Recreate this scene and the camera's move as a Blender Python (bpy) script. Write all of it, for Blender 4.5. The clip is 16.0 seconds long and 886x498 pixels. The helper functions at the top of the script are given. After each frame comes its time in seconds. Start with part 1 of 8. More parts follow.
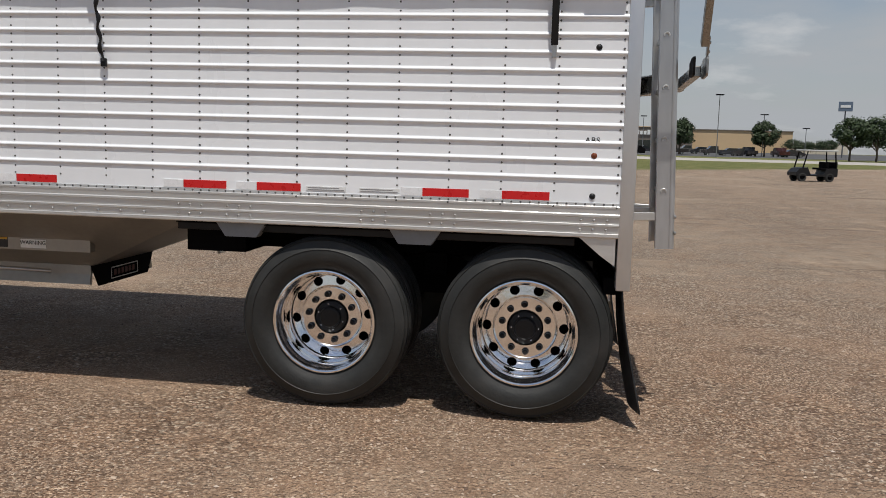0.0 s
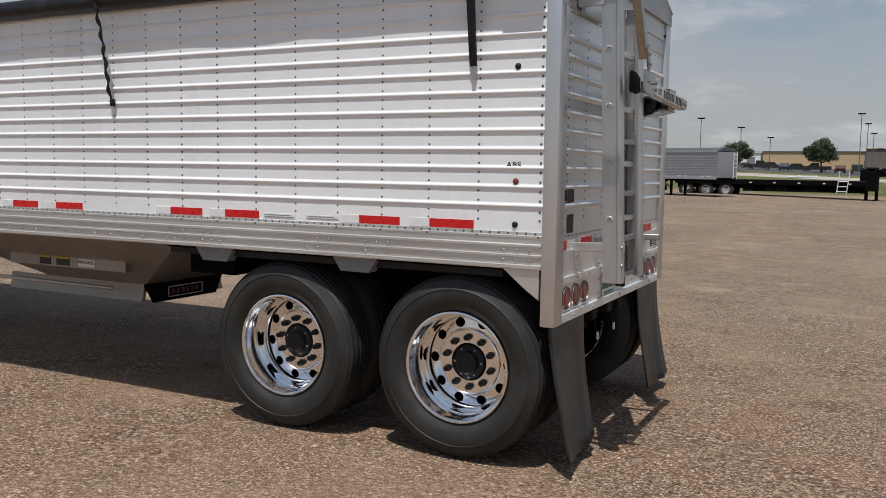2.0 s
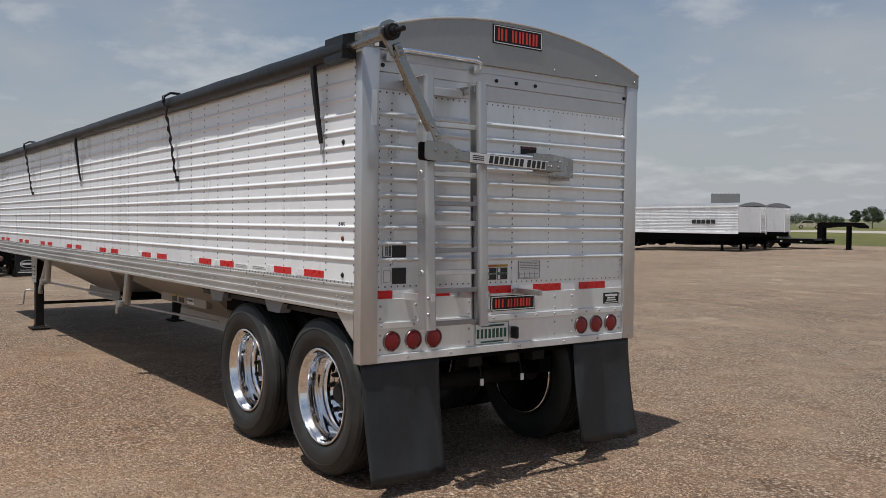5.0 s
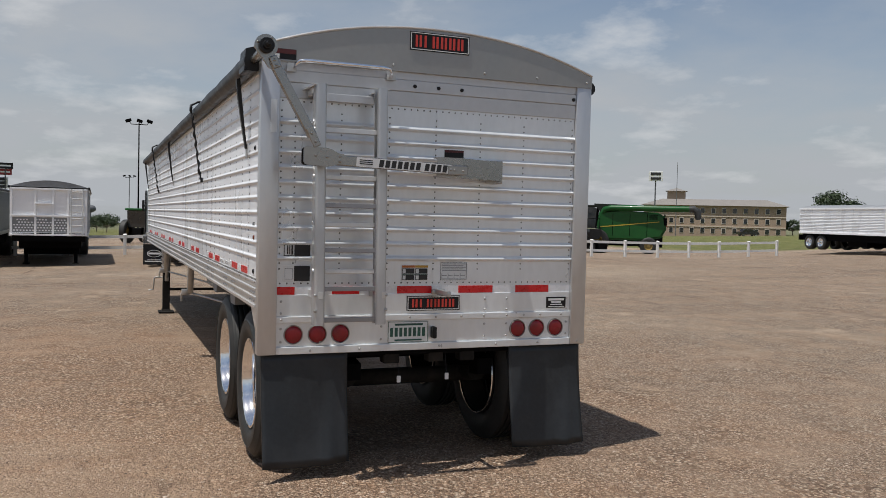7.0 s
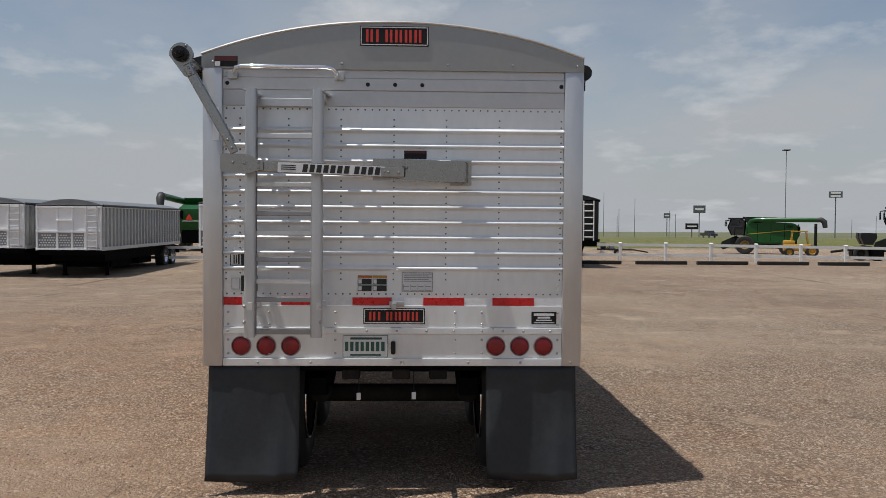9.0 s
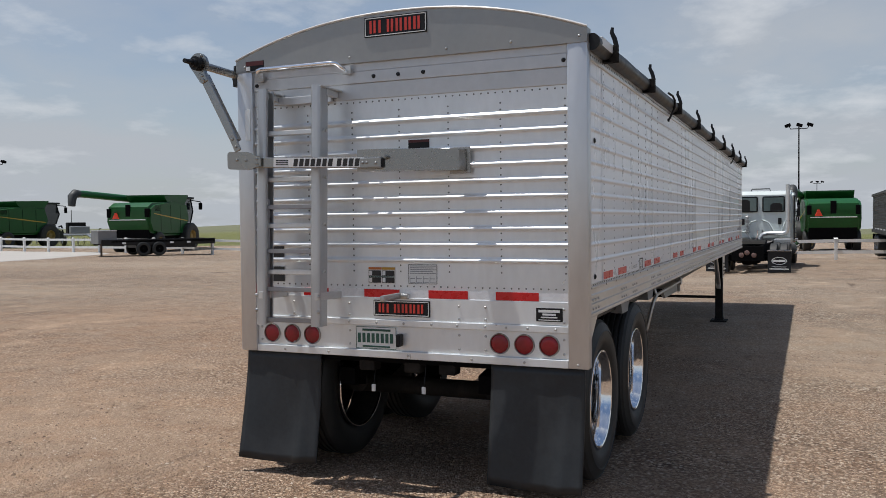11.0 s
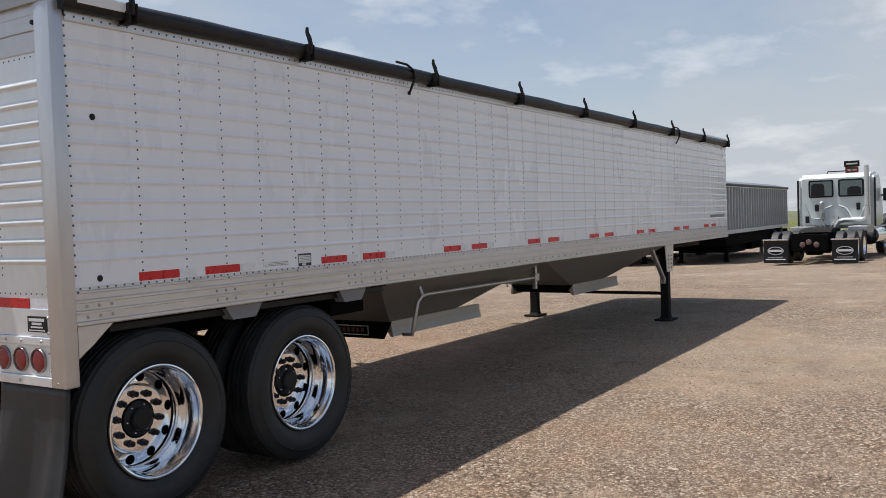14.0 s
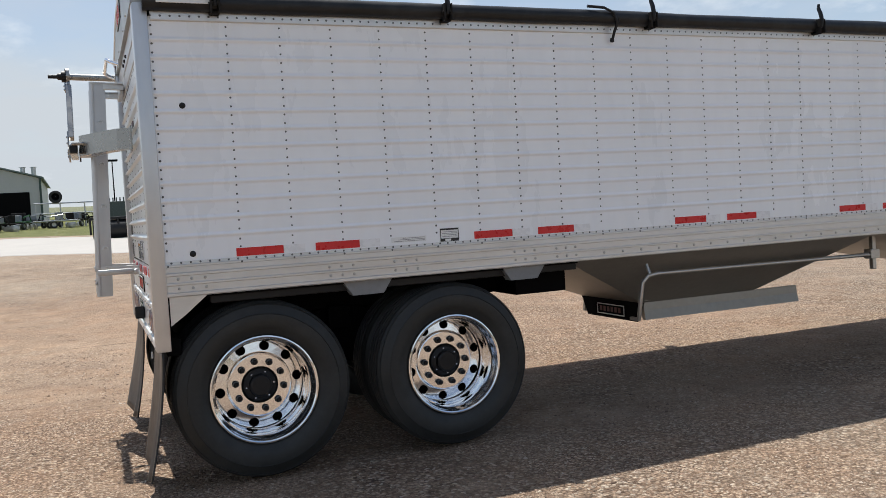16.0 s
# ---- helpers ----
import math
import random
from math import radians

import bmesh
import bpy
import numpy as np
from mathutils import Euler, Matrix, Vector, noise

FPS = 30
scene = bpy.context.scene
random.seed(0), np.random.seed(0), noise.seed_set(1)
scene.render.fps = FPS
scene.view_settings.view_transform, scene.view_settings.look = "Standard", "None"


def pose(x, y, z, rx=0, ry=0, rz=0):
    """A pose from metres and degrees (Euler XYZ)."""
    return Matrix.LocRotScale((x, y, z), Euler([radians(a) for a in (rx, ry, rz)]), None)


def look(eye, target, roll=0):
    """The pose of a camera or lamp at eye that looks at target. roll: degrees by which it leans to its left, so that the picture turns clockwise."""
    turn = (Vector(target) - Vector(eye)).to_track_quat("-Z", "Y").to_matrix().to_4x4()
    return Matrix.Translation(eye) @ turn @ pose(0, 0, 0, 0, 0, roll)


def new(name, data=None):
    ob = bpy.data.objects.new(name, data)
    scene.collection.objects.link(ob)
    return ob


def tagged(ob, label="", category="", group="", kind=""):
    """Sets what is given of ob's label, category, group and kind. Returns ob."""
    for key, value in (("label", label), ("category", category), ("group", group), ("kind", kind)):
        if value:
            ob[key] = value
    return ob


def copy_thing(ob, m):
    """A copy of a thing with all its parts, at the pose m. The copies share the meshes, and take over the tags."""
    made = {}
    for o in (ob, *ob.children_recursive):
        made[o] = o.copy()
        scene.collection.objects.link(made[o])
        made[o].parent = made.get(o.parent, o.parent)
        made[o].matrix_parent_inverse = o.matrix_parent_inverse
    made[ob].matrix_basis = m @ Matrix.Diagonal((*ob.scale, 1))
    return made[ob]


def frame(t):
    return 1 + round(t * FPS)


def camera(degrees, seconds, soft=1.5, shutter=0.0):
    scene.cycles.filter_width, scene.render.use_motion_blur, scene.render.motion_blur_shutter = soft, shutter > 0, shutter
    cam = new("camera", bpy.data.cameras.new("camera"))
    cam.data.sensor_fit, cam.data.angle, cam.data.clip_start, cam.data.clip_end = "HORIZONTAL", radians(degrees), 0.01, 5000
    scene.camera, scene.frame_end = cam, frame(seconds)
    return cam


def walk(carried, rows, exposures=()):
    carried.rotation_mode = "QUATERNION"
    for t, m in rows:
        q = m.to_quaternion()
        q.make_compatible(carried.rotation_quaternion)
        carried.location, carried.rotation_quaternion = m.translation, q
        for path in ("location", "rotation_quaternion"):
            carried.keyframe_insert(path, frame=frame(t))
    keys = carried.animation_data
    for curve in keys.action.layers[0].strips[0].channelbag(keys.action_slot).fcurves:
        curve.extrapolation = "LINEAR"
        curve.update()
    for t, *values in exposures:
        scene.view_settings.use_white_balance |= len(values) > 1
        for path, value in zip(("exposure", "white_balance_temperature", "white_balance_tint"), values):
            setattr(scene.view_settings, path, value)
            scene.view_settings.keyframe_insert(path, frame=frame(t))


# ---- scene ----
cam = camera(54.7, 16.0, soft=0.35)
PATH = [
    (0, (-0.366, -5.046, 1.662), (-0.651, -3.081, 1.421), 1.6),
    (0.5, (0.053, -4.883, 1.639), (-0.317, -2.936, 1.37), 1.1),
    (1, (0.506, -4.708, 1.657), (0.045, -2.781, 1.392), 1.0),
    (1.5, (1.016, -4.554, 1.669), (0.294, -2.706, 1.421), 0.9),
    (2, (1.539, -4.313, 1.688), (0.632, -2.541, 1.501), 0.8),
    (2.5, (2.076, -4.094, 1.688), (1.051, -2.383, 1.545), 0.7),
    (3, (2.579, -3.845, 1.694), (1.336, -2.28, 1.602), 0.4),
    (3.5, (3.095, -3.568, 1.723), (1.724, -2.114, 1.64), 0.0),
    (4, (3.625, -3.324, 1.737), (2.135, -1.992, 1.668), -0.1),
    (4.5, (4.092, -3.026, 1.727), (2.546, -1.758, 1.67), 0.2),
    (4.7, (4.274, -2.912, 1.721), (2.705, -1.673, 1.664), 0.4),
    (5.75, (5.16, -2.22, 1.748), (3.449, -1.184, 1.686), 0.9),
    (6.8, (5.676, -1.24, 1.766), (3.843, -0.445, 1.699), 1.3),
    (7, (5.714, -1.01, 1.794), (3.862, -0.258, 1.72), 1.4),
    (7.5, (5.846, -0.383, 1.794), (3.956, 0.266, 1.717), 1.2),
    (8, (5.829, 0.228, 1.79), (3.894, 0.727, 1.717), 0.9),
    (8.5, (5.793, 0.799, 1.792), (3.823, 1.141, 1.727), 0.5),
    (9, (5.706, 1.375, 1.809), (3.708, 1.445, 1.745), 0.4),
    (9.2, (5.636, 1.592, 1.809), (3.637, 1.567, 1.749), 0.3),
    (10.25, (5.357, 2.837, 1.772), (3.422, 2.329, 1.708), -0.2),
    (11.3, (4.877, 4.043, 1.718), (3.079, 3.169, 1.652), -0.8),
    (11.5, (4.73, 4.245, 1.692), (2.957, 3.322, 1.626), -0.9),
    (12, (4.349, 4.745, 1.705), (2.606, 3.768, 1.642), -1.0),
    (12.5, (3.949, 5.233, 1.695), (2.221, 4.229, 1.635), -1.3),
    (13, (3.542, 5.667, 1.68), (1.817, 4.658, 1.62), -1.4),
    (13.5, (3.088, 6.087, 1.668), (1.365, 5.074, 1.607), -1.6),
    (14, (2.602, 6.444, 1.638), (0.916, 5.371, 1.569), -2.0),
    (14.5, (2.086, 6.811, 1.623), (0.607, 5.469, 1.528), -2.7),
    (15, (1.496, 7.149, 1.613), (0.318, 5.535, 1.528), -3.3),
    (15.5, (0.904, 7.396, 1.600), (-0.036, 5.632, 1.517), -3.6),
    (16, (0.325, 7.588, 1.555), (-0.440, 5.742, 1.465), -3.38),
]
walk(cam, [(t, look(eye, target, roll)) for t, eye, target, roll in PATH], exposures=[(0, -0.19, 6500, 10), (4.5, -0.19, 6480, 10), (7.2, -0.08, 6460, 10), (9.0, -0.15, 6450, 10), (11.5, 0.09, 6250, 10), (12.5, 0.18, 6300, 11), (13.5, 0.20, 6350, 11), (14.5, 0.41, 6350, 9), (15.5, 0.50, 6320, 8), (16, 0.50, 6300, 8)])

# exposure is set with the walk; light comes from one sun and the sky

SUN_TO = Vector((0.082, -0.32, 1.0)).normalized()


def make_world():
    w = bpy.data.worlds.new("sky")
    scene.world = w
    w.use_nodes = True
    nt = w.node_tree
    nt.nodes.clear()
    out = nt.nodes.new("ShaderNodeOutputWorld")
    bg = nt.nodes.new("ShaderNodeBackground")
    sky = nt.nodes.new("ShaderNodeTexSky")
    sky.sky_type, sky.sun_disc = "NISHITA", False
    sky.sun_elevation = math.asin(SUN_TO.z)
    sky.sun_rotation = math.atan2(SUN_TO.x, SUN_TO.y)
    sky.air_density, sky.dust_density, sky.ozone_density = 1.0, 1.0, 1.0
    # thin drifting cloud, stretched along the horizon
    co = nt.nodes.new("ShaderNodeTexCoord")
    sep = nt.nodes.new("ShaderNodeSeparateXYZ")
    nt.links.new(co.outputs["Generated"], sep.inputs[0])
    add = nt.nodes.new("ShaderNodeMath")
    add.operation, add.inputs[1].default_value = "ADD", 0.22
    nt.links.new(sep.outputs["Z"], add.inputs[0])
    div = nt.nodes.new("ShaderNodeVectorMath")
    div.operation = "DIVIDE"
    comb = nt.nodes.new("ShaderNodeCombineXYZ")
    for k in range(3):
        nt.links.new(add.outputs[0], comb.inputs[k])
    nt.links.new(co.outputs["Generated"], div.inputs[0])
    nt.links.new(comb.outputs[0], div.inputs[1])
    n1 = nt.nodes.new("ShaderNodeTexNoise")
    n1.inputs["Scale"].default_value, n1.inputs["Detail"].default_value, n1.inputs["Roughness"].default_value = 1.15, 8.0, 0.56
    nt.links.new(div.outputs[0], n1.inputs["Vector"])
    ramp = nt.nodes.new("ShaderNodeValToRGB")
    ramp.color_ramp.elements[0].position, ramp.color_ramp.elements[1].position = 0.40, 0.70
    nt.links.new(n1.outputs["Fac"], ramp.inputs[0])
    low = nt.nodes.new("ShaderNodeMapRange")
    low.inputs["From Min"].default_value, low.inputs["From Max"].default_value = 0.0, 0.32
    low.inputs["To Min"].default_value, low.inputs["To Max"].default_value = 0.85, 0.0
    nt.links.new(sep.outputs["Z"], low.inputs["Value"])
    mul = nt.nodes.new("ShaderNodeMath")
    mul.operation = "MULTIPLY_ADD"
    mul.inputs[1].default_value = 0.55
    mul.use_clamp = True
    nt.links.new(ramp.outputs[0], mul.inputs[0])
    nt.links.new(low.outputs[0], mul.inputs[2])
    mix = nt.nodes.new("ShaderNodeMix")
    mix.data_type = "RGBA"
    nt.links.new(mul.outputs[0], mix.inputs["Factor"])
    nt.links.new(sky.outputs[0], mix.inputs["A"])
    mix.inputs["B"].default_value = (5.0, 5.25, 5.55, 1)
    n2 = nt.nodes.new("ShaderNodeTexNoise")
    n2.inputs["Scale"].default_value, n2.inputs["Detail"].default_value, n2.inputs["Roughness"].default_value = 2.6, 9.0, 0.58
    nt.links.new(div.outputs[0], n2.inputs["Vector"])
    r2 = nt.nodes.new("ShaderNodeValToRGB")
    r2.color_ramp.elements[0].position, r2.color_ramp.elements[1].position = 0.54, 0.76
    r2.color_ramp.elements[1].color = (0.75, 0.75, 0.75, 1)
    nt.links.new(n2.outputs["Fac"], r2.inputs[0])
    puff = nt.nodes.new("ShaderNodeMix")
    puff.data_type = "RGBA"
    nt.links.new(r2.outputs[0], puff.inputs["Factor"])
    nt.links.new(mix.outputs["Result"], puff.inputs["A"])
    puff.inputs["B"].default_value = (7.6, 7.7, 7.8, 1)
    nt.links.new(puff.outputs["Result"], bg.inputs["Color"])
    bg.inputs["Strength"].default_value = 0.090
    nt.links.new(bg.outputs[0], out.inputs[0])


make_world()
sun_data = bpy.data.lights.new("sun", "SUN")
sun_data.energy, sun_data.angle, sun_data.color = 4.45, radians(0.55), (1.0, 0.955, 0.89)
sun = new("sun", sun_data)
sun.matrix_world = look(30 * SUN_TO, (0, 0, 0))


# ---- materials ----
def material(name, base, rough=0.5, metal=0.0, var=0.12, scale=6.0, bump=0.0, bump_scale=60.0, coat=0.0, streak=None, rand=0.0, tint=None, spec=0.5, rough_var=0.08):
    """A surface with blotchy and fine variation of tone, roughness and relief, in metres."""
    m = bpy.data.materials.new(name)
    m.use_nodes = True
    nt = m.node_tree
    b = nt.nodes["Principled BSDF"]
    b.inputs["Roughness"].default_value, b.inputs["Metallic"].default_value = rough, metal
    b.inputs["Coat Weight"].default_value, b.inputs["Specular IOR Level"].default_value = coat, spec
    co = nt.nodes.new("ShaderNodeTexCoord")
    mp = nt.nodes.new("ShaderNodeMapping")
    if streak:
        mp.inputs["Scale"].default_value = streak
    nt.links.new(co.outputs["Object"], mp.inputs[0])
    n1 = nt.nodes.new("ShaderNodeTexNoise")
    n1.inputs["Scale"].default_value, n1.inputs["Detail"].default_value, n1.inputs["Roughness"].default_value = scale, 6, 0.6
    n2 = nt.nodes.new("ShaderNodeTexNoise")
    n2.inputs["Scale"].default_value, n2.inputs["Detail"].default_value = scale * 9, 3
    nt.links.new(mp.outputs[0], n1.inputs["Vector"])
    nt.links.new(mp.outputs[0], n2.inputs["Vector"])
    add = nt.nodes.new("ShaderNodeMath")
    add.operation = "MULTIPLY_ADD"
    add.inputs[1].default_value = 0.45
    nt.links.new(n2.outputs["Fac"], add.inputs[0])
    nt.links.new(n1.outputs["Fac"], add.inputs[2])
    rng = nt.nodes.new("ShaderNodeMapRange")
    rng.inputs["From Min"].default_value, rng.inputs["From Max"].default_value = 0.42, 1.03
    rng.inputs["To Min"].default_value, rng.inputs["To Max"].default_value = 1 - var, 1 + var
    nt.links.new(add.outputs[0], rng.inputs["Value"])
    last = rng.outputs[0]
    if rand:
        oi = nt.nodes.new("ShaderNodeObjectInfo")
        r2 = nt.nodes.new("ShaderNodeMapRange")
        r2.inputs["To Min"].default_value, r2.inputs["To Max"].default_value = 1 - rand, 1 + rand
        nt.links.new(oi.outputs["Random"], r2.inputs["Value"])
        mm = nt.nodes.new("ShaderNodeMath")
        mm.operation = "MULTIPLY"
        nt.links.new(last, mm.inputs[0])
        nt.links.new(r2.outputs[0], mm.inputs[1])
        last = mm.outputs[0]
    vm = nt.nodes.new("ShaderNodeVectorMath")
    vm.operation = "SCALE"
    vm.inputs[0].default_value = base
    nt.links.new(last, vm.inputs["Scale"])
    col = vm.outputs[0]
    if tint:
        mx = nt.nodes.new("ShaderNodeMix")
        mx.data_type = "RGBA"
        rr = nt.nodes.new("ShaderNodeMapRange")
        rr.inputs["From Min"].default_value, rr.inputs["From Max"].default_value = 0.5, 0.72
        nt.links.new(n1.outputs["Fac"], rr.inputs["Value"])
        nt.links.new(rr.outputs[0], mx.inputs["Factor"])
        nt.links.new(col, mx.inputs["A"])
        mx.inputs["B"].default_value = (*tint, 1)
        col = mx.outputs["Result"]
    nt.links.new(col, b.inputs["Base Color"])
    if rough_var:
        r3 = nt.nodes.new("ShaderNodeMapRange")
        r3.inputs["From Min"].default_value, r3.inputs["From Max"].default_value = 0.3, 0.7
        r3.inputs["To Min"].default_value, r3.inputs["To Max"].default_value = max(0.02, rough - rough_var), min(1, rough + rough_var)
        nt.links.new(n1.outputs["Fac"], r3.inputs["Value"])
        nt.links.new(r3.outputs[0], b.inputs["Roughness"])
    if bump:
        n3 = nt.nodes.new("ShaderNodeTexNoise")
        n3.inputs["Scale"].default_value, n3.inputs["Detail"].default_value = bump_scale, 4
        nt.links.new(mp.outputs[0], n3.inputs["Vector"])
        bp = nt.nodes.new("ShaderNodeBump")
        bp.inputs["Strength"].default_value, bp.inputs["Distance"].default_value = bump, 0.01
        nt.links.new(n3.outputs["Fac"], bp.inputs["Height"])
        nt.links.new(bp.outputs[0], b.inputs["Normal"])
    return m


WHITE = material("white_painted_aluminium", (0.838, 0.862, 0.884), 0.30, 0.0, 0.05, 1.3, 0.10, 3.0, coat=0.22, rand=0.02, streak=(1, 1, 0.35))
ALU = material("mill_aluminium", (0.64, 0.64, 0.63), 0.36, 0.68, 0.14, 3.0, 0.10, 30, streak=(0.25, 1, 1))
ALU_REAR = material("brushed_aluminium_sheet", (0.755, 0.785, 0.80), 0.33, 0.40, 0.10, 2.2, 0.10, 5, streak=(1, 1, 0.4))
ALU_HEAD = material("dull_header_sheet", (0.55, 0.555, 0.56), 0.36, 0.55, 0.10, 2.0, 0.08, 6, streak=(0.3, 1, 1))
FOLDALU = material("darker_ladder_aluminium", (0.30, 0.30, 0.31), 0.38, 0.8, 0.14, 2.6, 0.10, 8)
RAILALU = material("ladder_rail_aluminium", (0.52, 0.525, 0.53), 0.36, 0.75, 0.14, 2.6, 0.10, 8, streak=(1, 1, 0.25))
POST = material("corner_post_aluminium", (0.60, 0.605, 0.61), 0.36, 0.65, 0.10, 2.2, 0.08, 6, streak=(1, 1, 0.3))
ALU_CAP = material("grey_anodised_cap", (0.335, 0.33, 0.315), 0.36, 0.6, 0.08, 2.5, 0.06, 8)
AMBER = material("dark_amber_lens", (0.16, 0.035, 0.008), 0.15, 0, 0.15, 30, coat=0.5)
RIM = material("polished_rim", (0.90, 0.905, 0.915), 0.11, 1.0, 0.04, 12, 0.03, 40, rough_var=0.04)
CHROME = material("polished_aluminium", (0.86, 0.89, 0.93), 0.075, 1.0, 0.03, 12, 0.02, 30, rough_var=0.02)
STEEL = material("galvanised_steel", (0.48, 0.48, 0.47), 0.38, 0.9, 0.12, 14, 0.08, 80)
RIVET = material("rivet_metal", (0.13, 0.13, 0.13), 0.45, 0.7, 0.2, 30)
RUBBER = material("tyre_rubber", (0.021, 0.022, 0.021), 0.58, 0, 0.3, 3.5, 0.15, 60, tint=(0.036, 0.035, 0.033), spec=0.42)
FLAP = material("mud_flap_rubber", (0.020, 0.023, 0.026), 0.42, 0, 0.3, 4, 0.2, 12, tint=(0.030, 0.033, 0.036), spec=0.4)
BLACK = material("black_paint", (0.011, 0.011, 0.012), 0.45, 0, 0.3, 6, 0.1, 40, spec=0.3)
GRIME = material("dusty_black_steel", (0.013, 0.012, 0.011), 0.8, 0, 0.35, 5, 0.3, 30, tint=(0.030, 0.026, 0.022), spec=0.2)
TARP = material("black_vinyl_tarp", (0.013, 0.0135, 0.0145), 0.42, 0, 0.3, 5, 0.5, 9, tint=(0.028, 0.029, 0.030), spec=0.32)
RED = material("red_reflective_tape", (0.58, 0.012, 0.014), 0.30, 0, 0.10, 20, 0.05, 300)
WTAPE = material("white_reflective_tape", (0.78, 0.79, 0.80), 0.28, 0, 0.06, 20, 0.05, 300)
LENS = material("red_lamp_lens", (0.23, 0.003, 0.010), 0.2, 0, 0.2, 30, 0.2, 150, coat=0.2)
MAROON = material("dark_red_print", (0.085, 0.012, 0.012), 0.45, 0, 0.1, 30)
GREYPRINT = material("fine_grey_print", (0.24, 0.24, 0.25), 0.5)
REDLOGO = material("red_lettering", (0.60, 0.05, 0.035), 0.35, 0, 0.08, 30)
PRINT = material("black_print", (0.02, 0.02, 0.02), 0.5, 0, 0.1, 30)
LABEL = material("white_label", (0.74, 0.75, 0.74), 0.4, 0, 0.06, 20)
GREENPRINT = material("green_print", (0.02, 0.075, 0.055), 0.5, 0, 0.1, 30)
YELLOW = material("yellow_paint", (0.50, 0.28, 0.03), 0.45, 0, 0.15, 6)
GREEN = material("green_machine_paint", (0.009, 0.078, 0.016), 0.38, 0, 0.15, 2.0, 0.03, 20, coat=0.05, spec=0.3)
DKGLASS = material("dark_glass", (0.02, 0.025, 0.027), 0.08, 0, 0.1, 3, coat=0.6)
# Darker than black paint: deep shade under vehicles is put into this colour.
CHASSIS = material("shade_dark_chassis", (0.0045, 0.0045, 0.005), 0.85, 0, 0.3, 4, spec=0.06)
TRUCKWHITE = material("white_truck_paint", (0.59, 0.65, 0.64), 0.22, 0, 0.04, 1.5, coat=0.4)
FENCEWHITE = material("white_vinyl_fence", (0.78, 0.78, 0.76), 0.45, 0, 0.06, 4)
SILVERTRAILER = material("grey_corrugated_aluminium", (0.40, 0.42, 0.46), 0.35, 0.55, 0.10, 1.2)
OFFWHITE = material("offwhite_painted_steel", (0.60, 0.61, 0.60), 0.42, 0, 0.09, 1.4)
BARK = material("tree_bark", (0.10, 0.075, 0.055), 0.9, 0, 0.3, 6, 0.5, 20)
TANWALL = material("tan_stucco", (0.55, 0.40, 0.24), 0.85, 0, 0.06, 0.15)
BROWNWALL = material("brown_split_block", (0.17, 0.145, 0.125), 0.85, 0, 0.08, 0.2)
BRICK = material("tan_brick_facade", (0.34, 0.255, 0.19), 0.85, 0, 0.10, 0.4)
ROOF = material("grey_shingle_roof", (0.22, 0.205, 0.19), 0.9, 0, 0.12, 0.8)
SHED = material("pale_metal_siding", (0.42, 0.43, 0.42), 0.5, 0.1, 0.07, 0.6)
CONCRETE = material("pale_concrete", (0.37, 0.345, 0.315), 0.85, 0, 0.10, 0.5, 0.2, 8)
HOPPER = material("dull_aluminium", (0.33, 0.315, 0.285), 0.42, 0.6, 0.15, 2.5, 0.1, 20)
ARMSTEEL = material("stainless_arm_plate", (0.33, 0.325, 0.31), 0.27, 0.95, 0.10, 6, 0.06, 50)
TIMBER = material("creosoted_timber", (0.022, 0.019, 0.017), 0.9, 0, 0.3, 4, 0.3, 20)
WOOD = material("weathered_timber", (0.13, 0.095, 0.07), 0.85, 0, 0.3, 4, 0.3, 20)


def leaf_material():
    m = material("tree_leaves", (0.030, 0.052, 0.016), 0.6, 0, 0.25, 1.5)
    return m


LEAF = leaf_material()


# ---- mesh helpers ----
def B():
    return bmesh.new()


def box(bm, x0, x1, y0, y1, z0, z1, bevel=0.0, m=None):
    vs = [bm.verts.new((x, y, z)) for x in (x0, x1) for y in (y0, y1) for z in (z0, z1)]
    fs = [bm.faces.new([vs[i] for i in q]) for q in ((0, 1, 3, 2), (4, 6, 7, 5), (0, 4, 5, 1), (2, 3, 7, 6), (0, 2, 6, 4), (1, 5, 7, 3))]
    if m is not None:
        for v in vs:
            v.co = m @ v.co
    if bevel > 0:
        es = list({e for f in fs for e in f.edges})
        bmesh.ops.bevel(bm, geom=es, offset=bevel, segments=2, affect="EDGES", profile=0.5)
    return bm


def tube(bm, pts, r, n=12, cap=True):
    """A round bar swept along a line of points; r may be one radius or one for each point."""
    pts = [Vector(p) for p in pts]
    rs = r if isinstance(r, (list, tuple)) else [r] * len(pts)
    rings, side = [], None
    for i, p in enumerate(pts):
        d = (pts[min(i + 1, len(pts) - 1)] - pts[max(i - 1, 0)]).normalized()
        if side is None:
            side = d.orthogonal().normalized()
        side = (side - d * side.dot(d)).normalized()
        up = d.cross(side)
        rings.append([bm.verts.new(p + rs[i] * (math.cos(2 * math.pi * k / n) * side + math.sin(2 * math.pi * k / n) * up)) for k in range(n)])
    for a, b in zip(rings, rings[1:]):
        for k in range(n):
            bm.faces.new((a[k], a[(k + 1) % n], b[(k + 1) % n], b[k]))
    if cap:
        bm.faces.new(rings[0][::-1])
        bm.faces.new(rings[-1])
    return bm


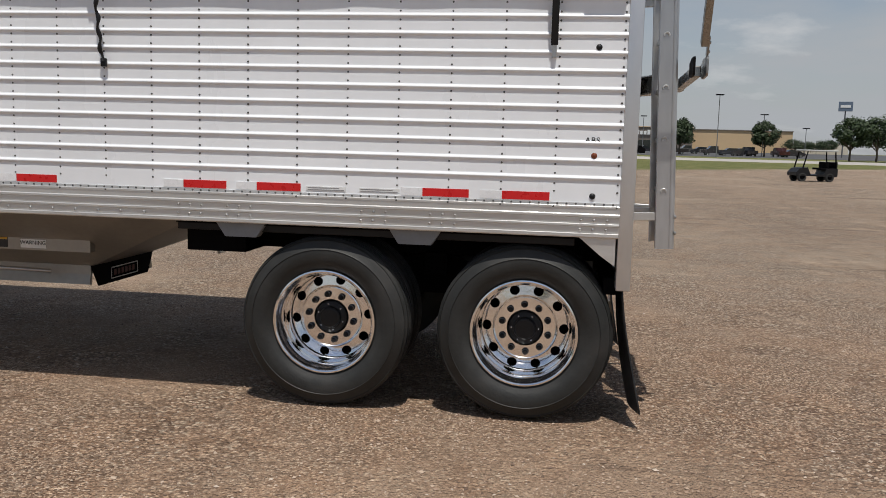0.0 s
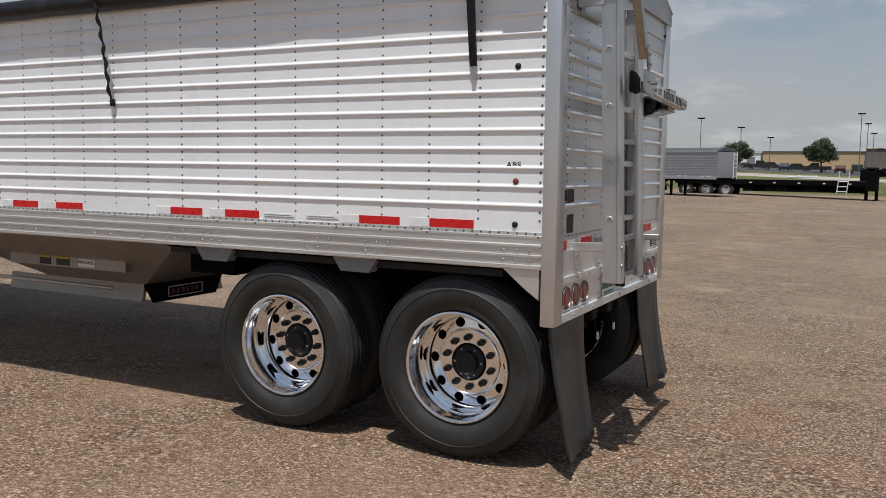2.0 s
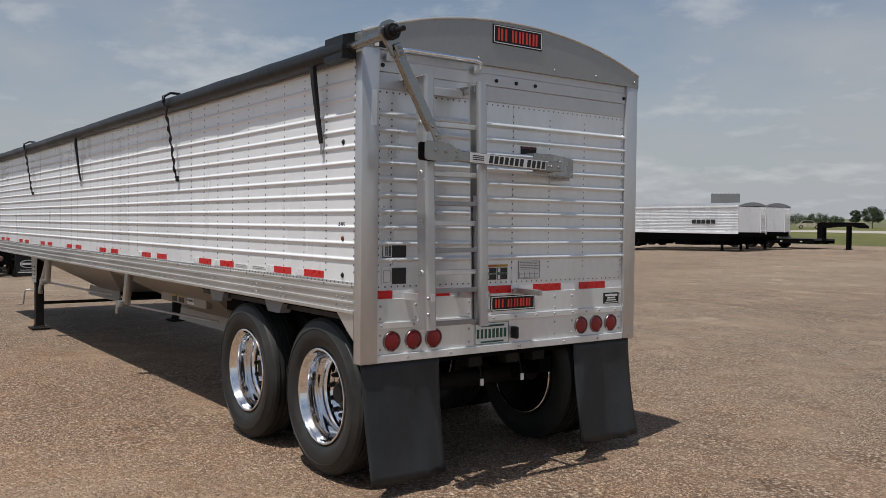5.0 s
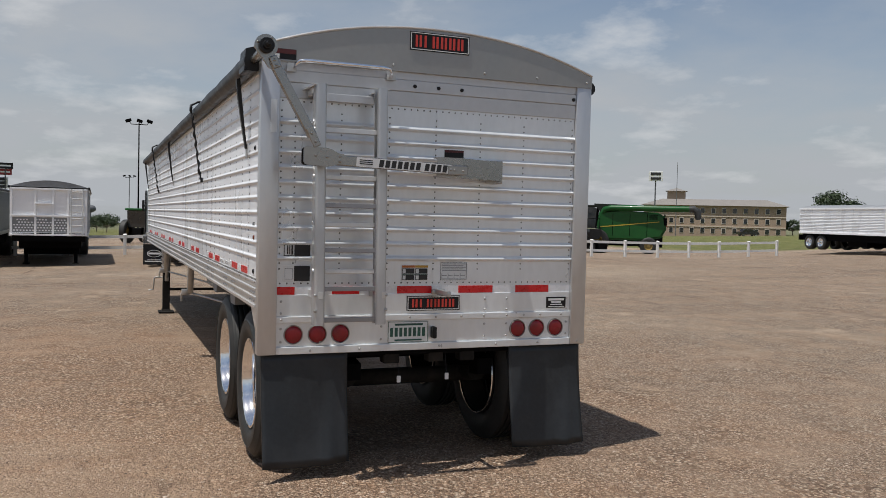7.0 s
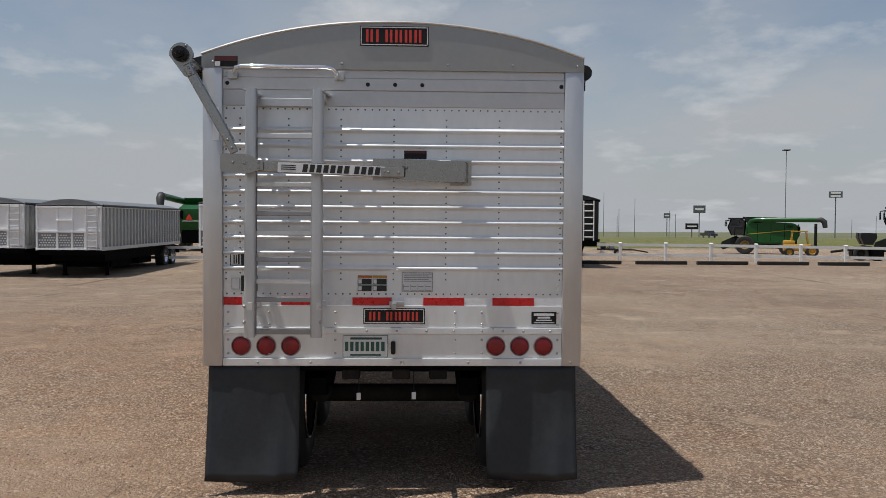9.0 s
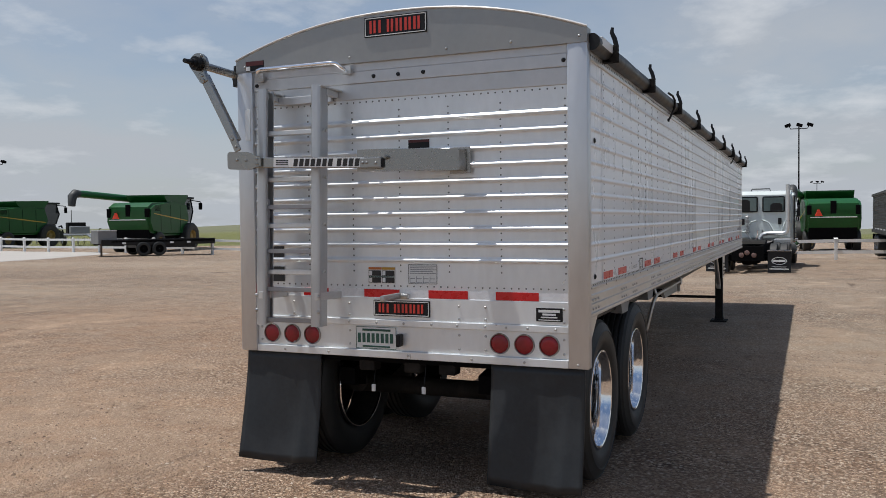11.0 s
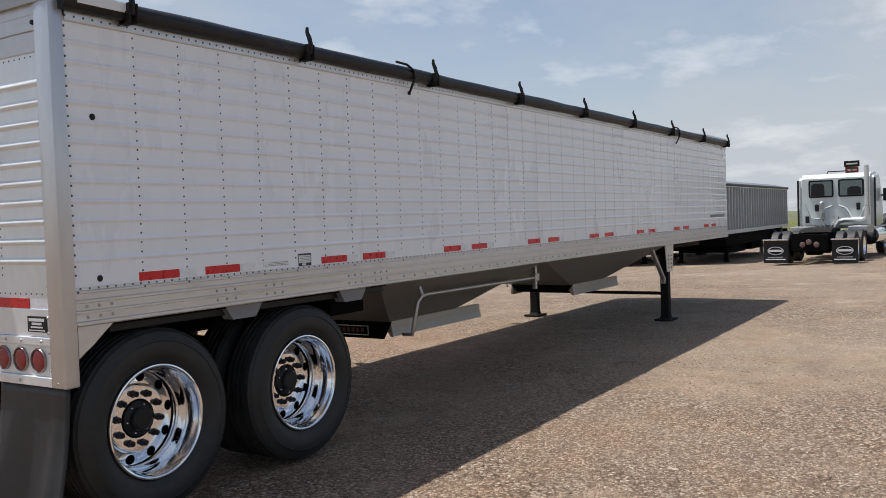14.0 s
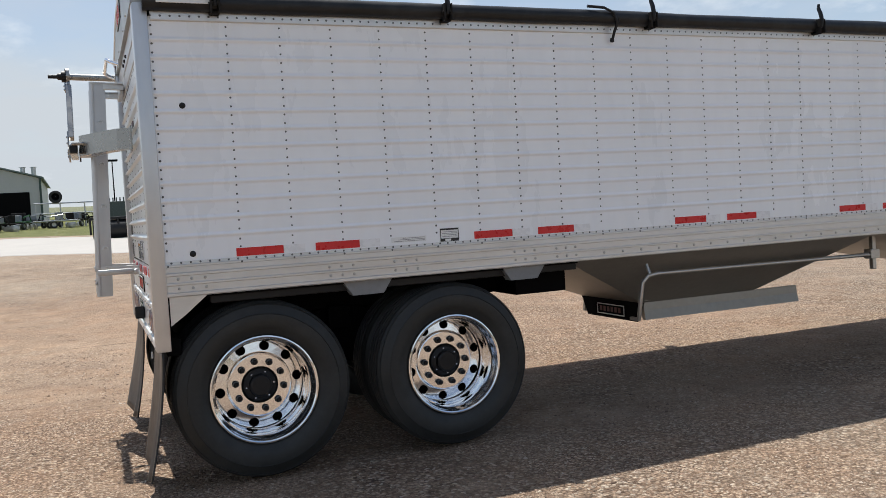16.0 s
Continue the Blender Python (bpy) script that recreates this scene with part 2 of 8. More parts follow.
def prism(bm, poly, axis, a, b):
    """A polygon in the two other axes, drawn out along axis from a to b."""
    def put(u, v, w):
        return {"x": (w, u, v), "y": (u, w, v), "z": (u, v, w)}[axis]
    lo = [bm.verts.new(put(u, v, a)) for u, v in poly]
    hi = [bm.verts.new(put(u, v, b)) for u, v in poly]
    n = len(poly)
    for k in range(n):
        bm.faces.new((lo[k], lo[(k + 1) % n], hi[(k + 1) % n], hi[k]))
    bm.faces.new(lo[::-1])
    bm.faces.new(hi)
    return bm


def lathe(bm, prof, n=48, centre=(0, 0, 0)):
    """Profile of (radius, y) turned about the y axis."""
    c = Vector(centre)
    rings = []
    for r, y in prof:
        rings.append([bm.verts.new(c + Vector((r * math.cos(2 * math.pi * k / n), y, r * math.sin(2 * math.pi * k / n)))) for k in range(n)])
    for a, b in zip(rings, rings[1:]):
        for k in range(n):
            bm.faces.new((a[k], a[(k + 1) % n], b[(k + 1) % n], b[k]))
    return bm


def part(name, bm, mat, parent=None, label="", smooth=0, kind="", m=None):
    """One mesh object under a thing or a part."""
    bmesh.ops.recalc_face_normals(bm, faces=bm.faces)
    me = bpy.data.meshes.new(name)
    bm.to_mesh(me)
    bm.free()
    me.materials.append(mat)
    if smooth:
        me.shade_smooth()
        me.set_sharp_from_angle(angle=radians(smooth))
    ob = new(name, me)
    if m is not None:
        ob.matrix_basis = m
    ob.parent = parent
    if label or kind:
        tagged(ob, label, kind=kind)
    return ob


def same(name, ob, parent, m):
    """Another object on the mesh of ob."""
    o = new(name, ob.data)
    o.matrix_basis = m
    o.parent = parent
    return o


def thing(name, label, category, m=None, group="", kind=""):
    ob = new(name)
    ob.empty_display_size = 0.3
    if m is not None:
        ob.matrix_basis = m
    return tagged(ob, label, category, group, kind)


def raw(name, verts, faces, mat, parent=None, label="", kind="", smooth=False):
    me = bpy.data.meshes.new(name)
    me.from_pydata([tuple(v) for v in verts], [], faces)
    me.update()
    me.materials.append(mat)
    if smooth:
        me.shade_smooth()
    ob = new(name, me)
    ob.parent = parent
    if label or kind:
        tagged(ob, label, kind=kind)
    return ob


def studs(name, places, normal, r, mat, parent, h=0.5, n=7, kind="stuff"):
    """Many low round heads on a face with that normal, as one mesh."""
    nrm = Vector(normal)
    u = nrm.orthogonal().normalized()
    v = nrm.cross(u)
    vs, fs = [], []
    for p in places:
        p = Vector(p)
        k0 = len(vs)
        for rr, hh in ((1.0, -0.2), (0.85, h * 0.7), (0.4, h)):
            for k in range(n):
                a = 2 * math.pi * k / n
                vs.append(p + r * rr * (math.cos(a) * u + math.sin(a) * v) + nrm * (r * hh))
        for s in range(2):
            for k in range(n):
                fs.append((k0 + s * n + k, k0 + s * n + (k + 1) % n, k0 + (s + 1) * n + (k + 1) % n, k0 + (s + 1) * n + k))
        fs.append(tuple(k0 + 2 * n + k for k in range(n)))
    return raw(name, vs, fs, mat, parent, kind=kind, smooth=True)


# ---- the ground ----
# direction in degrees, height 30 m out, slope beyond that in degrees
LIE = [(-180, -0.24, -0.9), (-177, -0.30, -0.7), (-170, -0.38, -0.2), (-165, -0.40, -0.05), (-157, -0.50, 0.1), (-150, -0.42, 0.1), (-143, -0.15, -0.1), (-139, -0.03, -0.25), (-130, 0.0, -0.2), (-115, 0.2, 0.4), (-97, 0.35, 1.5),
       (-86, 0.40, 1.65), (-45, 0.2, 0.7), (0, 0.05, 0.3), (45, 0.0, 0.1), (86, 0.03, 0.10), (98, 0.10, 0.6), (121, 0.10, 0.6), (134, 0.0, -0.1), (142, -0.05, -0.4), (165, -0.08, -0.55), (174, -0.13, -0.6), (180, -0.24, -0.9)]


def ground_z(x, y):
    """Level round the trailer, falling or rising a little farther out."""
    r = math.hypot(x, y)
    a = math.degrees(math.atan2(y, x))
    h = float(np.interp(a, [q[0] for q in LIE], [q[1] for q in LIE]))
    e = float(np.interp(a, [q[0] for q in LIE], [q[2] for q in LIE]))
    s = min(1.0, max(0.0, (r - 10) / 20))
    bank = float(np.interp(a, [52, 62, 98, 106], [0, 1, 1, 0]))
    dip = float(np.interp(a, [128, 138, 166, 174], [0, 1, 1, 0])) * float(np.interp(r, [40, 78, 105, 170], [0, 0.75, 0.75, 0]))
    return h * s * s * (3 - 2 * s) + max(0.0, r - 30) * math.tan(radians(e)) + bank * min(230.0, max(0.0, r - 64)) * 0.0078 - dip


def ground_material():
    m = bpy.data.materials.new("gravel_and_grass")
    m.use_nodes = True
    nt = m.node_tree
    N, L = nt.nodes.new, nt.links.new
    b = nt.nodes["Principled BSDF"]
    b.inputs["Roughness"].default_value, b.inputs["Specular IOR Level"].default_value = 0.9, 0.25
    co = N("ShaderNodeTexCoord").outputs["Object"]

    def noise_at(scale, detail=4, rough=0.55, vec=co):
        n = N("ShaderNodeTexNoise")
        n.inputs["Scale"].default_value, n.inputs["Detail"].default_value, n.inputs["Roughness"].default_value = scale, detail, rough
        L(vec, n.inputs["Vector"])
        return n.outputs["Fac"]

    def ramp(fac, stops):
        r = N("ShaderNodeValToRGB")
        while len(r.color_ramp.elements) < len(stops):
            r.color_ramp.elements.new(0.5)
        for e, (p, c) in zip(r.color_ramp.elements, stops):
            e.position, e.color = p, (*c, 1)
        L(fac, r.inputs[0])
        return r.outputs[0]

    def mixed(fac, a, c, mode="MIX"):
        x = N("ShaderNodeMix")
        x.data_type, x.blend_type = "RGBA", mode
        if isinstance(fac, float):
            x.inputs["Factor"].default_value = fac
        else:
            L(fac, x.inputs["Factor"])
        for key, val in (("A", a), ("B", c)):
            if isinstance(val, tuple):
                x.inputs[key].default_value = (*val, 1)
            else:
                L(val, x.inputs[key])
        return x.outputs["Result"]

    def mathn(op, a, c):
        x = N("ShaderNodeMath")
        x.operation = op
        for k, val in enumerate((a, c)):
            if isinstance(val, (int, float)):
                x.inputs[k].default_value = val
            else:
                L(val, x.inputs[k])
        return x.outputs[0]

    def smooth(v, lo, hi):
        x = N("ShaderNodeMapRange")
        x.interpolation_type = "SMOOTHSTEP"
        x.inputs["From Min"].default_value, x.inputs["From Max"].default_value = lo, hi
        L(v, x.inputs["Value"])
        return x.outputs[0]

    # stones of two sizes, each with its own tone
    v1 = N("ShaderNodeTexVoronoi")
    v1.inputs["Scale"].default_value = 41
    v2 = N("ShaderNodeTexVoronoi")
    v2.inputs["Scale"].default_value = 82
    L(co, v1.inputs["Vector"])
    L(co, v2.inputs["Vector"])
    s1 = N("ShaderNodeSeparateColor")
    L(v1.outputs["Color"], s1.inputs[0])
    s2 = N("ShaderNodeSeparateColor")
    L(v2.outputs["Color"], s2.inputs[0])
    tones = [(0.0, (0.085, 0.048, 0.031)), (0.28, (0.215, 0.132, 0.087)), (0.60, (0.35, 0.230, 0.155)), (0.84, (0.49, 0.352, 0.252)), (1.0, (0.62, 0.50, 0.39))]
    stone1 = ramp(s1.outputs[0], tones)
    stone2 = ramp(s2.outputs[1], tones)
    coarse = smooth(noise_at(0.9, 5), 0.38, 0.62)
    stones = mixed(coarse, stone2, stone1)
    gaps = smooth(v1.outputs["Distance"], 0.25, 0.75)
    stones = mixed(mathn("MULTIPLY", gaps, 0.60), stones, (0.078, 0.050, 0.035))
    # packed dust between, in wide worn lanes
    dust = ramp(noise_at(2.2, 6, 0.65), [(0.3, (0.225, 0.139, 0.091)), (0.7, (0.405, 0.276, 0.190))])
    wide = N("ShaderNodeMapping")
    wide.inputs["Scale"].default_value = (0.32, 0.05, 1)
    wide.inputs["Rotation"].default_value = (0, 0, 0.5)
    L(co, wide.inputs[0])
    lanes = smooth(noise_at(1.0, 5, 0.6, wide.outputs[0]), 0.40, 0.66)
    dustiness = mathn("MAXIMUM", mathn("MULTIPLY", smooth(noise_at(0.35, 6), 0.45, 0.68), 0.75), mathn("MULTIPLY", lanes, 0.6))
    gravel = mixed(dustiness, stones, dust)
    gravel = mixed(mathn("MULTIPLY", smooth(noise_at(0.11, 4), 0.45, 0.7), 0.35), gravel, (0.43, 0.315, 0.225))
    clods = mathn("MULTIPLY", smooth(noise_at(3.1, 7, 0.7), 0.52, 0.66), smooth(noise_at(0.5, 4), 0.38, 0.6))
    gravel = mixed(mathn("MULTIPLY", clods, 0.55), gravel, (0.150, 0.090, 0.060))
    pale = smooth(noise_at(0.8, 6, 0.65), 0.55, 0.72)
    gravel = mixed(mathn("MULTIPLY", pale, 0.4), gravel, (0.50, 0.375, 0.275))
    away = N("ShaderNodeVectorMath")
    away.operation = "DISTANCE"
    away.inputs[1].default_value = (-1.0, -5.0, 0.0)
    L(co, away.inputs[0])
    tan_side = smooth(mathn("ADD", away.outputs["Value"], mathn("MULTIPLY", noise_at(0.25, 4), 4.0)), 7.0, 15.0)
    gravel = mixed(tan_side, gravel, mixed(1.0, gravel, (0.935, 1.030, 1.11), "MULTIPLY"))
    gravel = mixed(1.0, gravel, (1.26, 1.30, 1.285), "MULTIPLY")
    # damp or oily streaks far out
    streak = N("ShaderNodeMapping")
    streak.inputs["Scale"].default_value = (0.09, 0.5, 1)
    L(co, streak.inputs[0])
    gravel = mixed(mathn("MULTIPLY", smooth(noise_at(1.0, 6, 0.6, streak.outputs[0]), 0.60, 0.70), 0.35), gravel, (0.16, 0.108, 0.078))
    ruts = N("ShaderNodeMapping")
    ruts.inputs["Scale"].default_value = (0.055, 0.8, 1)
    ruts.inputs["Rotation"].default_value = (0, 0, 0.12)
    L(co, ruts.inputs[0])
    gravel = mixed(mathn("MULTIPLY", smooth(noise_at(1.0, 7, 0.62, ruts.outputs[0]), 0.635, 0.675), 0.6), gravel, (0.115, 0.078, 0.058))
    gravel = mixed(mathn("MULTIPLY", smooth(noise_at(1.3, 6, 0.62), 0.52, 0.64), 0.35), gravel, mixed(1.0, gravel, (0.82, 0.85, 0.89), "MULTIPLY"))
    warm = smooth(noise_at(1.6, 6, 0.6), 0.44, 0.62)
    gravel = mixed(mathn("MULTIPLY", warm, 0.5), gravel, mixed(1.0, gravel, (1.10, 1.0, 0.92), "MULTIPLY"))
    spots = mathn("MULTIPLY", smooth(noise_at(0.16, 7, 0.62), 0.56, 0.66), smooth(noise_at(0.05, 3), 0.42, 0.58))
    gravel = mixed(mathn("MULTIPLY", spots, 0.22), gravel, (0.15, 0.10, 0.072))
    grass = ramp(noise_at(0.6, 8, 0.7), [(0.25, (0.065, 0.078, 0.024)), (0.5, (0.14, 0.15, 0.048)), (0.75, (0.26, 0.22, 0.10))])
    # Far field tones are dulled, with distance haze put into the colour.
    field = ramp(noise_at(0.02, 6, 0.6), [(0.3, (0.105, 0.112, 0.062)), (0.6, (0.155, 0.158, 0.09)), (0.8, (0.27, 0.235, 0.15))])
    sep = N("ShaderNodeSeparateXYZ")
    L(co, sep.inputs[0])
    wob = mathn("MULTIPLY", mathn("SUBTRACT", noise_at(0.12, 5), 0.5), 9.0)
    yy = mathn("ADD", sep.outputs["Y"], wob)
    xx = mathn("ADD", sep.outputs["X"], wob)
    north = smooth(mathn("SUBTRACT", yy, mathn("MULTIPLY", mathn("MAXIMUM", mathn("ADD", sep.outputs["X"], 4.0), 0.0), 0.9)), 55.0, 62.0)
    west = smooth(mathn("MULTIPLY", xx, -1.0), 103.0, 108.0)
    south = smooth(mathn("MULTIPLY", mathn("ADD", yy, mathn("MULTIPLY", sep.outputs["X"], 0.9)), -1.0), 92.0, 95.0)
    verge = mathn("MULTIPLY", smooth(mathn("MULTIPLY", mathn("ADD", sep.outputs["Y"], mathn("MULTIPLY", sep.outputs["X"], 0.9)), -1.0), 60.0, 62.0), smooth(sep.outputs["X"], -16.0, -8.0))
    south = mathn("MAXIMUM", south, verge)
    green = mathn("MAXIMUM", north, mathn("MAXIMUM", west, south))
    dist = N("ShaderNodeVectorMath")
    dist.operation = "LENGTH"
    L(co, dist.inputs[0])
    plants = mixed(smooth(dist.outputs["Value"], 160, 260), grass, field)
    L(mixed(green, gravel, plants), b.inputs["Base Color"])
    h = mathn("ADD", mathn("MULTIPLY", mathn("MULTIPLY", v1.outputs["Distance"], -1.0), coarse), mathn("MULTIPLY", v2.outputs["Distance"], -0.6))
    h = mathn("ADD", h, mathn("MULTIPLY", noise_at(14, 5), 1.8))
    h = mathn("ADD", h, mathn("MULTIPLY", noise_at(2.6, 5, 0.65), 2.6))
    bp = N("ShaderNodeBump")
    bp.inputs["Strength"].default_value, bp.inputs["Distance"].default_value = 1.0, 0.034
    L(h, bp.inputs["Height"])
    L(bp.outputs[0], b.inputs["Normal"])
    return m


GRAVEL = ground_material()


def build_ground():
    radii = [0.0] + [0.35 * i for i in range(1, 44)] + [15.4 * 1.075 ** k for k in range(0, 70)]
    radii = [r for r in radii if r < 2400] + [2400]
    n = 144
    vs, fs = [(0, 0, 0)], []
    for r in radii[1:]:
        for k in range(n):
            a = 2 * math.pi * k / n
            x, y = r * math.cos(a), r * math.sin(a)
            dip = 0.010 * noise.noise((x * 0.55, y * 0.55, 3.1)) + 0.018 * noise.noise((x * 0.16, y * 0.16, 7.7)) if r < 24 else 0.0
            vs.append((x, y, ground_z(x, y) + dip))
    for k in range(n):
        fs.append((0, 1 + k, 1 + (k + 1) % n))
    for i in range(len(radii) - 2):
        a, c = 1 + i * n, 1 + (i + 1) * n
        for k in range(n):
            fs.append((a + k, c + k, c + (k + 1) % n, a + (k + 1) % n))
    ob = raw("ground", vs, fs, GRAVEL, smooth=True)
    return tagged(ob, "reddish-tan gravel lot running out into grass and fields", "ground", kind="structure")


build_ground()


def scatter_stones():
    """Loose pebbles on the gravel where the camera passes."""
    m = bpy.data.materials.new("loose_pebbles")
    m.use_nodes = True
    nt = m.node_tree
    b = nt.nodes["Principled BSDF"]
    b.inputs["Roughness"].default_value = 0.85
    ge = nt.nodes.new("ShaderNodeNewGeometry")
    cr = nt.nodes.new("ShaderNodeValToRGB")
    stops = [(0.0, (0.13, 0.085, 0.06)), (0.35, (0.30, 0.205, 0.145)), (0.7, (0.45, 0.335, 0.248)), (0.93, (0.49, 0.385, 0.295)), (1.0, (0.54, 0.45, 0.37))]
    while len(cr.color_ramp.elements) < len(stops):
        cr.color_ramp.elements.new(0.5)
    for e, (p, c) in zip(cr.color_ramp.elements, stops):
        e.position, e.color = p, (*c, 1)
    nt.links.new(ge.outputs["Random Per Island"], cr.inputs[0])
    nt.links.new(cr.outputs[0], b.inputs["Base Color"])
    g = np.random.default_rng(5)
    n = 70000
    x, y = g.uniform(-7.0, 5.0, n), g.uniform(-4.4, 7.2, n)
    patch = np.sin(x * 1.7 + 1.3 * np.sin(y * 0.9)) * np.sin(y * 1.3 + 0.7 * x) + g.normal(0, 0.55, n)
    keep = patch > -0.35
    x, y = x[keep], y[keep]
    n = len(x)
    r = np.clip(g.lognormal(math.log(0.0058), 0.38, n), 0.003, 0.015)
    z = np.array([0.010 * noise.noise((a * 0.55, c * 0.55, 3.1)) + 0.018 * noise.noise((a * 0.16, c * 0.16, 7.7)) for a, c in zip(x, y)]) + r * 0.22
    base = np.array([(1, 0, 0), (-1, 0, 0), (0, 1, 0), (0, -1, 0), (0, 0, 1), (0, 0, -1)], float)
    tri = np.array([(0, 2, 4), (2, 1, 4), (1, 3, 4), (3, 0, 4), (2, 0, 5), (1, 2, 5), (3, 1, 5), (0, 3, 5)])
    a = g.uniform(0, 6.28, n)
    sx, sy, sz = g.uniform(0.8, 1.5, n) * r, g.uniform(0.7, 1.2, n) * r, g.uniform(0.45, 0.8, n) * r
    loc = base[None] * np.stack([sx, sy, sz], 1)[:, None] * g.uniform(0.75, 1.25, (n, 6, 1))
    ca, sa = np.cos(a)[:, None], np.sin(a)[:, None]
    vx = loc[..., 0] * ca - loc[..., 1] * sa + x[:, None]
    vy = loc[..., 0] * sa + loc[..., 1] * ca + y[:, None]
    vz = loc[..., 2] + z[:, None]
    verts = np.stack([vx, vy, vz], -1).reshape(-1, 3)
    faces = (tri[None] + 6 * np.arange(n)[:, None, None]).reshape(-1, 3)
    me = bpy.data.meshes.new("gravel_stones")
    me.from_pydata(verts.tolist(), [], faces.tolist())
    me.materials.append(m)
    ob = new("gravel_stones", me)
    tagged(ob, "loose reddish and pale pebbles on the gravel", "gravel", kind="stuff")


scatter_stones()


def strip(name, pts, mat, label, category, lift=0.05):
    """A flat surface that follows the ground between two lines of points."""
    vs, fs = [], []
    cols = 8
    for (ax, ay), (bx, by) in pts:
        eps = 0.25 / max(0.1, math.hypot(bx - ax, by - ay))
        for u in [-eps] + [k / 6 for k in range(7)] + [1 + eps]:
            x, y = ax + (bx - ax) * u, ay + (by - ay) * u
            vs.append((x, y, ground_z(x, y) + (lift if 0 <= u <= 1 else -0.08)))
    for i in range(len(pts) - 1):
        for k in range(cols):
            a = i * (cols + 1) + k
            fs.append((a, a + 1, a + cols + 2, a + cols + 1))
    ob = raw(name, vs, fs, mat)
    return tagged(ob, label, category, kind="structure")


def line_pts(a0, a1, b0, b1, n=40):
    return [(((a0[0] + (a1[0] - a0[0]) * i / n), (a0[1] + (a1[1] - a0[1]) * i / n)), ((b0[0] + (b1[0] - b0[0]) * i / n), (b0[1] + (b1[1] - b0[1]) * i / n))) for i in range(n + 1)]


# ---- the trailer ----
LEN, WID, MID = 13.15, 2.49, 1.245
RIDGES = [1.494 + 0.1018 * k for k in range(12)]
trailer = thing("grain_trailer", "long white aluminium hopper grain trailer with black roll tarp", "trailer")


def skin_profile(z0, z1, ridges, out=0.011, k=1.0):
    """Upright section of ribbed sheet: (depth, z), depth growing outwards; k stretches the upper slope."""
    pr = [(0.0, z0)]
    for z in ridges:
        if z0 + 0.03 < z < z1 - 0.03:
            pr += [(0.0, z - 0.024), (0.0, z - 0.018), (out * 0.30, z - 0.012), (out * 0.85, z - 0.007), (out, z - 0.002), (out * 0.88, z + 0.003 * k), (out * 0.35, z + 0.009 * k), (0.0, z + 0.013 * k), (0.0, z + 0.013 * k + 0.006)]
    return pr + [(0.0, z1)]


def sheet(bm, prof, a, b, place):
    """Ribbed sheet from a to b along its run; place(along, depth, z) gives the point."""
    A = [bm.verts.new(place(a, d, z)) for d, z in prof]
    Bv = [bm.verts.new(place(b, d, z)) for d, z in prof]
    for k in range(len(prof) - 1):
        bm.faces.new((A[k], Bv[k], Bv[k + 1], A[k + 1]))
    C = [bm.verts.new(place(a, -0.02, z)) for z in (prof[0][1], prof[-1][1])]
    D = [bm.verts.new(place(b, -0.02, z)) for z in (prof[0][1], prof[-1][1])]
    bm.faces.new((C[0], C[1], D[1], D[0]))
    bm.faces.new((A[0], C[0], D[0], Bv[0]))
    bm.faces.new((A[-1], Bv[-1], D[1], C[1]))


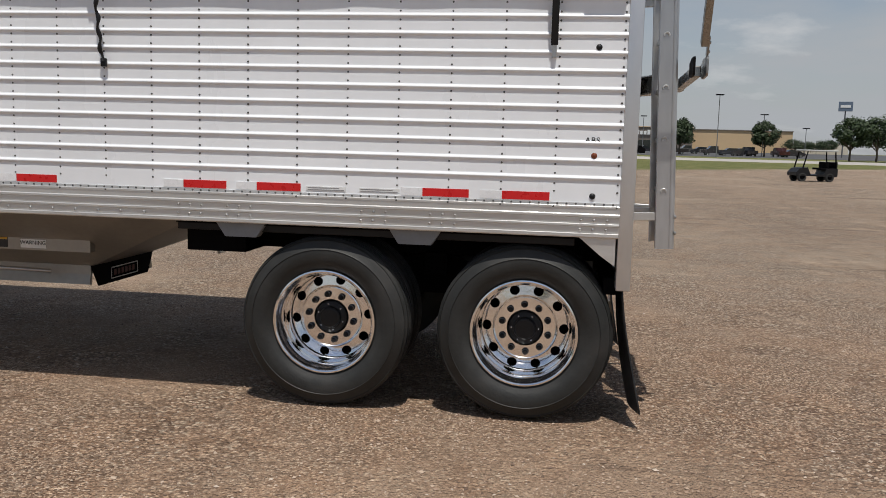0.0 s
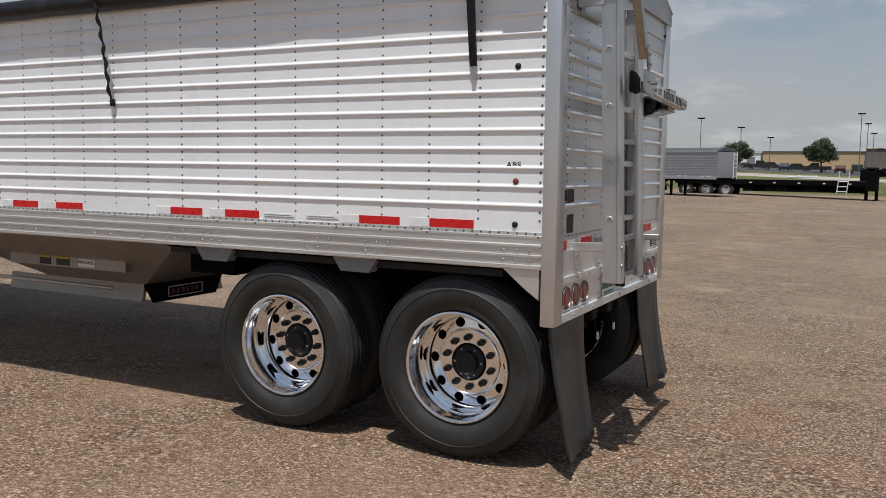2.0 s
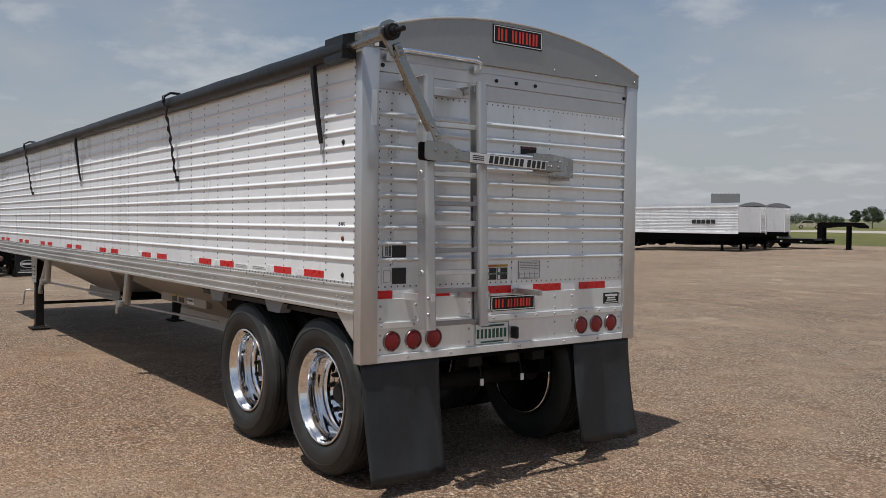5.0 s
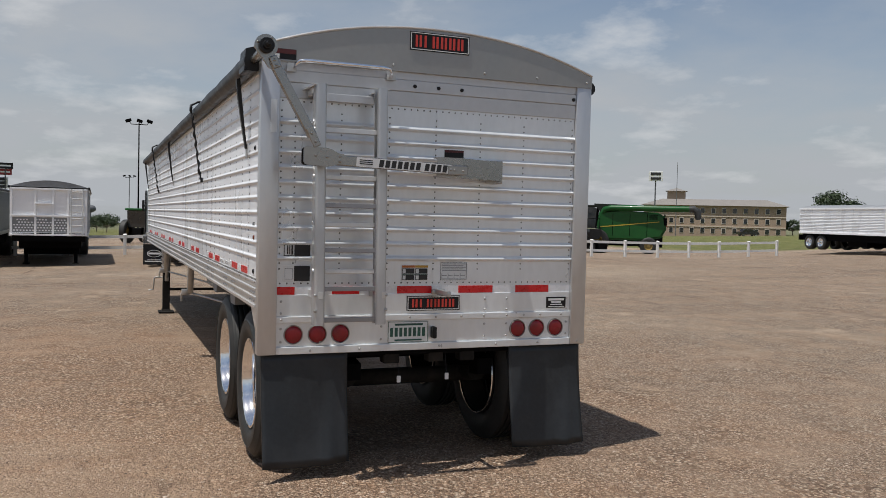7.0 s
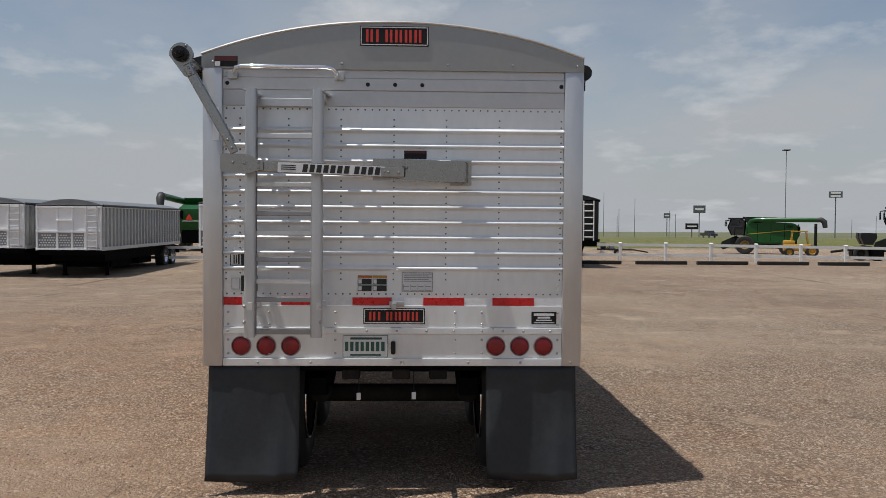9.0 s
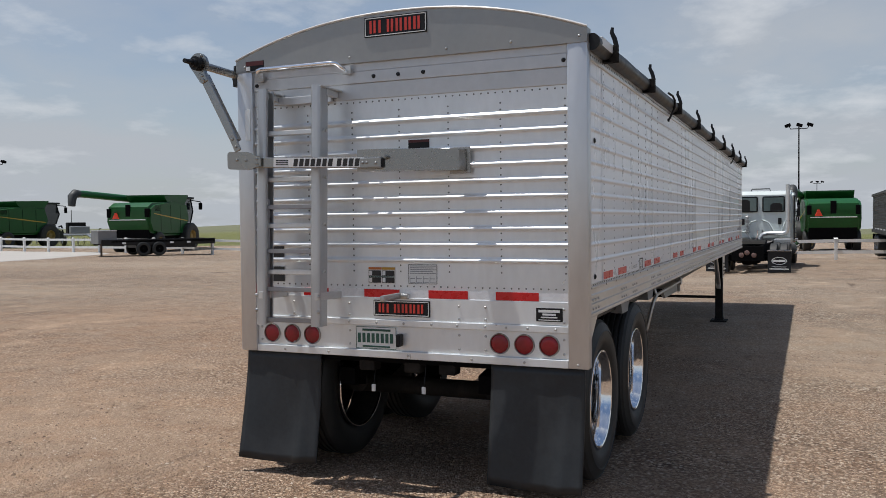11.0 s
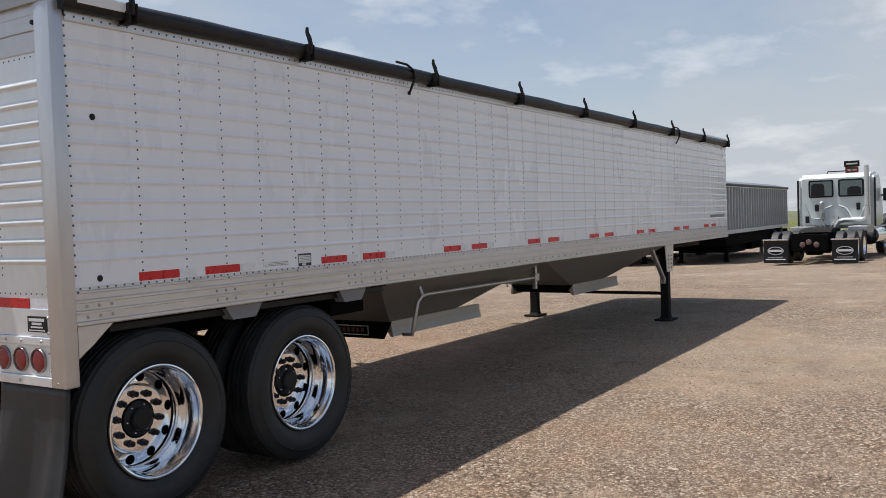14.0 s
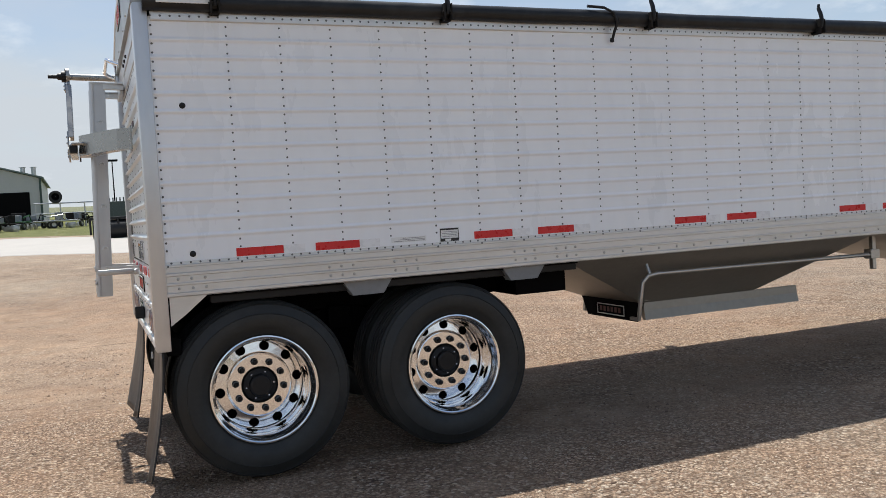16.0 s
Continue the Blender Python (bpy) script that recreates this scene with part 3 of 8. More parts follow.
SEAMS = [-0.085, -0.453] + [-0.453 - 1.245 * k for k in range(1, 11)] + [-LEN]
for side, yf in (("left", 0.0), ("right", WID)):
    sgn = -1 if side == "left" else 1
    prof = skin_profile(1.30, 2.74, RIDGES, 0.0095 if side == "left" else 0.0075)
    for i, (a, b) in enumerate(zip([-0.068] + SEAMS[1:], SEAMS[1:])):
        bm = B()
        off = 0.0015 * (i % 2)
        lap = 0.006 * (i % 2)
        sheet(bm, prof, a + lap, b - lap, lambda s, d, z: (s, yf + sgn * (d + off), z))
        part("side_panel", bm, WHITE, trailer, "white ribbed aluminium side sheet" if i == 0 else "", 50)
    # upper rail with rounded lip, lower rail with three raised flutes
    bm = B()
    y = lambda d: yf + sgn * d
    prism(bm, [(y(-0.04), 2.715), (y(0.010), 2.715), (y(0.014), 2.72), (y(0.014), 2.79), (y(0.028), 2.80), (y(0.028), 2.83), (y(-0.04), 2.83)], "x", -LEN, -0.09)
    part("top_rail", bm, ALU, trailer, "aluminium top rail")
    bm = B()
    prism(bm, [(y(-0.05), 1.150), (y(0.016), 1.150), (y(0.020), 1.156), (y(0.020), 1.172), (y(0.008), 1.176), (y(0.008), 1.214), (y(0.018), 1.218), (y(0.018), 1.228),
               (y(0.008), 1.232), (y(0.008), 1.268), (y(0.018), 1.272), (y(0.018), 1.284), (y(0.010), 1.290), (y(0.010), 1.318), (y(0.014), 1.322), (y(0.014), 1.332), (y(0.006), 1.336), (y(0.005), 1.352), (y(-0.05), 1.352)], "x", -LEN, -0.072)
    part("bottom_rail", bm, ALU, trailer, "fluted aluminium bottom rail")
    # rivets
    pl = []
    cols = [-0.090] + [(-0.453 if side == "left" else -0.505) - 0.3112 * k for k in range(41)]
    for x in cols:
        if x < -LEN + 0.05:
            continue
        for z in RIDGES:
            pl += [(x, y(0.001), z + 0.0255), (x, y(0.001), z + 0.0765)]
        pl += [(x, y(0.001), 1.415), (x, y(0.001), 1.46), (x, y(0.0145), 1.327)]
    k = -0.11
    while k > -LEN + 0.02:
        pl += [(k, y(0.006), 1.344), (k + 0.02, y(0.015), 2.742)]
        k -= 0.0535
    studs("rivets", pl, (0, sgn, 0), 0.0070 if side == "left" else 0.0068, RIVET, trailer, 0.36)
    bolts = []
    for x0 in (-0.14, -1.03, -1.45, -2.30, -2.62):
        for dx in (0.0, 0.075, 0.15):
            bolts += [(x0 - dx, y(0.009), 1.251), (x0 - dx - 0.004, y(0.009), 1.196)]
    x0 = -3.0
    while x0 > -LEN + 0.2:
        bolts.append((x0, y(0.009), 1.195))
        x0 -= 0.155
    studs("bolts", bolts, (0, sgn, 0), 0.0095, STEEL, trailer, 0.8)
    # reflective tape along the lower edge
    k = 0
    while True:
        s0 = -0.478 - 1.607 * (k // 2) - 0.475 * (k % 2) + ((0.10 if sgn < 0 else 0.07) if k > 1 else 0.0)
        if s0 - 0.28 < -LEN + 0.15:
            break
        for mat, a, b, nm in ((RED, s0, s0 - 0.278, "red_tape"), (WTAPE, s0 - 0.280, s0 - 0.41, "white_tape")):
            bm = B()
            box(bm, b, a, min(y(0.0), y(0.0042)), max(y(0.0), y(0.0042)), 1.357, 1.405)
            part(nm, bm, mat, trailer, "red reflective tape" if mat is RED else "silver-white reflective tape")
        k += 1
    # reflector dots near the rear corner and along the side
    for zz in ((2.238, 1.624, 1.39) if side == "left" else (2.239, 1.39)):
        bm = B()
        lathe(bm, [(0.0, -0.010), (0.010, -0.009), (0.016, -0.003), (0.018, 0.0)], 14)
        part("marker_lamp", bm, AMBER if 1.5 < zz < 2 else BLACK, trailer, "small round side marker", 40, m=Matrix.Translation((-0.232, y(0.001), zz)) @ (Matrix.Identity(4) if side == "left" else pose(0, 0, 0, 0, 0, 180)))
    # triangular end plate under the lower rail
    bm = B()
    prism(bm, [(-0.085, 1.152), (-0.30, 1.152), (-0.17, 1.045), (-0.085, 0.985)], "y", min(y(-0.012), y(0.004)), max(y(-0.012), y(0.004)))
    part("end_gusset", bm, ALU, trailer)

# corner posts, front bulkhead, floor lining
for x0, x1, y0, y1 in ((-0.074, 0.010, -0.012, 0.117), (-0.077, 0.006, WID - 0.110, WID + 0.018)):
    bm = B()
    box(bm, x0, x1, y0, y1, 0.842, 2.815, 0.009)
    part("corner_post", bm, POST, trailer, "smooth aluminium rear corner post", 40)
bm = B()
sheet(bm, skin_profile(1.15, 2.80, RIDGES), 0.0, WID, lambda s, d, z: (-LEN - d - 0.004, s, z))
part("front_wall", bm, WHITE, trailer)

# rear wall: ribbed sheets, header bands, sill, arched cap
built = set(trailer.children)
rp = skin_profile(1.300, 2.566, [z for z in RIDGES if z < 2.45], 0.018, 1.45)
for i, (a, b) in enumerate(zip([0.118, 1.245], [1.245, 2.379])):
    bm = B()
    sheet(bm, rp, a, b, lambda s, d, z: (0.002 + d + 0.0015 * i, s, z))
    part("rear_panel", bm, ALU_REAR, trailer, "ribbed aluminium rear sheet", 50)
for nm, z0, z1, dep in (("header_band", 2.566, 2.672, 0.012), ("header_band", 2.672, 2.752, 0.018), ("header_band", 2.752, 2.812, 0.012), ("rear_sill", 1.098, 1.246, 0.010), ("rear_sill", 1.055, 1.098, 0.022), ("rear_sill", 0.892, 1.055, 0.010), ("rear_sill", 0.842, 0.892, 0.026)):
    bm = B()
    box(bm, -0.03, dep, 0.117, WID - 0.110, z0, z1, 0.004)
    part(nm, bm, ALU_HEAD if nm == "header_band" else ALU_REAR, trailer)
bm = B()
box(bm, -0.02, 0.006, 0.118, 2.379, 1.246, 1.300)
part("tape_backing", bm, WTAPE, trailer, "silver-white reflective tape")
for a, b in ((0.120, 0.240), (0.50, 0.695), (0.973, 1.235), (1.446, 1.72), (1.91, 2.19)):
    bm = B()
    box(bm, 0.0, 0.0100, a, b, 1.247, 1.299)
    part("red_tape", bm, RED, trailer, "red reflective tape")


def arch(y, edge=2.895, top=3.118):
    u = (y - MID) / 1.262
    return edge + (top - edge) * (1 - abs(u) ** 2.15)


ys = [-0.016 + (WID + 0.032) * k / 36 for k in range(37)]
bm = B()
prism(bm, [(-0.016, 2.806), (-0.016, 2.870)] + [(yy, arch(yy)) for yy in ys] + [(WID + 0.016, 2.870), (WID + 0.016, 2.806)], "x", -0.060, 0.036)
part("rear_cap", bm, ALU_CAP, trailer, "grey aluminium arched end cap", 30)
bm = B()
tube(bm, [(0.036, yy, arch(yy) + 0.002) for yy in ys], 0.009, 8)
part("cap_bead", bm, ALU, trailer, "", 40)
bm = B()
prism(bm, [(0.0, 2.806)] + [(yy, arch(yy)) for yy in ys] + [(WID, 2.806)], "x", -LEN - 0.03, -LEN + 0.03)
part("front_cap", bm, ALU_REAR, trailer, "", 30)

pl = []
for y in (0.135, 0.228, 0.548, 0.894, 1.245, 1.594, 1.948, 2.362):
    for z in [zz for zz in RIDGES if zz < 2.45]:
        pl += [(0.003, y, z + 0.030), (0.003, y, z + 0.072)]
    pl += [(0.003, y, 1.42), (0.003, y, 1.46)]
y = 0.14
while y < 2.37:
    pl += [(0.003, y, 1.322), (0.003, y, 2.548)]
    y += 0.048
studs("rivets", pl, (1, 0, 0), 0.0064, RIVET, trailer, 0.32)
pl = [(0.010, y, z) for y in (0.15, 0.42, 0.86, 1.66, 1.84, 2.35) for z in (1.12, 1.20, 0.925, 1.015)] + [(0.022, y, 1.077) for y in (0.15, 0.40, 0.62, 0.86, 1.07, 1.27, 1.47, 1.65, 1.84, 1.98, 2.12, 2.3)]
pl += [(0.026, y, 0.866) for y in (0.05, 0.35, 0.7, 1.3, 1.75, 2.1, 2.44)] + [(0.036, y, 2.845) for y in (0.06, 0.90, 1.60, 2.03, 2.46)]
studs("bolts", pl, (1, 0, 0), 0.0095, STEEL, trailer, 0.8)
for y in (0.147, 1.07, 1.25, 1.43, 2.358):
    bm = B()
    lathe(bm, [(0.0, -0.012), (0.011, -0.010), (0.014, 0.0)], 12)
    part("clearance_lamp", bm, BLACK, trailer, "small dark clearance lamp", 40, m=Matrix.Translation((0.018, y, 2.712)) @ pose(0, 0, 0, 0, 0, 90))

# tail lamps
LAMPRING = material("dull_lamp_ring", (0.30, 0.26, 0.25), 0.3, 0.8, 0.2, 20)
for y in (0.236, 0.402, 0.564, 1.934, 2.096, 2.256):
    m = Matrix.Translation((0.010, y, 0.974)) @ pose(0, 0, 0, 0, 0, 90)
    bm = B()
    lathe(bm, [(0.0585, -0.004), (0.0605, -0.011), (0.0635, -0.012), (0.066, -0.008), (0.067, 0.0)], 32)
    lamp = part("tail_lamp", bm, LAMPRING, trailer, "round dark red tail lamp in a thin bright ring", 40, m=m)
    bm = B()
    lathe(bm, [(0.0, -0.011), (0.03, -0.0105), (0.050, -0.009), (0.0585, -0.003)], 32)
    part("lens", bm, LENS, lamp, "dark red lens", 40)


def bars(parent, plane, spots, mat, name="print_bar"):
    """Thin printed bars: (u0, u1, z0, z1) on the rear face at x = plane."""
    for u0, u1, z0, z1 in spots:
        bm = B()
        box(bm, plane - 0.001, plane + 0.0012, u0, u1, z0, z1)
        part(name, bm, mat, parent)


def plate(name, label, y0, y1, z0, z1, x, mat, t=0.004, parent=trailer):
    bm = B()
    box(bm, x - 0.001, x + t, y0, y1, z0, z1, 0.0012)
    return part(name, bm, mat, parent, label)


def logo(y0, y1, z0, z1, x):
    """Dark maker's badge: pale outline and six red strokes standing for its name."""
    p = plate("maker_badge", "black maker's badge with red bars in a pale outline", y0, y1, z0, z1, x, BLACK, 0.006)
    f = x + 0.006
    e = 0.006
    bars(p, f + 0.0015, [(y0 + e, y1 - e, z1 - e - 0.005, z1 - e), (y0 + e, y1 - e, z0 + e, z0 + e + 0.005), (y0 + e, y0 + e + 0.005, z0 + e, z1 - e), (y1 - e - 0.005, y1 - e, z0 + e, z1 - e)], LABEL, "outline")
    w = (y1 - y0 - 0.07) / 6
    a, b = z0 + 0.024, z1 - 0.024
    for k in range(6):
        u = y0 + 0.035 + w * k
        bars(p, f + 0.0015, [(u + w * 0.12, u + w * 0.38, a, b)] if k == 1 else [(u + w * 0.08, u + w * 0.34, a, b), (u + w * 0.54, u + w * 0.80, a, b)], REDLOGO, "red_stroke")


logo(1.018, 1.470, 2.962, 3.092, 0.036)
logo(1.046, 1.457, 1.122, 1.228, 0.011)
lp = plate("number_plate", "pale number plate with dark bars", 0.908, 1.213, 0.897, 1.048, 0.012, LABEL)
bars(lp, 0.0178, [(0.925 + 0.0345 * k, 0.947 + 0.0345 * k, 0.940, 1.003) for k in range(8)] + [(0.96, 1.17, 1.018, 1.032), (0.96, 1.165, 0.909, 0.920)], GREENPRINT)
bars(lp, 0.0172, [(0.910, 1.211, 1.043, 1.046), (0.910, 1.211, 0.899, 0.902), (0.910, 0.913, 0.9, 1.045), (1.208, 1.211, 0.9, 1.045)], GREENPRINT, "plate_edge")
bm = B()
box(bm, 0.01, 0.075, 1.232, 1.262, 0.925, 1.010, 0.010)
part("plate_lamp", bm, BLACK, trailer, "black number plate lamp")
dl = plate("dealer_badge", "small black dealer badge with white bars", 2.174, 2.342, 1.124, 1.207, 0.011, BLACK)
bars(dl, 0.0165, [(2.190, 2.325, 1.180, 1.196), (2.215, 2.30, 1.162, 1.174), (2.205, 2.31, 1.146, 1.154), (2.190, 2.328, 1.131, 1.136)], LABEL)
s = plate("warning_sticker", "warning sticker with black panels and yellow heading", 1.004, 1.207, 1.336, 1.449, 0.005, LABEL, 0.0015)
bars(s, 0.008, [(1.008 + 0.1 * i, 1.100 + 0.1 * i, z, z + 0.036) for i in range(2) for z in (1.342, 1.388)], PRINT)
bars(s, 0.008, [(1.106, 1.203, 1.430, 1.446)], YELLOW)
bars(s, 0.008, [(1.008, 1.104, 1.430, 1.446)], material("orange_print", (0.5, 0.14, 0.02), 0.5))
bars(s, 0.009, [(1.012 + 0.1 * i, 1.034 + 0.1 * i, z, z + 0.028) for i in range(2) for z in (1.346, 1.392)], LABEL)
bars(s, 0.008, [(1.008, 1.203, 1.380, 1.385)], GREENPRINT)
s = plate("data_label", "white data label with fine grey lines", 1.301, 1.509, 1.338, 1.469, 0.005, LABEL, 0.0015)
bars(s, 0.008, [(1.315, 1.50 - 0.02 * (k % 2), 1.455 - 0.012 * k, 1.459 - 0.012 * k) for k in range(5)] + [(1.312 + 0.048 * i, 1.352 + 0.048 * i, 1.347, 1.350) for i in range(4)] + [(1.312 + 0.048 * i, 1.350 + 0.048 * i, 1.372, 1.376) for i in range(4)] + [(1.312 + 0.048 * i, 1.314 + 0.048 * i, 1.347, 1.39) for i in range(5)], material("grey_print", (0.25, 0.26, 0.27), 0.5))
bars(s, 0.008, [(1.303, 1.507, 1.465, 1.467), (1.303, 1.507, 1.34, 1.342), (1.303, 1.305, 1.34, 1.467), (1.505, 1.507, 1.34, 1.467)], PRINT)
for z0, z1 in ((1.505, 1.595), (1.335, 1.445)):
    s = plate("warning_sticker", "black and white warning sticker", 0.160, 0.345, z0, z1, 0.005, LABEL, 0.0015)
    bars(s, 0.008, [(0.235, 0.343, z0 + 0.003, z1 - 0.003)], PRINT)
    if z0 > 1.45:
        bars(s, 0.008, [(0.163, 0.168, z0 + .003, z1 - .003), (0.163, 0.23, z0 + 0.003, z0 + 0.008), (0.163, 0.23, z1 - 0.008, z1 - 0.003), (0.185, 0.193, z0 + 0.015, z1 - 0.015), (0.200, 0.207, z0 + 0.015, z1 - 0.015), (0.214, 0.225, z0 + 0.012, z1 - 0.012)], PRINT)
    else:
        bars(s, 0.008, [(0.172, 0.225, z0 + 0.015, z0 + 0.018), (0.172, 0.225, z1 - 0.022, z1 - 0.019), (0.172, 0.174, z0 + 0.015, z1 - 0.02), (0.222, 0.225, z0 + 0.015, z1 - 0.02)], material("grey_print", (0.3, 0.31, 0.32), 0.5))
s = plate("warning_sticker", "small dark warning sticker with red edge", 1.312, 1.462, 2.225, 2.280, 0.005, BLACK, 0.0015)
bars(s, 0.008, [(1.314, 1.460, 2.262, 2.278)], MAROON)
s = plate("warning_sticker", "red and black danger sticker", 0.068, 0.219, 2.815, 2.884, 0.036, BLACK, 0.0015)
bars(s, 0.0395, [(0.070, 0.217, 2.852, 2.882)], MAROON)
bars(s, 0.0395, [(0.072, 0.105, 2.818, 2.848)], LABEL)
bm = B()
box(bm, 0.029, 0.0315, 0.055, 0.098, 2.33, 2.55, 0.002)
part("patch_plate", bm, ALU_REAR, trailer, "thin riveted plate on the post", m=Matrix.Translation((0.006, 0, 0)))
# the rear wall stands a little inside the corner posts
for ob in [o for o in trailer.children if o not in built]:
    ob.matrix_basis = Matrix.Translation((-0.025, 0, 0)) @ ob.matrix_basis


def text(name, body, size, mat, parent, m):
    cu = bpy.data.curves.new(name, "FONT")
    cu.body, cu.size, cu.extrude, cu.align_x, cu.align_y = body, size, 0.0006, "CENTER", "CENTER"
    cu.materials.append(mat)
    ob = new(name, cu)
    ob.matrix_basis = m
    ob.parent = parent
    return ob


def text_mesh(name, body, size, mat, parent, m, label=""):
    """Lettering turned into a mesh."""
    ob = text(name, body, size, mat, None, Matrix.Identity(4))
    me = bpy.data.meshes.new_from_object(ob.evaluated_get(bpy.context.evaluated_depsgraph_get()))
    cu = ob.data
    bpy.data.objects.remove(ob)
    bpy.data.curves.remove(cu)
    o = new(name, me)
    if not me.materials:
        me.materials.append(mat)
    o.matrix_basis = m
    o.parent = parent
    if label:
        o["label"] = label
    return o


text_mesh("lettering", "ABS", 0.052, PRINT, trailer, Matrix.Translation((-0.245, -0.0035, 1.710)) @ pose(0, 0, 0, 90, 0, 0), "black letters reading ABS")

# small label strips low on both sides
for a, b, z0, z1 in ((-1.95, -1.70, 1.366, 1.392), (-1.62, -1.37, 1.366, 1.392)):
    bm = B()
    box(bm, a, b, -0.003, 0.0, z0, z1)
    p = part("label_strip", bm, LABEL, trailer, "thin white label strip")
    bm = B()
    for k in range(2):
        box(bm, a + 0.01, b - 0.012 - 0.03 * k, -0.0042, -0.002, z0 + 0.004 + 0.012 * k, z0 + 0.008 + 0.012 * k)
    part("print_bar", bm, material("grey_print", (0.25, 0.25, 0.26), 0.5), p)
bm = B()
box(bm, -1.905, -1.770, WID, WID + 0.003, 1.352, 1.440)
p = part("label_strip", bm, LABEL, trailer, "white side label with a black head and foot")
for x0, x1, z0, z1 in ((-1.902, -1.773, 1.427, 1.438), (-1.902, -1.773, 1.354, 1.374), (-1.902, -1.898, 1.354, 1.438), (-1.777, -1.773, 1.354, 1.438)):
    bm = B()
    box(bm, x0, x1, WID + 0.002, WID + 0.0045, z0, z1)
    part("print_bar", bm, PRINT, p)
bm = B()
box(bm, -1.846, -1.806, WID + 0.004, WID + 0.0055, 1.357, 1.371)
part("symbol_patch", bm, LABEL, p)
bm = B()
for k in range(4):
    box(bm, -1.890, -1.785 - 0.012 * (k % 2), WID + 0.002, WID + 0.004, 1.384 + 0.010 * k, 1.387 + 0.010 * k)
part("text_lines", bm, GREYPRINT, p)
bm = B()
box(bm, -1.675, -1.44, WID, WID + 0.003, 1.368, 1.402)
p = part("label_strip", bm, LABEL, trailer, "thin white label strip with fine print")
bm = B()
for k in range(3):
    box(bm, -1.665, -1.455 - 0.03 * k, WID + 0.002, WID + 0.004, 1.374 + 0.009 * k, 1.377 + 0.009 * k)
part("text_lines", bm, GREYPRINT, p)
bm = B()
box(bm, -12.95, -12.05, WID + 0.001, WID + 0.004, 1.515, 1.56)
part("label_strip", bm, material("grey_lettering", (0.2, 0.21, 0.22), 0.5), trailer, "grey lettering bar near the nose")

# ---- roll tarp, straps and hooks ----
tarp = thing("roll_tarp", "black vinyl roll tarp stretched over the trailer's top", "tarp")
bm = B()
xs = [-LEN - 0.02 + (LEN - 0.04) * i / 60 for i in range(61)]
rows = []
for i, x in enumerate(xs):
    sag = 0.018 * math.cos(2 * math.pi * x / 1.57)
    rows.append([bm.verts.new((x, y, arch(y, 2.845, 3.06) + sag * (1 - abs(y - MID) / 1.3))) for y in [-0.03 + (WID + 0.07) * k / 20 for k in range(21)]])
for a, b in zip(rows, rows[1:]):
    for k in range(20):
        bm.faces.new((a[k], a[k + 1], b[k + 1], b[k]))
sheet_ob = part("cover", bm, TARP, tarp, "", 60)
bm = B()
pts, rs = [], []
for i in range(131):
    x = -LEN - 0.05 + (LEN - 0.02) * i / 130
    pts.append((x, -0.045 + 0.005 * noise.noise((x * 1.3, 0, 0)), 2.797 + 0.008 * noise.noise((x * 0.9, 4, 0))))
    rs.append(0.066 + 0.007 * noise.noise((x * 2.1, 2, 5)))
tube(bm, pts, rs, 18)
part("tarp_roll", bm, TARP, tarp, "rolled edge of black vinyl", 60)
bm = B()
pts, rs = [], []
for i in range(131):
    x = -LEN - 0.02 + (LEN - 0.03) * i / 130
    pts.append((x, WID + 0.030, 2.815 + 0.005 * noise.noise((x * 1.1, 9, 0))))
    rs.append(0.052 + 0.006 * noise.noise((x * 1.7, 2, 9)))
tube(bm, pts, rs, 16)
part("tarp_edge", bm, TARP, tarp, "", 60)
bm = B()
box(bm, -0.42, -0.12, WID + 0.065, WID + 0.082, 2.80, 2.855, 0.004)
part("tag", bm, LABEL, tarp, "white tag on the tarp's edge")
# folded end of the tarp at the rear left corner
bm = B()
prism(bm, [(-0.11, 2.735), (-0.10, 2.88), (0.02, 2.915), (0.30, 2.96), (0.30, 2.94), (0.03, 2.86), (-0.02, 2.735)], "x", -0.30, -0.075)
part("end_fold", bm, TARP, tarp, "", 40)

for k in range(9):
    x = (-0.44, -1.877, -3.448, -5.012, -6.62, -8.24, -9.85, -11.5, -13.02)[k]
    hook = thing("tarp_hook", "black curved tarp stop on a grey steel bracket", "tarp stop", pose(x, WID, 2.70), "tarp stops along the top rail")
    bm = B()
    box(bm, -0.028, 0.028, 0.014, 0.070, 0.048, 0.068, 0.003)
    box(bm, -0.028, -0.018, 0.030, 0.110, 0.05, 0.155, 0.003)
    box(bm, 0.018, 0.028, 0.030, 0.110, 0.05, 0.155, 0.003)
    tube(bm, [(-0.035, 0.09, 0.10), (0.035, 0.09, 0.10)], 0.010, 8)
    part("bracket", bm, GRIME, hook)
    bm = B()
    tube(bm, [(0, 0.090, 0.09), (0, 0.100, 0.15), (0, 0.088, 0.20), (0, 0.070, 0.240), (0, 0.074, 0.272)], [0.012, 0.016, 0.016, 0.014, 0.010], 10)
    part("finger", bm, BLACK, hook, "", 60)


def strap_flat(x, z0, z1):
    t = thing("tarp_strap", "flat black rubber strap hanging from the tarp roll", "strap", pose(x, 0, 0), "straps along the driver's side")
    bm = B()
    prism(bm, [(-0.10, z1), (-0.075, z1 + 0.01), (-0.035, z0 + 0.12), (-0.018, z0), (-0.030, z0), (-0.052, z0 + 0.12), (-0.092, z1 - 0.10)], "x", -0.020, 0.020)
    part("webbing", bm, BLACK, t)
    bm = B()
    box(bm, -0.013, 0.013, -0.026, -0.012, z0 - 0.07, z0 + 0.035, 0.002)
    part("anchor", bm, STEEL, t, "small bright anchor strip")


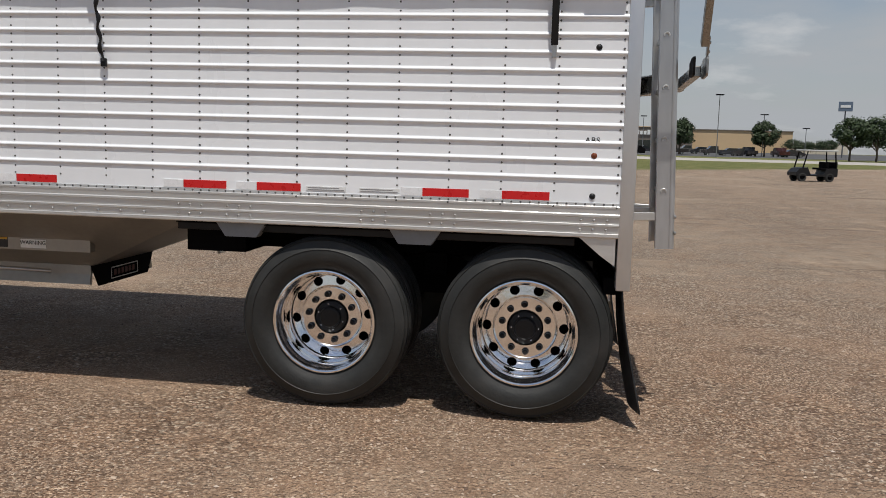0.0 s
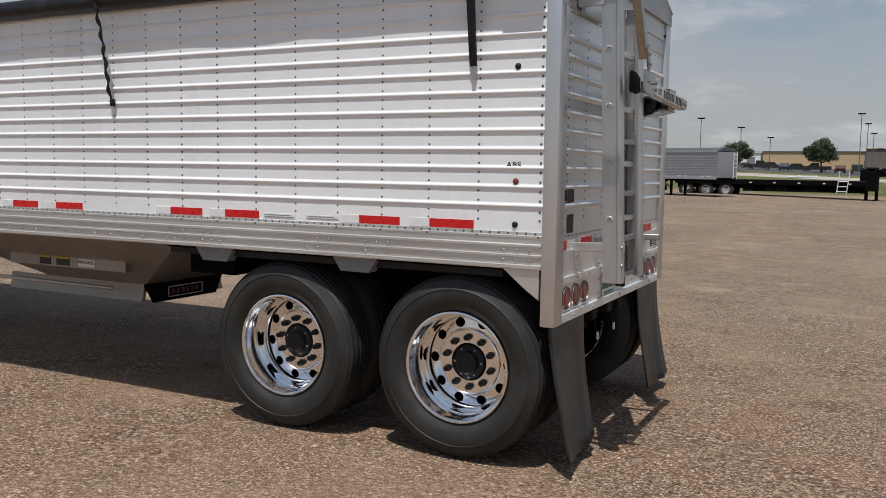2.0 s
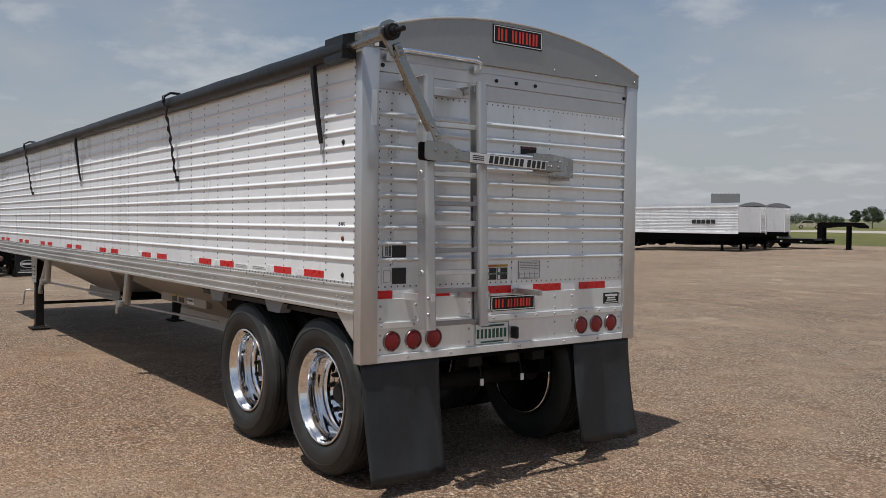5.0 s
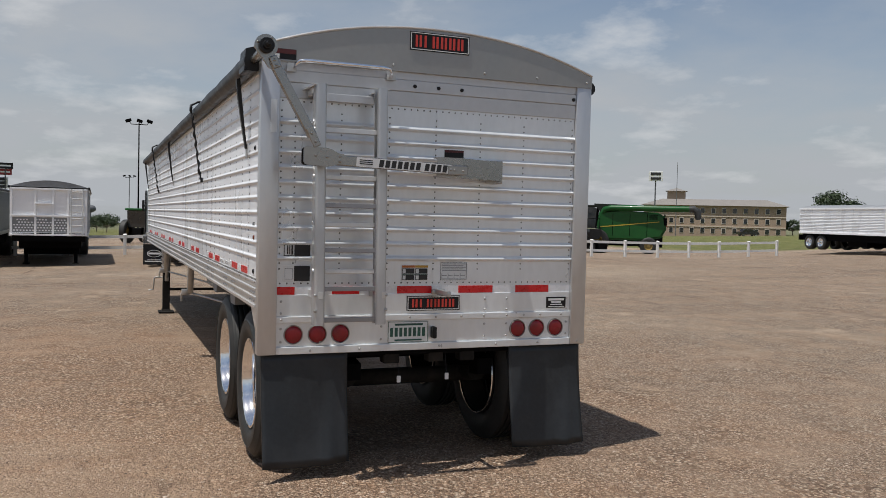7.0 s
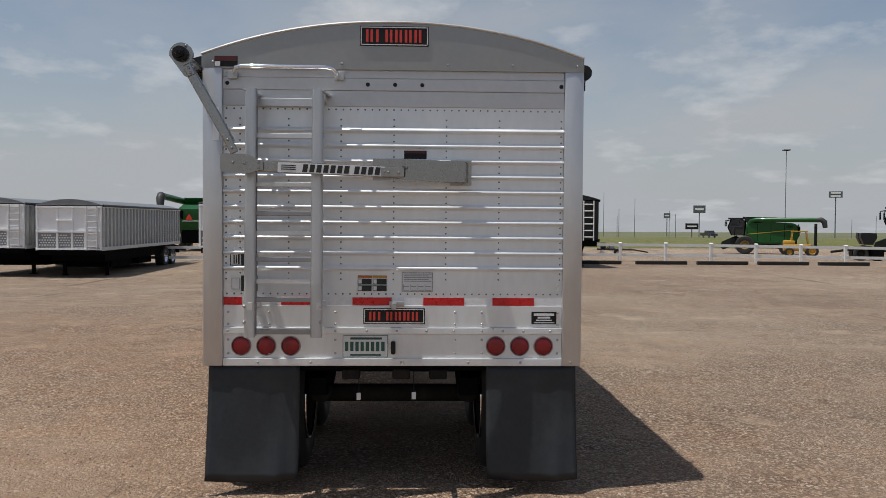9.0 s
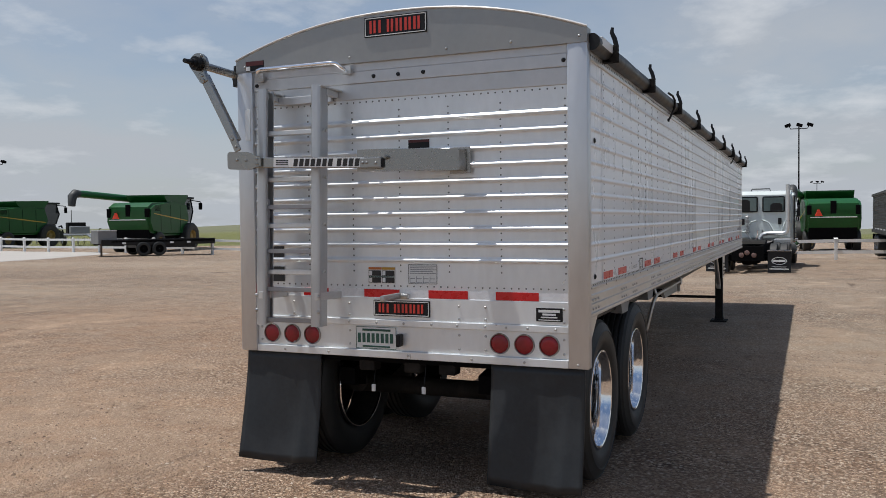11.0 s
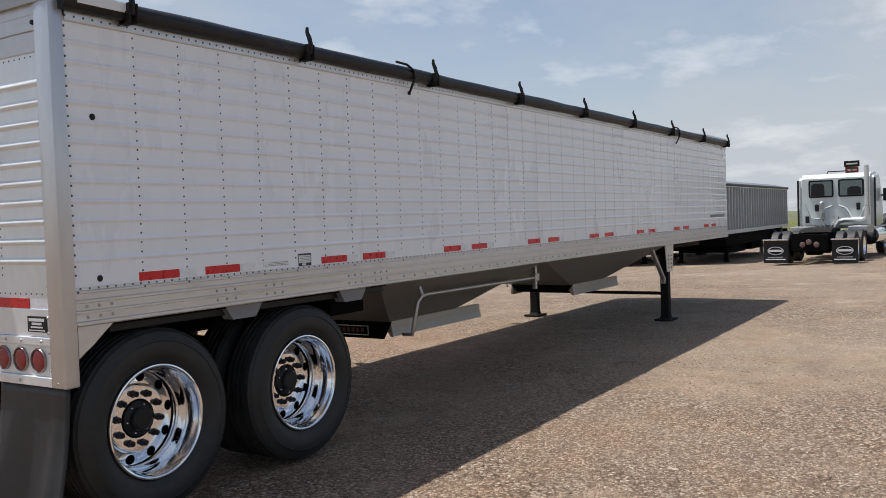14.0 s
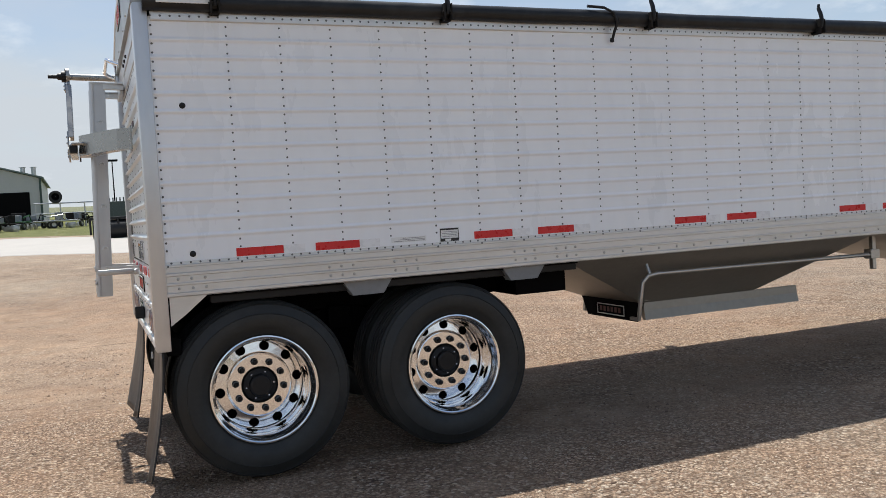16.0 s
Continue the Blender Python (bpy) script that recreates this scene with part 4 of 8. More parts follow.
def strap_rope(x, z0, y=-0.03, z1=2.86, dx=-0.06):
    t = thing("tarp_strap", "twisted black tie rope hanging from the tarp roll", "strap", pose(x, 0, 0), "straps along the driver's side")
    bm = B()
    pts = []
    for i in range(40):
        u = i / 39
        tw = 0.006 * math.sin(u * 40)
        pts.append((dx * (1 - u) + tw + 0.04 * math.sin(u * 3) * (1 - u), (y - 0.105 + 0.10 * u + 0.005 * math.cos(u * 40)), z1 + (z0 - z1) * u))
    tube(bm, pts, [0.011 + 0.004 * math.sin(i * 1.3) for i in range(40)], 8)
    part("rope", bm, BLACK, t, "", 60)
    bm = B()
    pts = [(dx + 0.0, -0.135, 2.80), (dx - 0.01, -0.13, 2.86), (dx - 0.015, -0.06, 2.90), (dx - 0.02, 0.03, 2.90)]
    tube(bm, pts, 0.012, 8)
    part("loop", bm, BLACK, t, "", 60)
    bm = B()
    box(bm, -0.015, 0.020, -0.035, -0.012, z0 - 0.03, z0 + 0.02, 0.004)
    part("buckle", bm, BLACK, t)


strap_flat(-0.485, 2.245, 2.73)
strap_rope(-3.245, 2.115)
strap_flat(-6.74, 2.21, 2.73)
strap_rope(-9.6, 2.12)
strap_flat(-12.6, 2.22, 2.73)
for x in (-3.15, -10.2):
    t = thing("tie_rope", "short black tie rope on the tarp's edge", "strap", pose(x, WID, 0), "ties along the kerb side")
    bm = B()
    tube(bm, [(0.22, 0.06, 2.885), (0.10, 0.08, 2.875), (0.03, 0.09, 2.84), (0.0, 0.085, 2.78), (0.01, 0.06, 2.72), (0.012, 0.035, 2.67)], 0.010, 8)
    tube(bm, [(-0.02, 0.08, 2.80), (0.005, 0.07, 2.74), (0.012, 0.05, 2.70)], 0.009, 8)
    part("rope", bm, BLACK, t, "", 60)
    bm = B()
    box(bm, 0.0, 0.025, 0.02, 0.04, 2.65, 2.68, 0.005)
    part("knot", bm, BLACK, t)

# ---- rear ladder ----
ladder = thing("rear_ladder", "bare aluminium ladder bolted to the trailer's rear wall", "ladder", pose(0.025 + 0.0905, 0.022, 0, 0, -1.96))
for y, s in ((0.316, 1), (0.746, -1)):
    bm = B()
    nose = [(0.184 + 0.021 * math.cos(a), -0.010 + 0.021 * math.sin(a)) for a in [radians(-128 + 16 * k) for k in range(9)]]
    nose += [(0.184 + 0.021 * math.cos(a), 0.020 + 0.021 * math.sin(a)) for a in [radians(16 * k) for k in range(9)]]
    prism(bm, [(u, y + s * v) for u, v in [(0.094, -0.026), (0.164, -0.026)] + nose + [(0.164, 0.034), (0.164, -0.018), (0.104, -0.018), (0.104, 0.034), (0.094, 0.034)]], "z", 1.062, 2.640)
    part("side_rail", bm, RAILALU, ladder, "deep aluminium channel with a rolled nose", 25)
for z in (2.345, 2.035, 1.725, 1.415):
    bm = B()
    box(bm, 0.118, 0.158, 0.312, 0.750, z - 0.016, z + 0.016, 0.004)
    part("rung", bm, ALU, ladder)
    for y in (0.288, 0.774):
        bm = B()
        tube(bm, [(0.135 + 0.015 * math.cos(a), y, z + 0.015 * math.sin(a)) for a in [math.pi * k / 8 for k in range(-1, 10)]], 0.006, 6)
        part("weld_loop", bm, ALU, ladder, "", 60)
for y in (0.300, 0.762):
    bm = B()
    box(bm, -0.034, 0.110, y - 0.018, y + 0.018, 2.585, 2.628, 0.004)
    prism(bm, [(-0.030, y - 0.05), (-0.030, y + 0.05), (0.10, y + 0.024), (0.200, y + 0.024), (0.200, y - 0.024), (0.10, y - 0.024)], "z", 2.628, 2.636)
    part("top_bracket", bm, ALU, ladder)
    bm = B()
    box(bm, -0.095, 0.208, y - 0.020 + (0.03 if y < 0.5 else 0), y + 0.012 + (0.03 if y < 0.5 else 0), 1.235, 1.285, 0.004)
    part("stand_off", bm, ALU, ladder)
bm = B()
box(bm, -0.034, -0.006, 0.318, 0.742, 2.560, 2.615, 0.004)
part("top_bar", bm, ALU_HEAD, ladder, "pale mounting bar")
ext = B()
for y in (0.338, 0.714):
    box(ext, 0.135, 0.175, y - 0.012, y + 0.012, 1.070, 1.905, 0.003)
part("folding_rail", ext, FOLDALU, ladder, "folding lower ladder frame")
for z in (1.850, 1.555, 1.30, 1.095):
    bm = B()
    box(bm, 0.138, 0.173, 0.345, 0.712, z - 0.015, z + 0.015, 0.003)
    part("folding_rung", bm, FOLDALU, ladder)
bm = B()
tube(bm, [(0.155, 0.728, 1.18), (0.18, 0.735, 1.20), (0.18, 0.735, 1.75)], 0.009, 8)
box(bm, 0.165, 0.195, 0.722, 0.748, 1.17, 1.20, 0.005)
part("latch_rod", bm, STEEL, ladder, "", 60)
for y in (0.29, 0.772):
    studs("bolts", [(0.205, y, 1.26), (0.205, y, 1.16)], (1, 0, 0), 0.012, STEEL, ladder, 0.8)

# bent grab rail over the ladder
grab = thing("grab_rail", "bent bright tubular grab rail below the end cap", "grab rail")
bm = B()
tube(bm, [(0.020, 0.205, 2.762), (0.07, 0.21, 2.780), (0.095, 0.225, 2.797), (0.100, 0.26, 2.803), (0.100, 0.80, 2.803), (0.095, 0.845, 2.797), (0.07, 0.868, 2.775), (0.020, 0.880, 2.755)], 0.014, 10)
part("bar", bm, CHROME, grab, "", 60)
for y in (0.19, 0.885):
    bm = B()
    box(bm, 0.016, 0.024, y - 0.035, y + 0.03, 2.735, 2.79, 0.002)
    part("foot_plate", bm, STEEL, grab)

# ---- tarp crank arm ----
crank = thing("tarp_crank", "folding steel tarp arm with an angled mount on the rear wall", "tarp arm")
bm = B()
prism(bm, [(-0.049 + 0.072 * math.cos(a), 2.820 + 0.072 * math.sin(a)) for a in [math.pi * (0.93 - k / 14 * 1.28) + 0.35 for k in range(15)]] + [(0.030, 2.700), (0.005, 2.675), (-0.030, 2.690)], "x", 0.360, 0.385)
part("crank_plate", bm, ARMSTEEL, crank, "pear-shaped steel plate", 20)
bm = B()
tube(bm, [(0.37, -0.049, 2.820), (0.42, -0.049, 2.820), (0.421, -0.049, 2.82), (0.45, -0.049, 2.820), (0.451, -0.049, 2.82), (0.52, -0.049, 2.820)], [0.048, 0.046, 0.030, 0.026, 0.017, 0.015], 16)
part("drive_knob", bm, BLACK, crank, "black drive spindle", 40)
bm = B()
tube(bm, [(-0.20, -0.049, 2.800), (0.37, -0.049, 2.818)], 0.027, 14)
part("roll_shaft", bm, ARMSTEEL, crank, "", 60)


def arm_bar(a, b, w, d):
    a, b = Vector(a), Vector(b)
    ax = (b - a).normalized()
    m = Matrix.Translation(a) @ Matrix((Vector((1, 0, 0)), ax.cross(Vector((1, 0, 0))).normalized(), ax)).transposed().to_4x4()
    bm = B()
    box(bm, -d, d, -w, w, 0, (b - a).length, 0.006, m)
    return bm


part("upper_arm", arm_bar((0.372, -0.005, 2.735), (0.380, 0.250, 2.285), 0.030, 0.022), ARMSTEEL, crank, "flat bright steel arm")
for p, q in (((0.396, -0.012, 2.76), (0.396, 0.02, 2.69)), ((0.402, 0.222, 2.34), (0.402, 0.280, 2.22))):
    part("splice_plate", arm_bar(p, q, 0.026, 0.006), ARMSTEEL, crank)
bm = B()
prism(bm, [(0.192, 2.200), (0.196, 2.212), (0.208, 2.219), (0.345, 2.214), (0.375, 2.206), (0.415, 2.184), (0.452, 2.178), (0.452, 2.118), (0.415, 2.114), (0.375, 2.100), (0.345, 2.096), (0.212, 2.104), (0.198, 2.110), (0.192, 2.122)], "x", 0.392, 0.404)
part("elbow_plate", bm, ARMSTEEL, crank, "bolted elbow plate")
bm = B()
prism(bm, [(0.196, 2.205), (0.208, 2.216), (0.30, 2.214), (0.38, 2.19), (0.38, 2.115), (0.31, 2.102), (0.208, 2.106), (0.196, 2.118)], "x", 0.318, 0.330)
part("elbow_plate", bm, GRIME, crank)
bm = B()
box(bm, 0.335, 0.385, 0.36, 1.31, 2.110, 2.178, 0.006)
la = part("lower_arm", bm, ARMSTEEL, crank, "square bright steel arm with a label", m=Matrix.Translation((0, 0.36, 2.144)) @ pose(0, 0, 0, -1.9) @ Matrix.Translation((0, -0.36, -2.144)))
bm = B()
box(bm, 0.384, 0.3865, 0.54, 1.20, 2.114, 2.174)
lb = part("label_strip", bm, LABEL, la, "white strip with black bars")
for k in range(11):
    u = 0.690 + 0.0425 * k + (0.020 if k > 6 else 0)
    bm = B()
    prism(bm, [(u, 2.120), (u + 0.030, 2.120), (u + 0.037, 2.168), (u + 0.007, 2.168)], "x", 0.3862, 0.3876)
    part("print_bar", bm, PRINT, lb)
for z in (2.130, 2.142, 2.154):
    bm = B()
    box(bm, 0.3862, 0.3876, 0.56, 0.65, z, z + 0.006)
    part("print_bar", bm, PRINT, lb)
studs("bolts", [(0.405, y, z) for y, z in ((0.268, 2.163), (0.340, 2.158), (0.425, 2.165), (0.425, 2.132))] + [(0.387, -0.10, 2.84), (0.387, -0.02, 2.87), (0.402, 0.0, 2.735), (0.402, 0.012, 2.705), (0.409, 0.238, 2.30), (0.409, 0.265, 2.25)], (1, 0, 0), 0.010, ARMSTEEL, crank, 0.8)
bm = B()
box(bm, 0.386, 0.392, 1.175, 1.318, 2.083, 2.140, 0.003)
part("end_strap", bm, ARMSTEEL, crank, "bolted end strap")
studs("bolts", [(0.392, y, z) for y, z in ((1.195, 2.113), (1.222, 2.112), (1.285, 2.108))], (1, 0, 0), 0.010, ARMSTEEL, crank, 0.8)
bm = B()
box(bm, 0.340, 0.384, 1.305, 1.325, 2.083, 2.138, 0.006)
part("end_block", bm, BLACK, crank, "black end bracket")
bm = B()
poly = [(0.016, 1.74), (0.10, 1.715), (0.19, 1.56), (0.325, 1.30), (0.325, 1.12), (0.318, 1.12), (0.318, 1.296), (0.184, 1.552), (0.095, 1.705), (0.016, 1.73)]
prism(bm, poly, "z", 2.066, 2.200)
prism(bm, [(0.016, 1.735), (0.10, 1.71), (0.19, 1.556), (0.322, 1.30), (0.322, 1.12), (0.26, 1.12), (0.12, 1.50), (0.016, 1.66)], "z", 2.192, 2.200)
prism(bm, [(0.016, 1.735), (0.10, 1.71), (0.19, 1.556), (0.322, 1.30), (0.322, 1.12), (0.26, 1.12), (0.12, 1.50), (0.016, 1.66)], "z", 2.066, 2.074)
part("mount_box", bm, ARMSTEEL, crank, "angled steel mounting box")
bm = B()
box(bm, 0.010, 0.020, 1.62, 1.76, 2.05, 2.215, 0.003)
part("wall_plate", bm, ARMSTEEL, crank)
bm = B()
tube(bm, [(0.30, 1.33, 2.145), (0.36, 1.33, 2.145), (0.375, 1.33, 2.145)], [0.012, 0.012, 0.006], 10)
part("pivot_bolt", bm, ARMSTEEL, crank)
# tarp crank handle holder under the red tape
holder = thing("crank_holder", "small bright crank latch on the rear sill", "latch", pose(0.01, 1.27, 1.262))
bm = B()
box(bm, 0, 0.03, -0.05, 0.05, -0.02, 0.015, 0.004)
box(bm, 0.0, 0.262, -0.030, 0.0, -0.018, 0.020, 0.004)
part("bar", bm, STEEL, holder, "", 60)

# ---- wheels ----
def holed_disc(bm, r0, r1, y, holes, rc, rh, depth, phase=0.0, cone=0.0, m=16):
    """A ring from r0 to r1 with round holes through it."""
    for h in range(holes):
        t0 = 2 * math.pi * (h - 0.5) / holes + phase
        t1 = 2 * math.pi * (h + 0.5) / holes + phase
        tc = (t0 + t1) / 2
        edge = []
        q = m // 4
        for k in range(q):
            edge.append((r1, t0 + (t1 - t0) * k / q))
        for k in range(q):
            edge.append((r1 + (r0 - r1) * k / q, t1))
        for k in range(q):
            edge.append((r0, t1 + (t0 - t1) * k / q))
        for k in range(q):
            edge.append((r0 + (r1 - r0) * k / q, t0))

        def at(r, t, yy=0.0):
            return (r * math.cos(t), y + yy + cone * (r - r0) / (r1 - r0), r * math.sin(t))
        ev = [bm.verts.new(at(r, t)) for r, t in edge]
        ring, back = [], []
        for k, (r, t) in enumerate(edge):
            px, pz = r * math.cos(t) - rc * math.cos(tc), r * math.sin(t) - rc * math.sin(tc)
            l = math.hypot(px, pz)
            hx, hz = rc * math.cos(tc) + rh * px / l, rc * math.sin(tc) + rh * pz / l
            rr = math.hypot(hx, hz)
            yy = y + cone * (rr - r0) / (r1 - r0)
            ring.append(bm.verts.new((hx, yy, hz)))
            back.append(bm.verts.new((hx, yy + depth, hz)))
        for k in range(m):
            j = (k + 1) % m
            bm.faces.new((ev[k], ev[j], ring[j], ring[k]))
            bm.faces.new((ring[k], ring[j], back[j], back[k]))


TYRE_R = 0.535
tyre_prof = [(0.318, 0.055), (0.326, 0.040), (0.345, 0.022), (0.362, 0.017), (0.366, 0.013), (0.40, 0.004), (0.435, 0.0), (0.455, 0.003), (0.458, -0.001), (0.463, 0.004), (0.49, 0.014), (0.512, 0.027), (0.515, 0.024), (0.520, 0.033), (0.530, 0.042)]
half = []
for g in (0.075, 0.118, 0.160, 0.202):
    half += [(TYRE_R, g - 0.010), (TYRE_R - 0.013, g - 0.007), (TYRE_R - 0.013, g + 0.007), (TYRE_R, g + 0.010)]
tyre_prof = tyre_prof + half + [(0.530, 0.236), (0.512, 0.25), (0.47, 0.272), (0.435, 0.278), (0.40, 0.274), (0.345, 0.258), (0.318, 0.225)]


def build_wheel():
    wb = B()
    # Near-black drum puts the shade behind the hand holes into its colour.
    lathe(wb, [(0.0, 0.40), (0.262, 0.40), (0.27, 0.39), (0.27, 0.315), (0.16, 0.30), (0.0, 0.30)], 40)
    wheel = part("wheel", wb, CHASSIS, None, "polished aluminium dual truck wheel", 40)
    bm = B()
    lathe(bm, tyre_prof, 72)
    part("tyre", bm, RUBBER, wheel, "worn black truck tyre", 35)
    bm = B()
    lathe(bm, tyre_prof, 72)
    part("tyre", bm, RUBBER, wheel, "worn black truck tyre", 35, m=Matrix.Translation((0, 0.335, 0)))
    bm = B()
    lathe(bm, [(0.314, 0.062), (0.3155, 0.046), (0.324, 0.037), (0.329, 0.028), (0.326, 0.020), (0.318, 0.018), (0.310, 0.022), (0.304, 0.034), (0.300, 0.052), (0.292, 0.062), (0.289, 0.078), (0.284, 0.096), (0.284, 0.114), (0.290, 0.120), (0.288, 0.150), (0.292, 0.165), (0.291, 0.190), (0.286, 0.212), (0.276, 0.224)], 72)
    holed_disc(bm, 0.204, 0.276, 0.226, 10, 0.241, 0.031, 0.03, 0.31, 0.008)
    lathe(bm, [(0.204, 0.226), (0.200, 0.222), (0.198, 0.212), (0.195, 0.207), (0.188, 0.204)], 60)
    holed_disc(bm, 0.114, 0.188, 0.204, 10, 0.149, 0.021, 0.02, 0.05)
    lathe(bm, [(0.114, 0.204), (0.111, 0.208), (0.109, 0.262)], 60)
    part("rim", bm, RIM, wheel, "mirror-polished rim with round hand holes", 32)
    bm = B()
    lathe(bm, [(0.318, 0.50), (0.322, 0.560), (0.328, 0.590), (0.322, 0.602), (0.312, 0.595), (0.300, 0.55), (0.28, 0.42)], 60)
    inner = part("inner_rim", bm, GRIME, wheel, "", 32)
    bm = B()
    lathe(bm, [(0.318, 0.594), (0.326, 0.600), (0.331, 0.606), (0.328, 0.613), (0.320, 0.612), (0.312, 0.602)], 60)
    part("rim_lip", bm, RIM, inner, "bright lip of the inner rim", 40)
    bm = B()
    lathe(bm, [(0.0, 0.150), (0.056, 0.151), (0.066, 0.158), (0.072, 0.184), (0.094, 0.190), (0.103, 0.198), (0.107, 0.262)], 36)
    hub = part("hub_cap", bm, BLACK, wheel, "black hub cap", 30)
    hb = None
    for k in range(6):
        a = math.pi * k / 3 + 0.3
        m = Matrix.Translation((0.084 * math.cos(a), 0.189, 0.084 * math.sin(a)))
        if hb is None:
            hb = studs("hub_bolt", [(0, 0, 0)], (0, -1, 0), 0.0065, CHROME, hub, 0.9, kind="")
            hb.matrix_basis = m
        else:
            same("hub_bolt", hb, hub, m)
    bm = B()
    tube(bm, [(0, 0.240, 0), (0, 0.203, 0), (0, 0.200, 0), (0, 0.170, 0), (0, 0.162, 0)], [0.023, 0.023, 0.018, 0.017, 0.009], 8)
    nut = part("lug_nut", bm, BLACK, wheel, m=Matrix.Translation((0.149 * math.cos(0.05), 0, 0.149 * math.sin(0.05))))
    for k in range(1, 10):
        a = 0.05 + 2 * math.pi * k / 10
        same("lug_nut", nut, wheel, Matrix.Translation((0.149 * math.cos(a), 0, 0.149 * math.sin(a))))
    return wheel


WZ = 0.545
w0 = build_wheel()
w0.parent = trailer
w0.matrix_basis = pose(-0.600, 0.022, WZ, 0, 18, 0)
for x, y, turn, spin in ((-1.845, 0.022, 0, -24), (-0.600, WID - 0.022, 180, 11), (-1.845, WID - 0.022, 180, 40)):
    o = copy_thing(w0, pose(x, y, WZ) @ pose(0, 0, 0, 0, 0, turn) @ pose(0, 0, 0, 0, spin, 0))
    o.parent = trailer
for x in (-0.60, -1.845):
    bm = B()
    tube(bm, [(x, 0.30, WZ), (x, WID - 0.30, WZ)], 0.065, 16)
    for y in (0.72, WID - 0.72):
        tube(bm, [(x + 0.02, y, WZ + 0.02), (x + 0.22, y, WZ + 0.05)], 0.075, 14)
        box(bm, x - 0.10, x + 0.10, y - 0.05, y + 0.05, WZ + 0.02, 1.0, 0.01)
    part("axle", bm, GRIME, trailer, "dark axle with brake chambers", 40)
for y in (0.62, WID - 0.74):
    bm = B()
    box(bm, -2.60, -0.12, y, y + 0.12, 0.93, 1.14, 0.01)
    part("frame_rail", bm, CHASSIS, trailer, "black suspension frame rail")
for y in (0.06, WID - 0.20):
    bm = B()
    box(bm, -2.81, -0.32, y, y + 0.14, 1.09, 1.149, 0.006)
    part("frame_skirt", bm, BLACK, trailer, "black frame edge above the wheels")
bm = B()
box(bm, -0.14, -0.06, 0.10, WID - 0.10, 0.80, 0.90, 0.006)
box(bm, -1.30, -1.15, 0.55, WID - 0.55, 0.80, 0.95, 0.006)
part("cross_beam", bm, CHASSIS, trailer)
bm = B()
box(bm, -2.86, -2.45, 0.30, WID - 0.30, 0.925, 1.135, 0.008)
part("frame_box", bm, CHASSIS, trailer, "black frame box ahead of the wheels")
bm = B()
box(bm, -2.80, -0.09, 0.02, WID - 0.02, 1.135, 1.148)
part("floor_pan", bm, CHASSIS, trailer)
for x in (-2.375, -1.275):
    for y0, y1 in ((0.015, 0.10), (WID - 0.10, WID - 0.015)):
        bm = B()
        prism(bm, [(x - 0.16, 1.149), (x + 0.16, 1.149), (x + 0.10, 1.06), (x - 0.10, 1.06)], "y", y0, y1)
        part("hanger", bm, material("grey_painted_steel", (0.20, 0.21, 0.22), 0.55), trailer, "grey suspension hanger")
for y0, x1, z1 in ((1.000, -0.05, 0.63), (1.372, -0.05, 0.635)):
    bm = B()
    box(bm, x1 - 0.012, x1, y0, y0 + 0.028, z1 - 0.028, z1 + 0.02, 0.003)
    tag = part("tag", bm, LABEL, trailer, "small white tag under the frame")
    bm = B()
    tube(bm, [(x1 - 0.008, y0 + 0.014, z1 + 0.015), (x1 - 0.05, y0 + 0.014, 0.80)], 0.003, 6)
    part("tie_wire", bm, BLACK, tag)
for y, z in ((0.96, 0.80), (1.30, 0.80), (1.55, 0.80)):
    bm = B()
    box(bm, -0.16, -0.06, y - 0.06, y + 0.06, 0.74, 0.82, 0.01)
    part("valve", bm, GRIME, trailer)

# Unseen suspension parts, added to block light and close the gap between wheels.
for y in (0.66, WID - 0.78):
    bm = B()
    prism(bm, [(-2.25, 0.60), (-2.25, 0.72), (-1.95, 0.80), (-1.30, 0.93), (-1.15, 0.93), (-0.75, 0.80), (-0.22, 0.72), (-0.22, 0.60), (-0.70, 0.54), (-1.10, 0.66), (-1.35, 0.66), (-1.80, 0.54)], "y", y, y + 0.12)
    part("equaliser_beam", bm, CHASSIS, trailer, "black beam added between the axles to block light")
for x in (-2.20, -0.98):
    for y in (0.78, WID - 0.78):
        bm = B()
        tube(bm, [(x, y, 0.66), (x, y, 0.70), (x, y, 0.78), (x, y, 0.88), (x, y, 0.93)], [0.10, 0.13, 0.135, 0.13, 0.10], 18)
        part("air_spring", bm, RUBBER, trailer, "black rubber air spring added to darken the underside", 50)
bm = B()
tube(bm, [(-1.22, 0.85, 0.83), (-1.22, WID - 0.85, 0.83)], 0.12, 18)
part("air_tank", bm, CHASSIS, trailer, "black reservoir added to darken the underside", 40)
# mud flaps
for y0, y1, lean in ((0.020, 0.622, 0.105), (1.872, 2.478, 0.100)):
    bm = B()
    cols, rws = 20, 14
    grid = []
    for j in range(rws + 1):
        v = j / rws
        row = []
        for i in range(cols + 1):
            u = i / cols
            x = -0.035 + lean * v ** 1.5 + 0.012 * math.sin(u * 5 + v * 2.5) * v + 0.026 * math.exp(-((u - 0.86 + 0.10 * v) / 0.07) ** 2) * v + (0.055 * (0.5 - u) * v if y0 < 1 else 0)
            row.append(bm.verts.new((x, y0 + (y1 - y0) * u, 0.845 - (0.745 + 0.02 * math.sin(u * 3)) * v)))
        grid.append(row)
    for j in range(rws):
        for i in range(cols):
            bm.faces.new((grid[j][i], grid[j][i + 1], grid[j + 1][i + 1], grid[j + 1][i]))
    ob = part("mud_flap", bm, FLAP, trailer, "dusty black rubber mud flap", 60)
    sm = ob.modifiers.new("thick", "SOLIDIFY")
    sm.thickness = 0.010

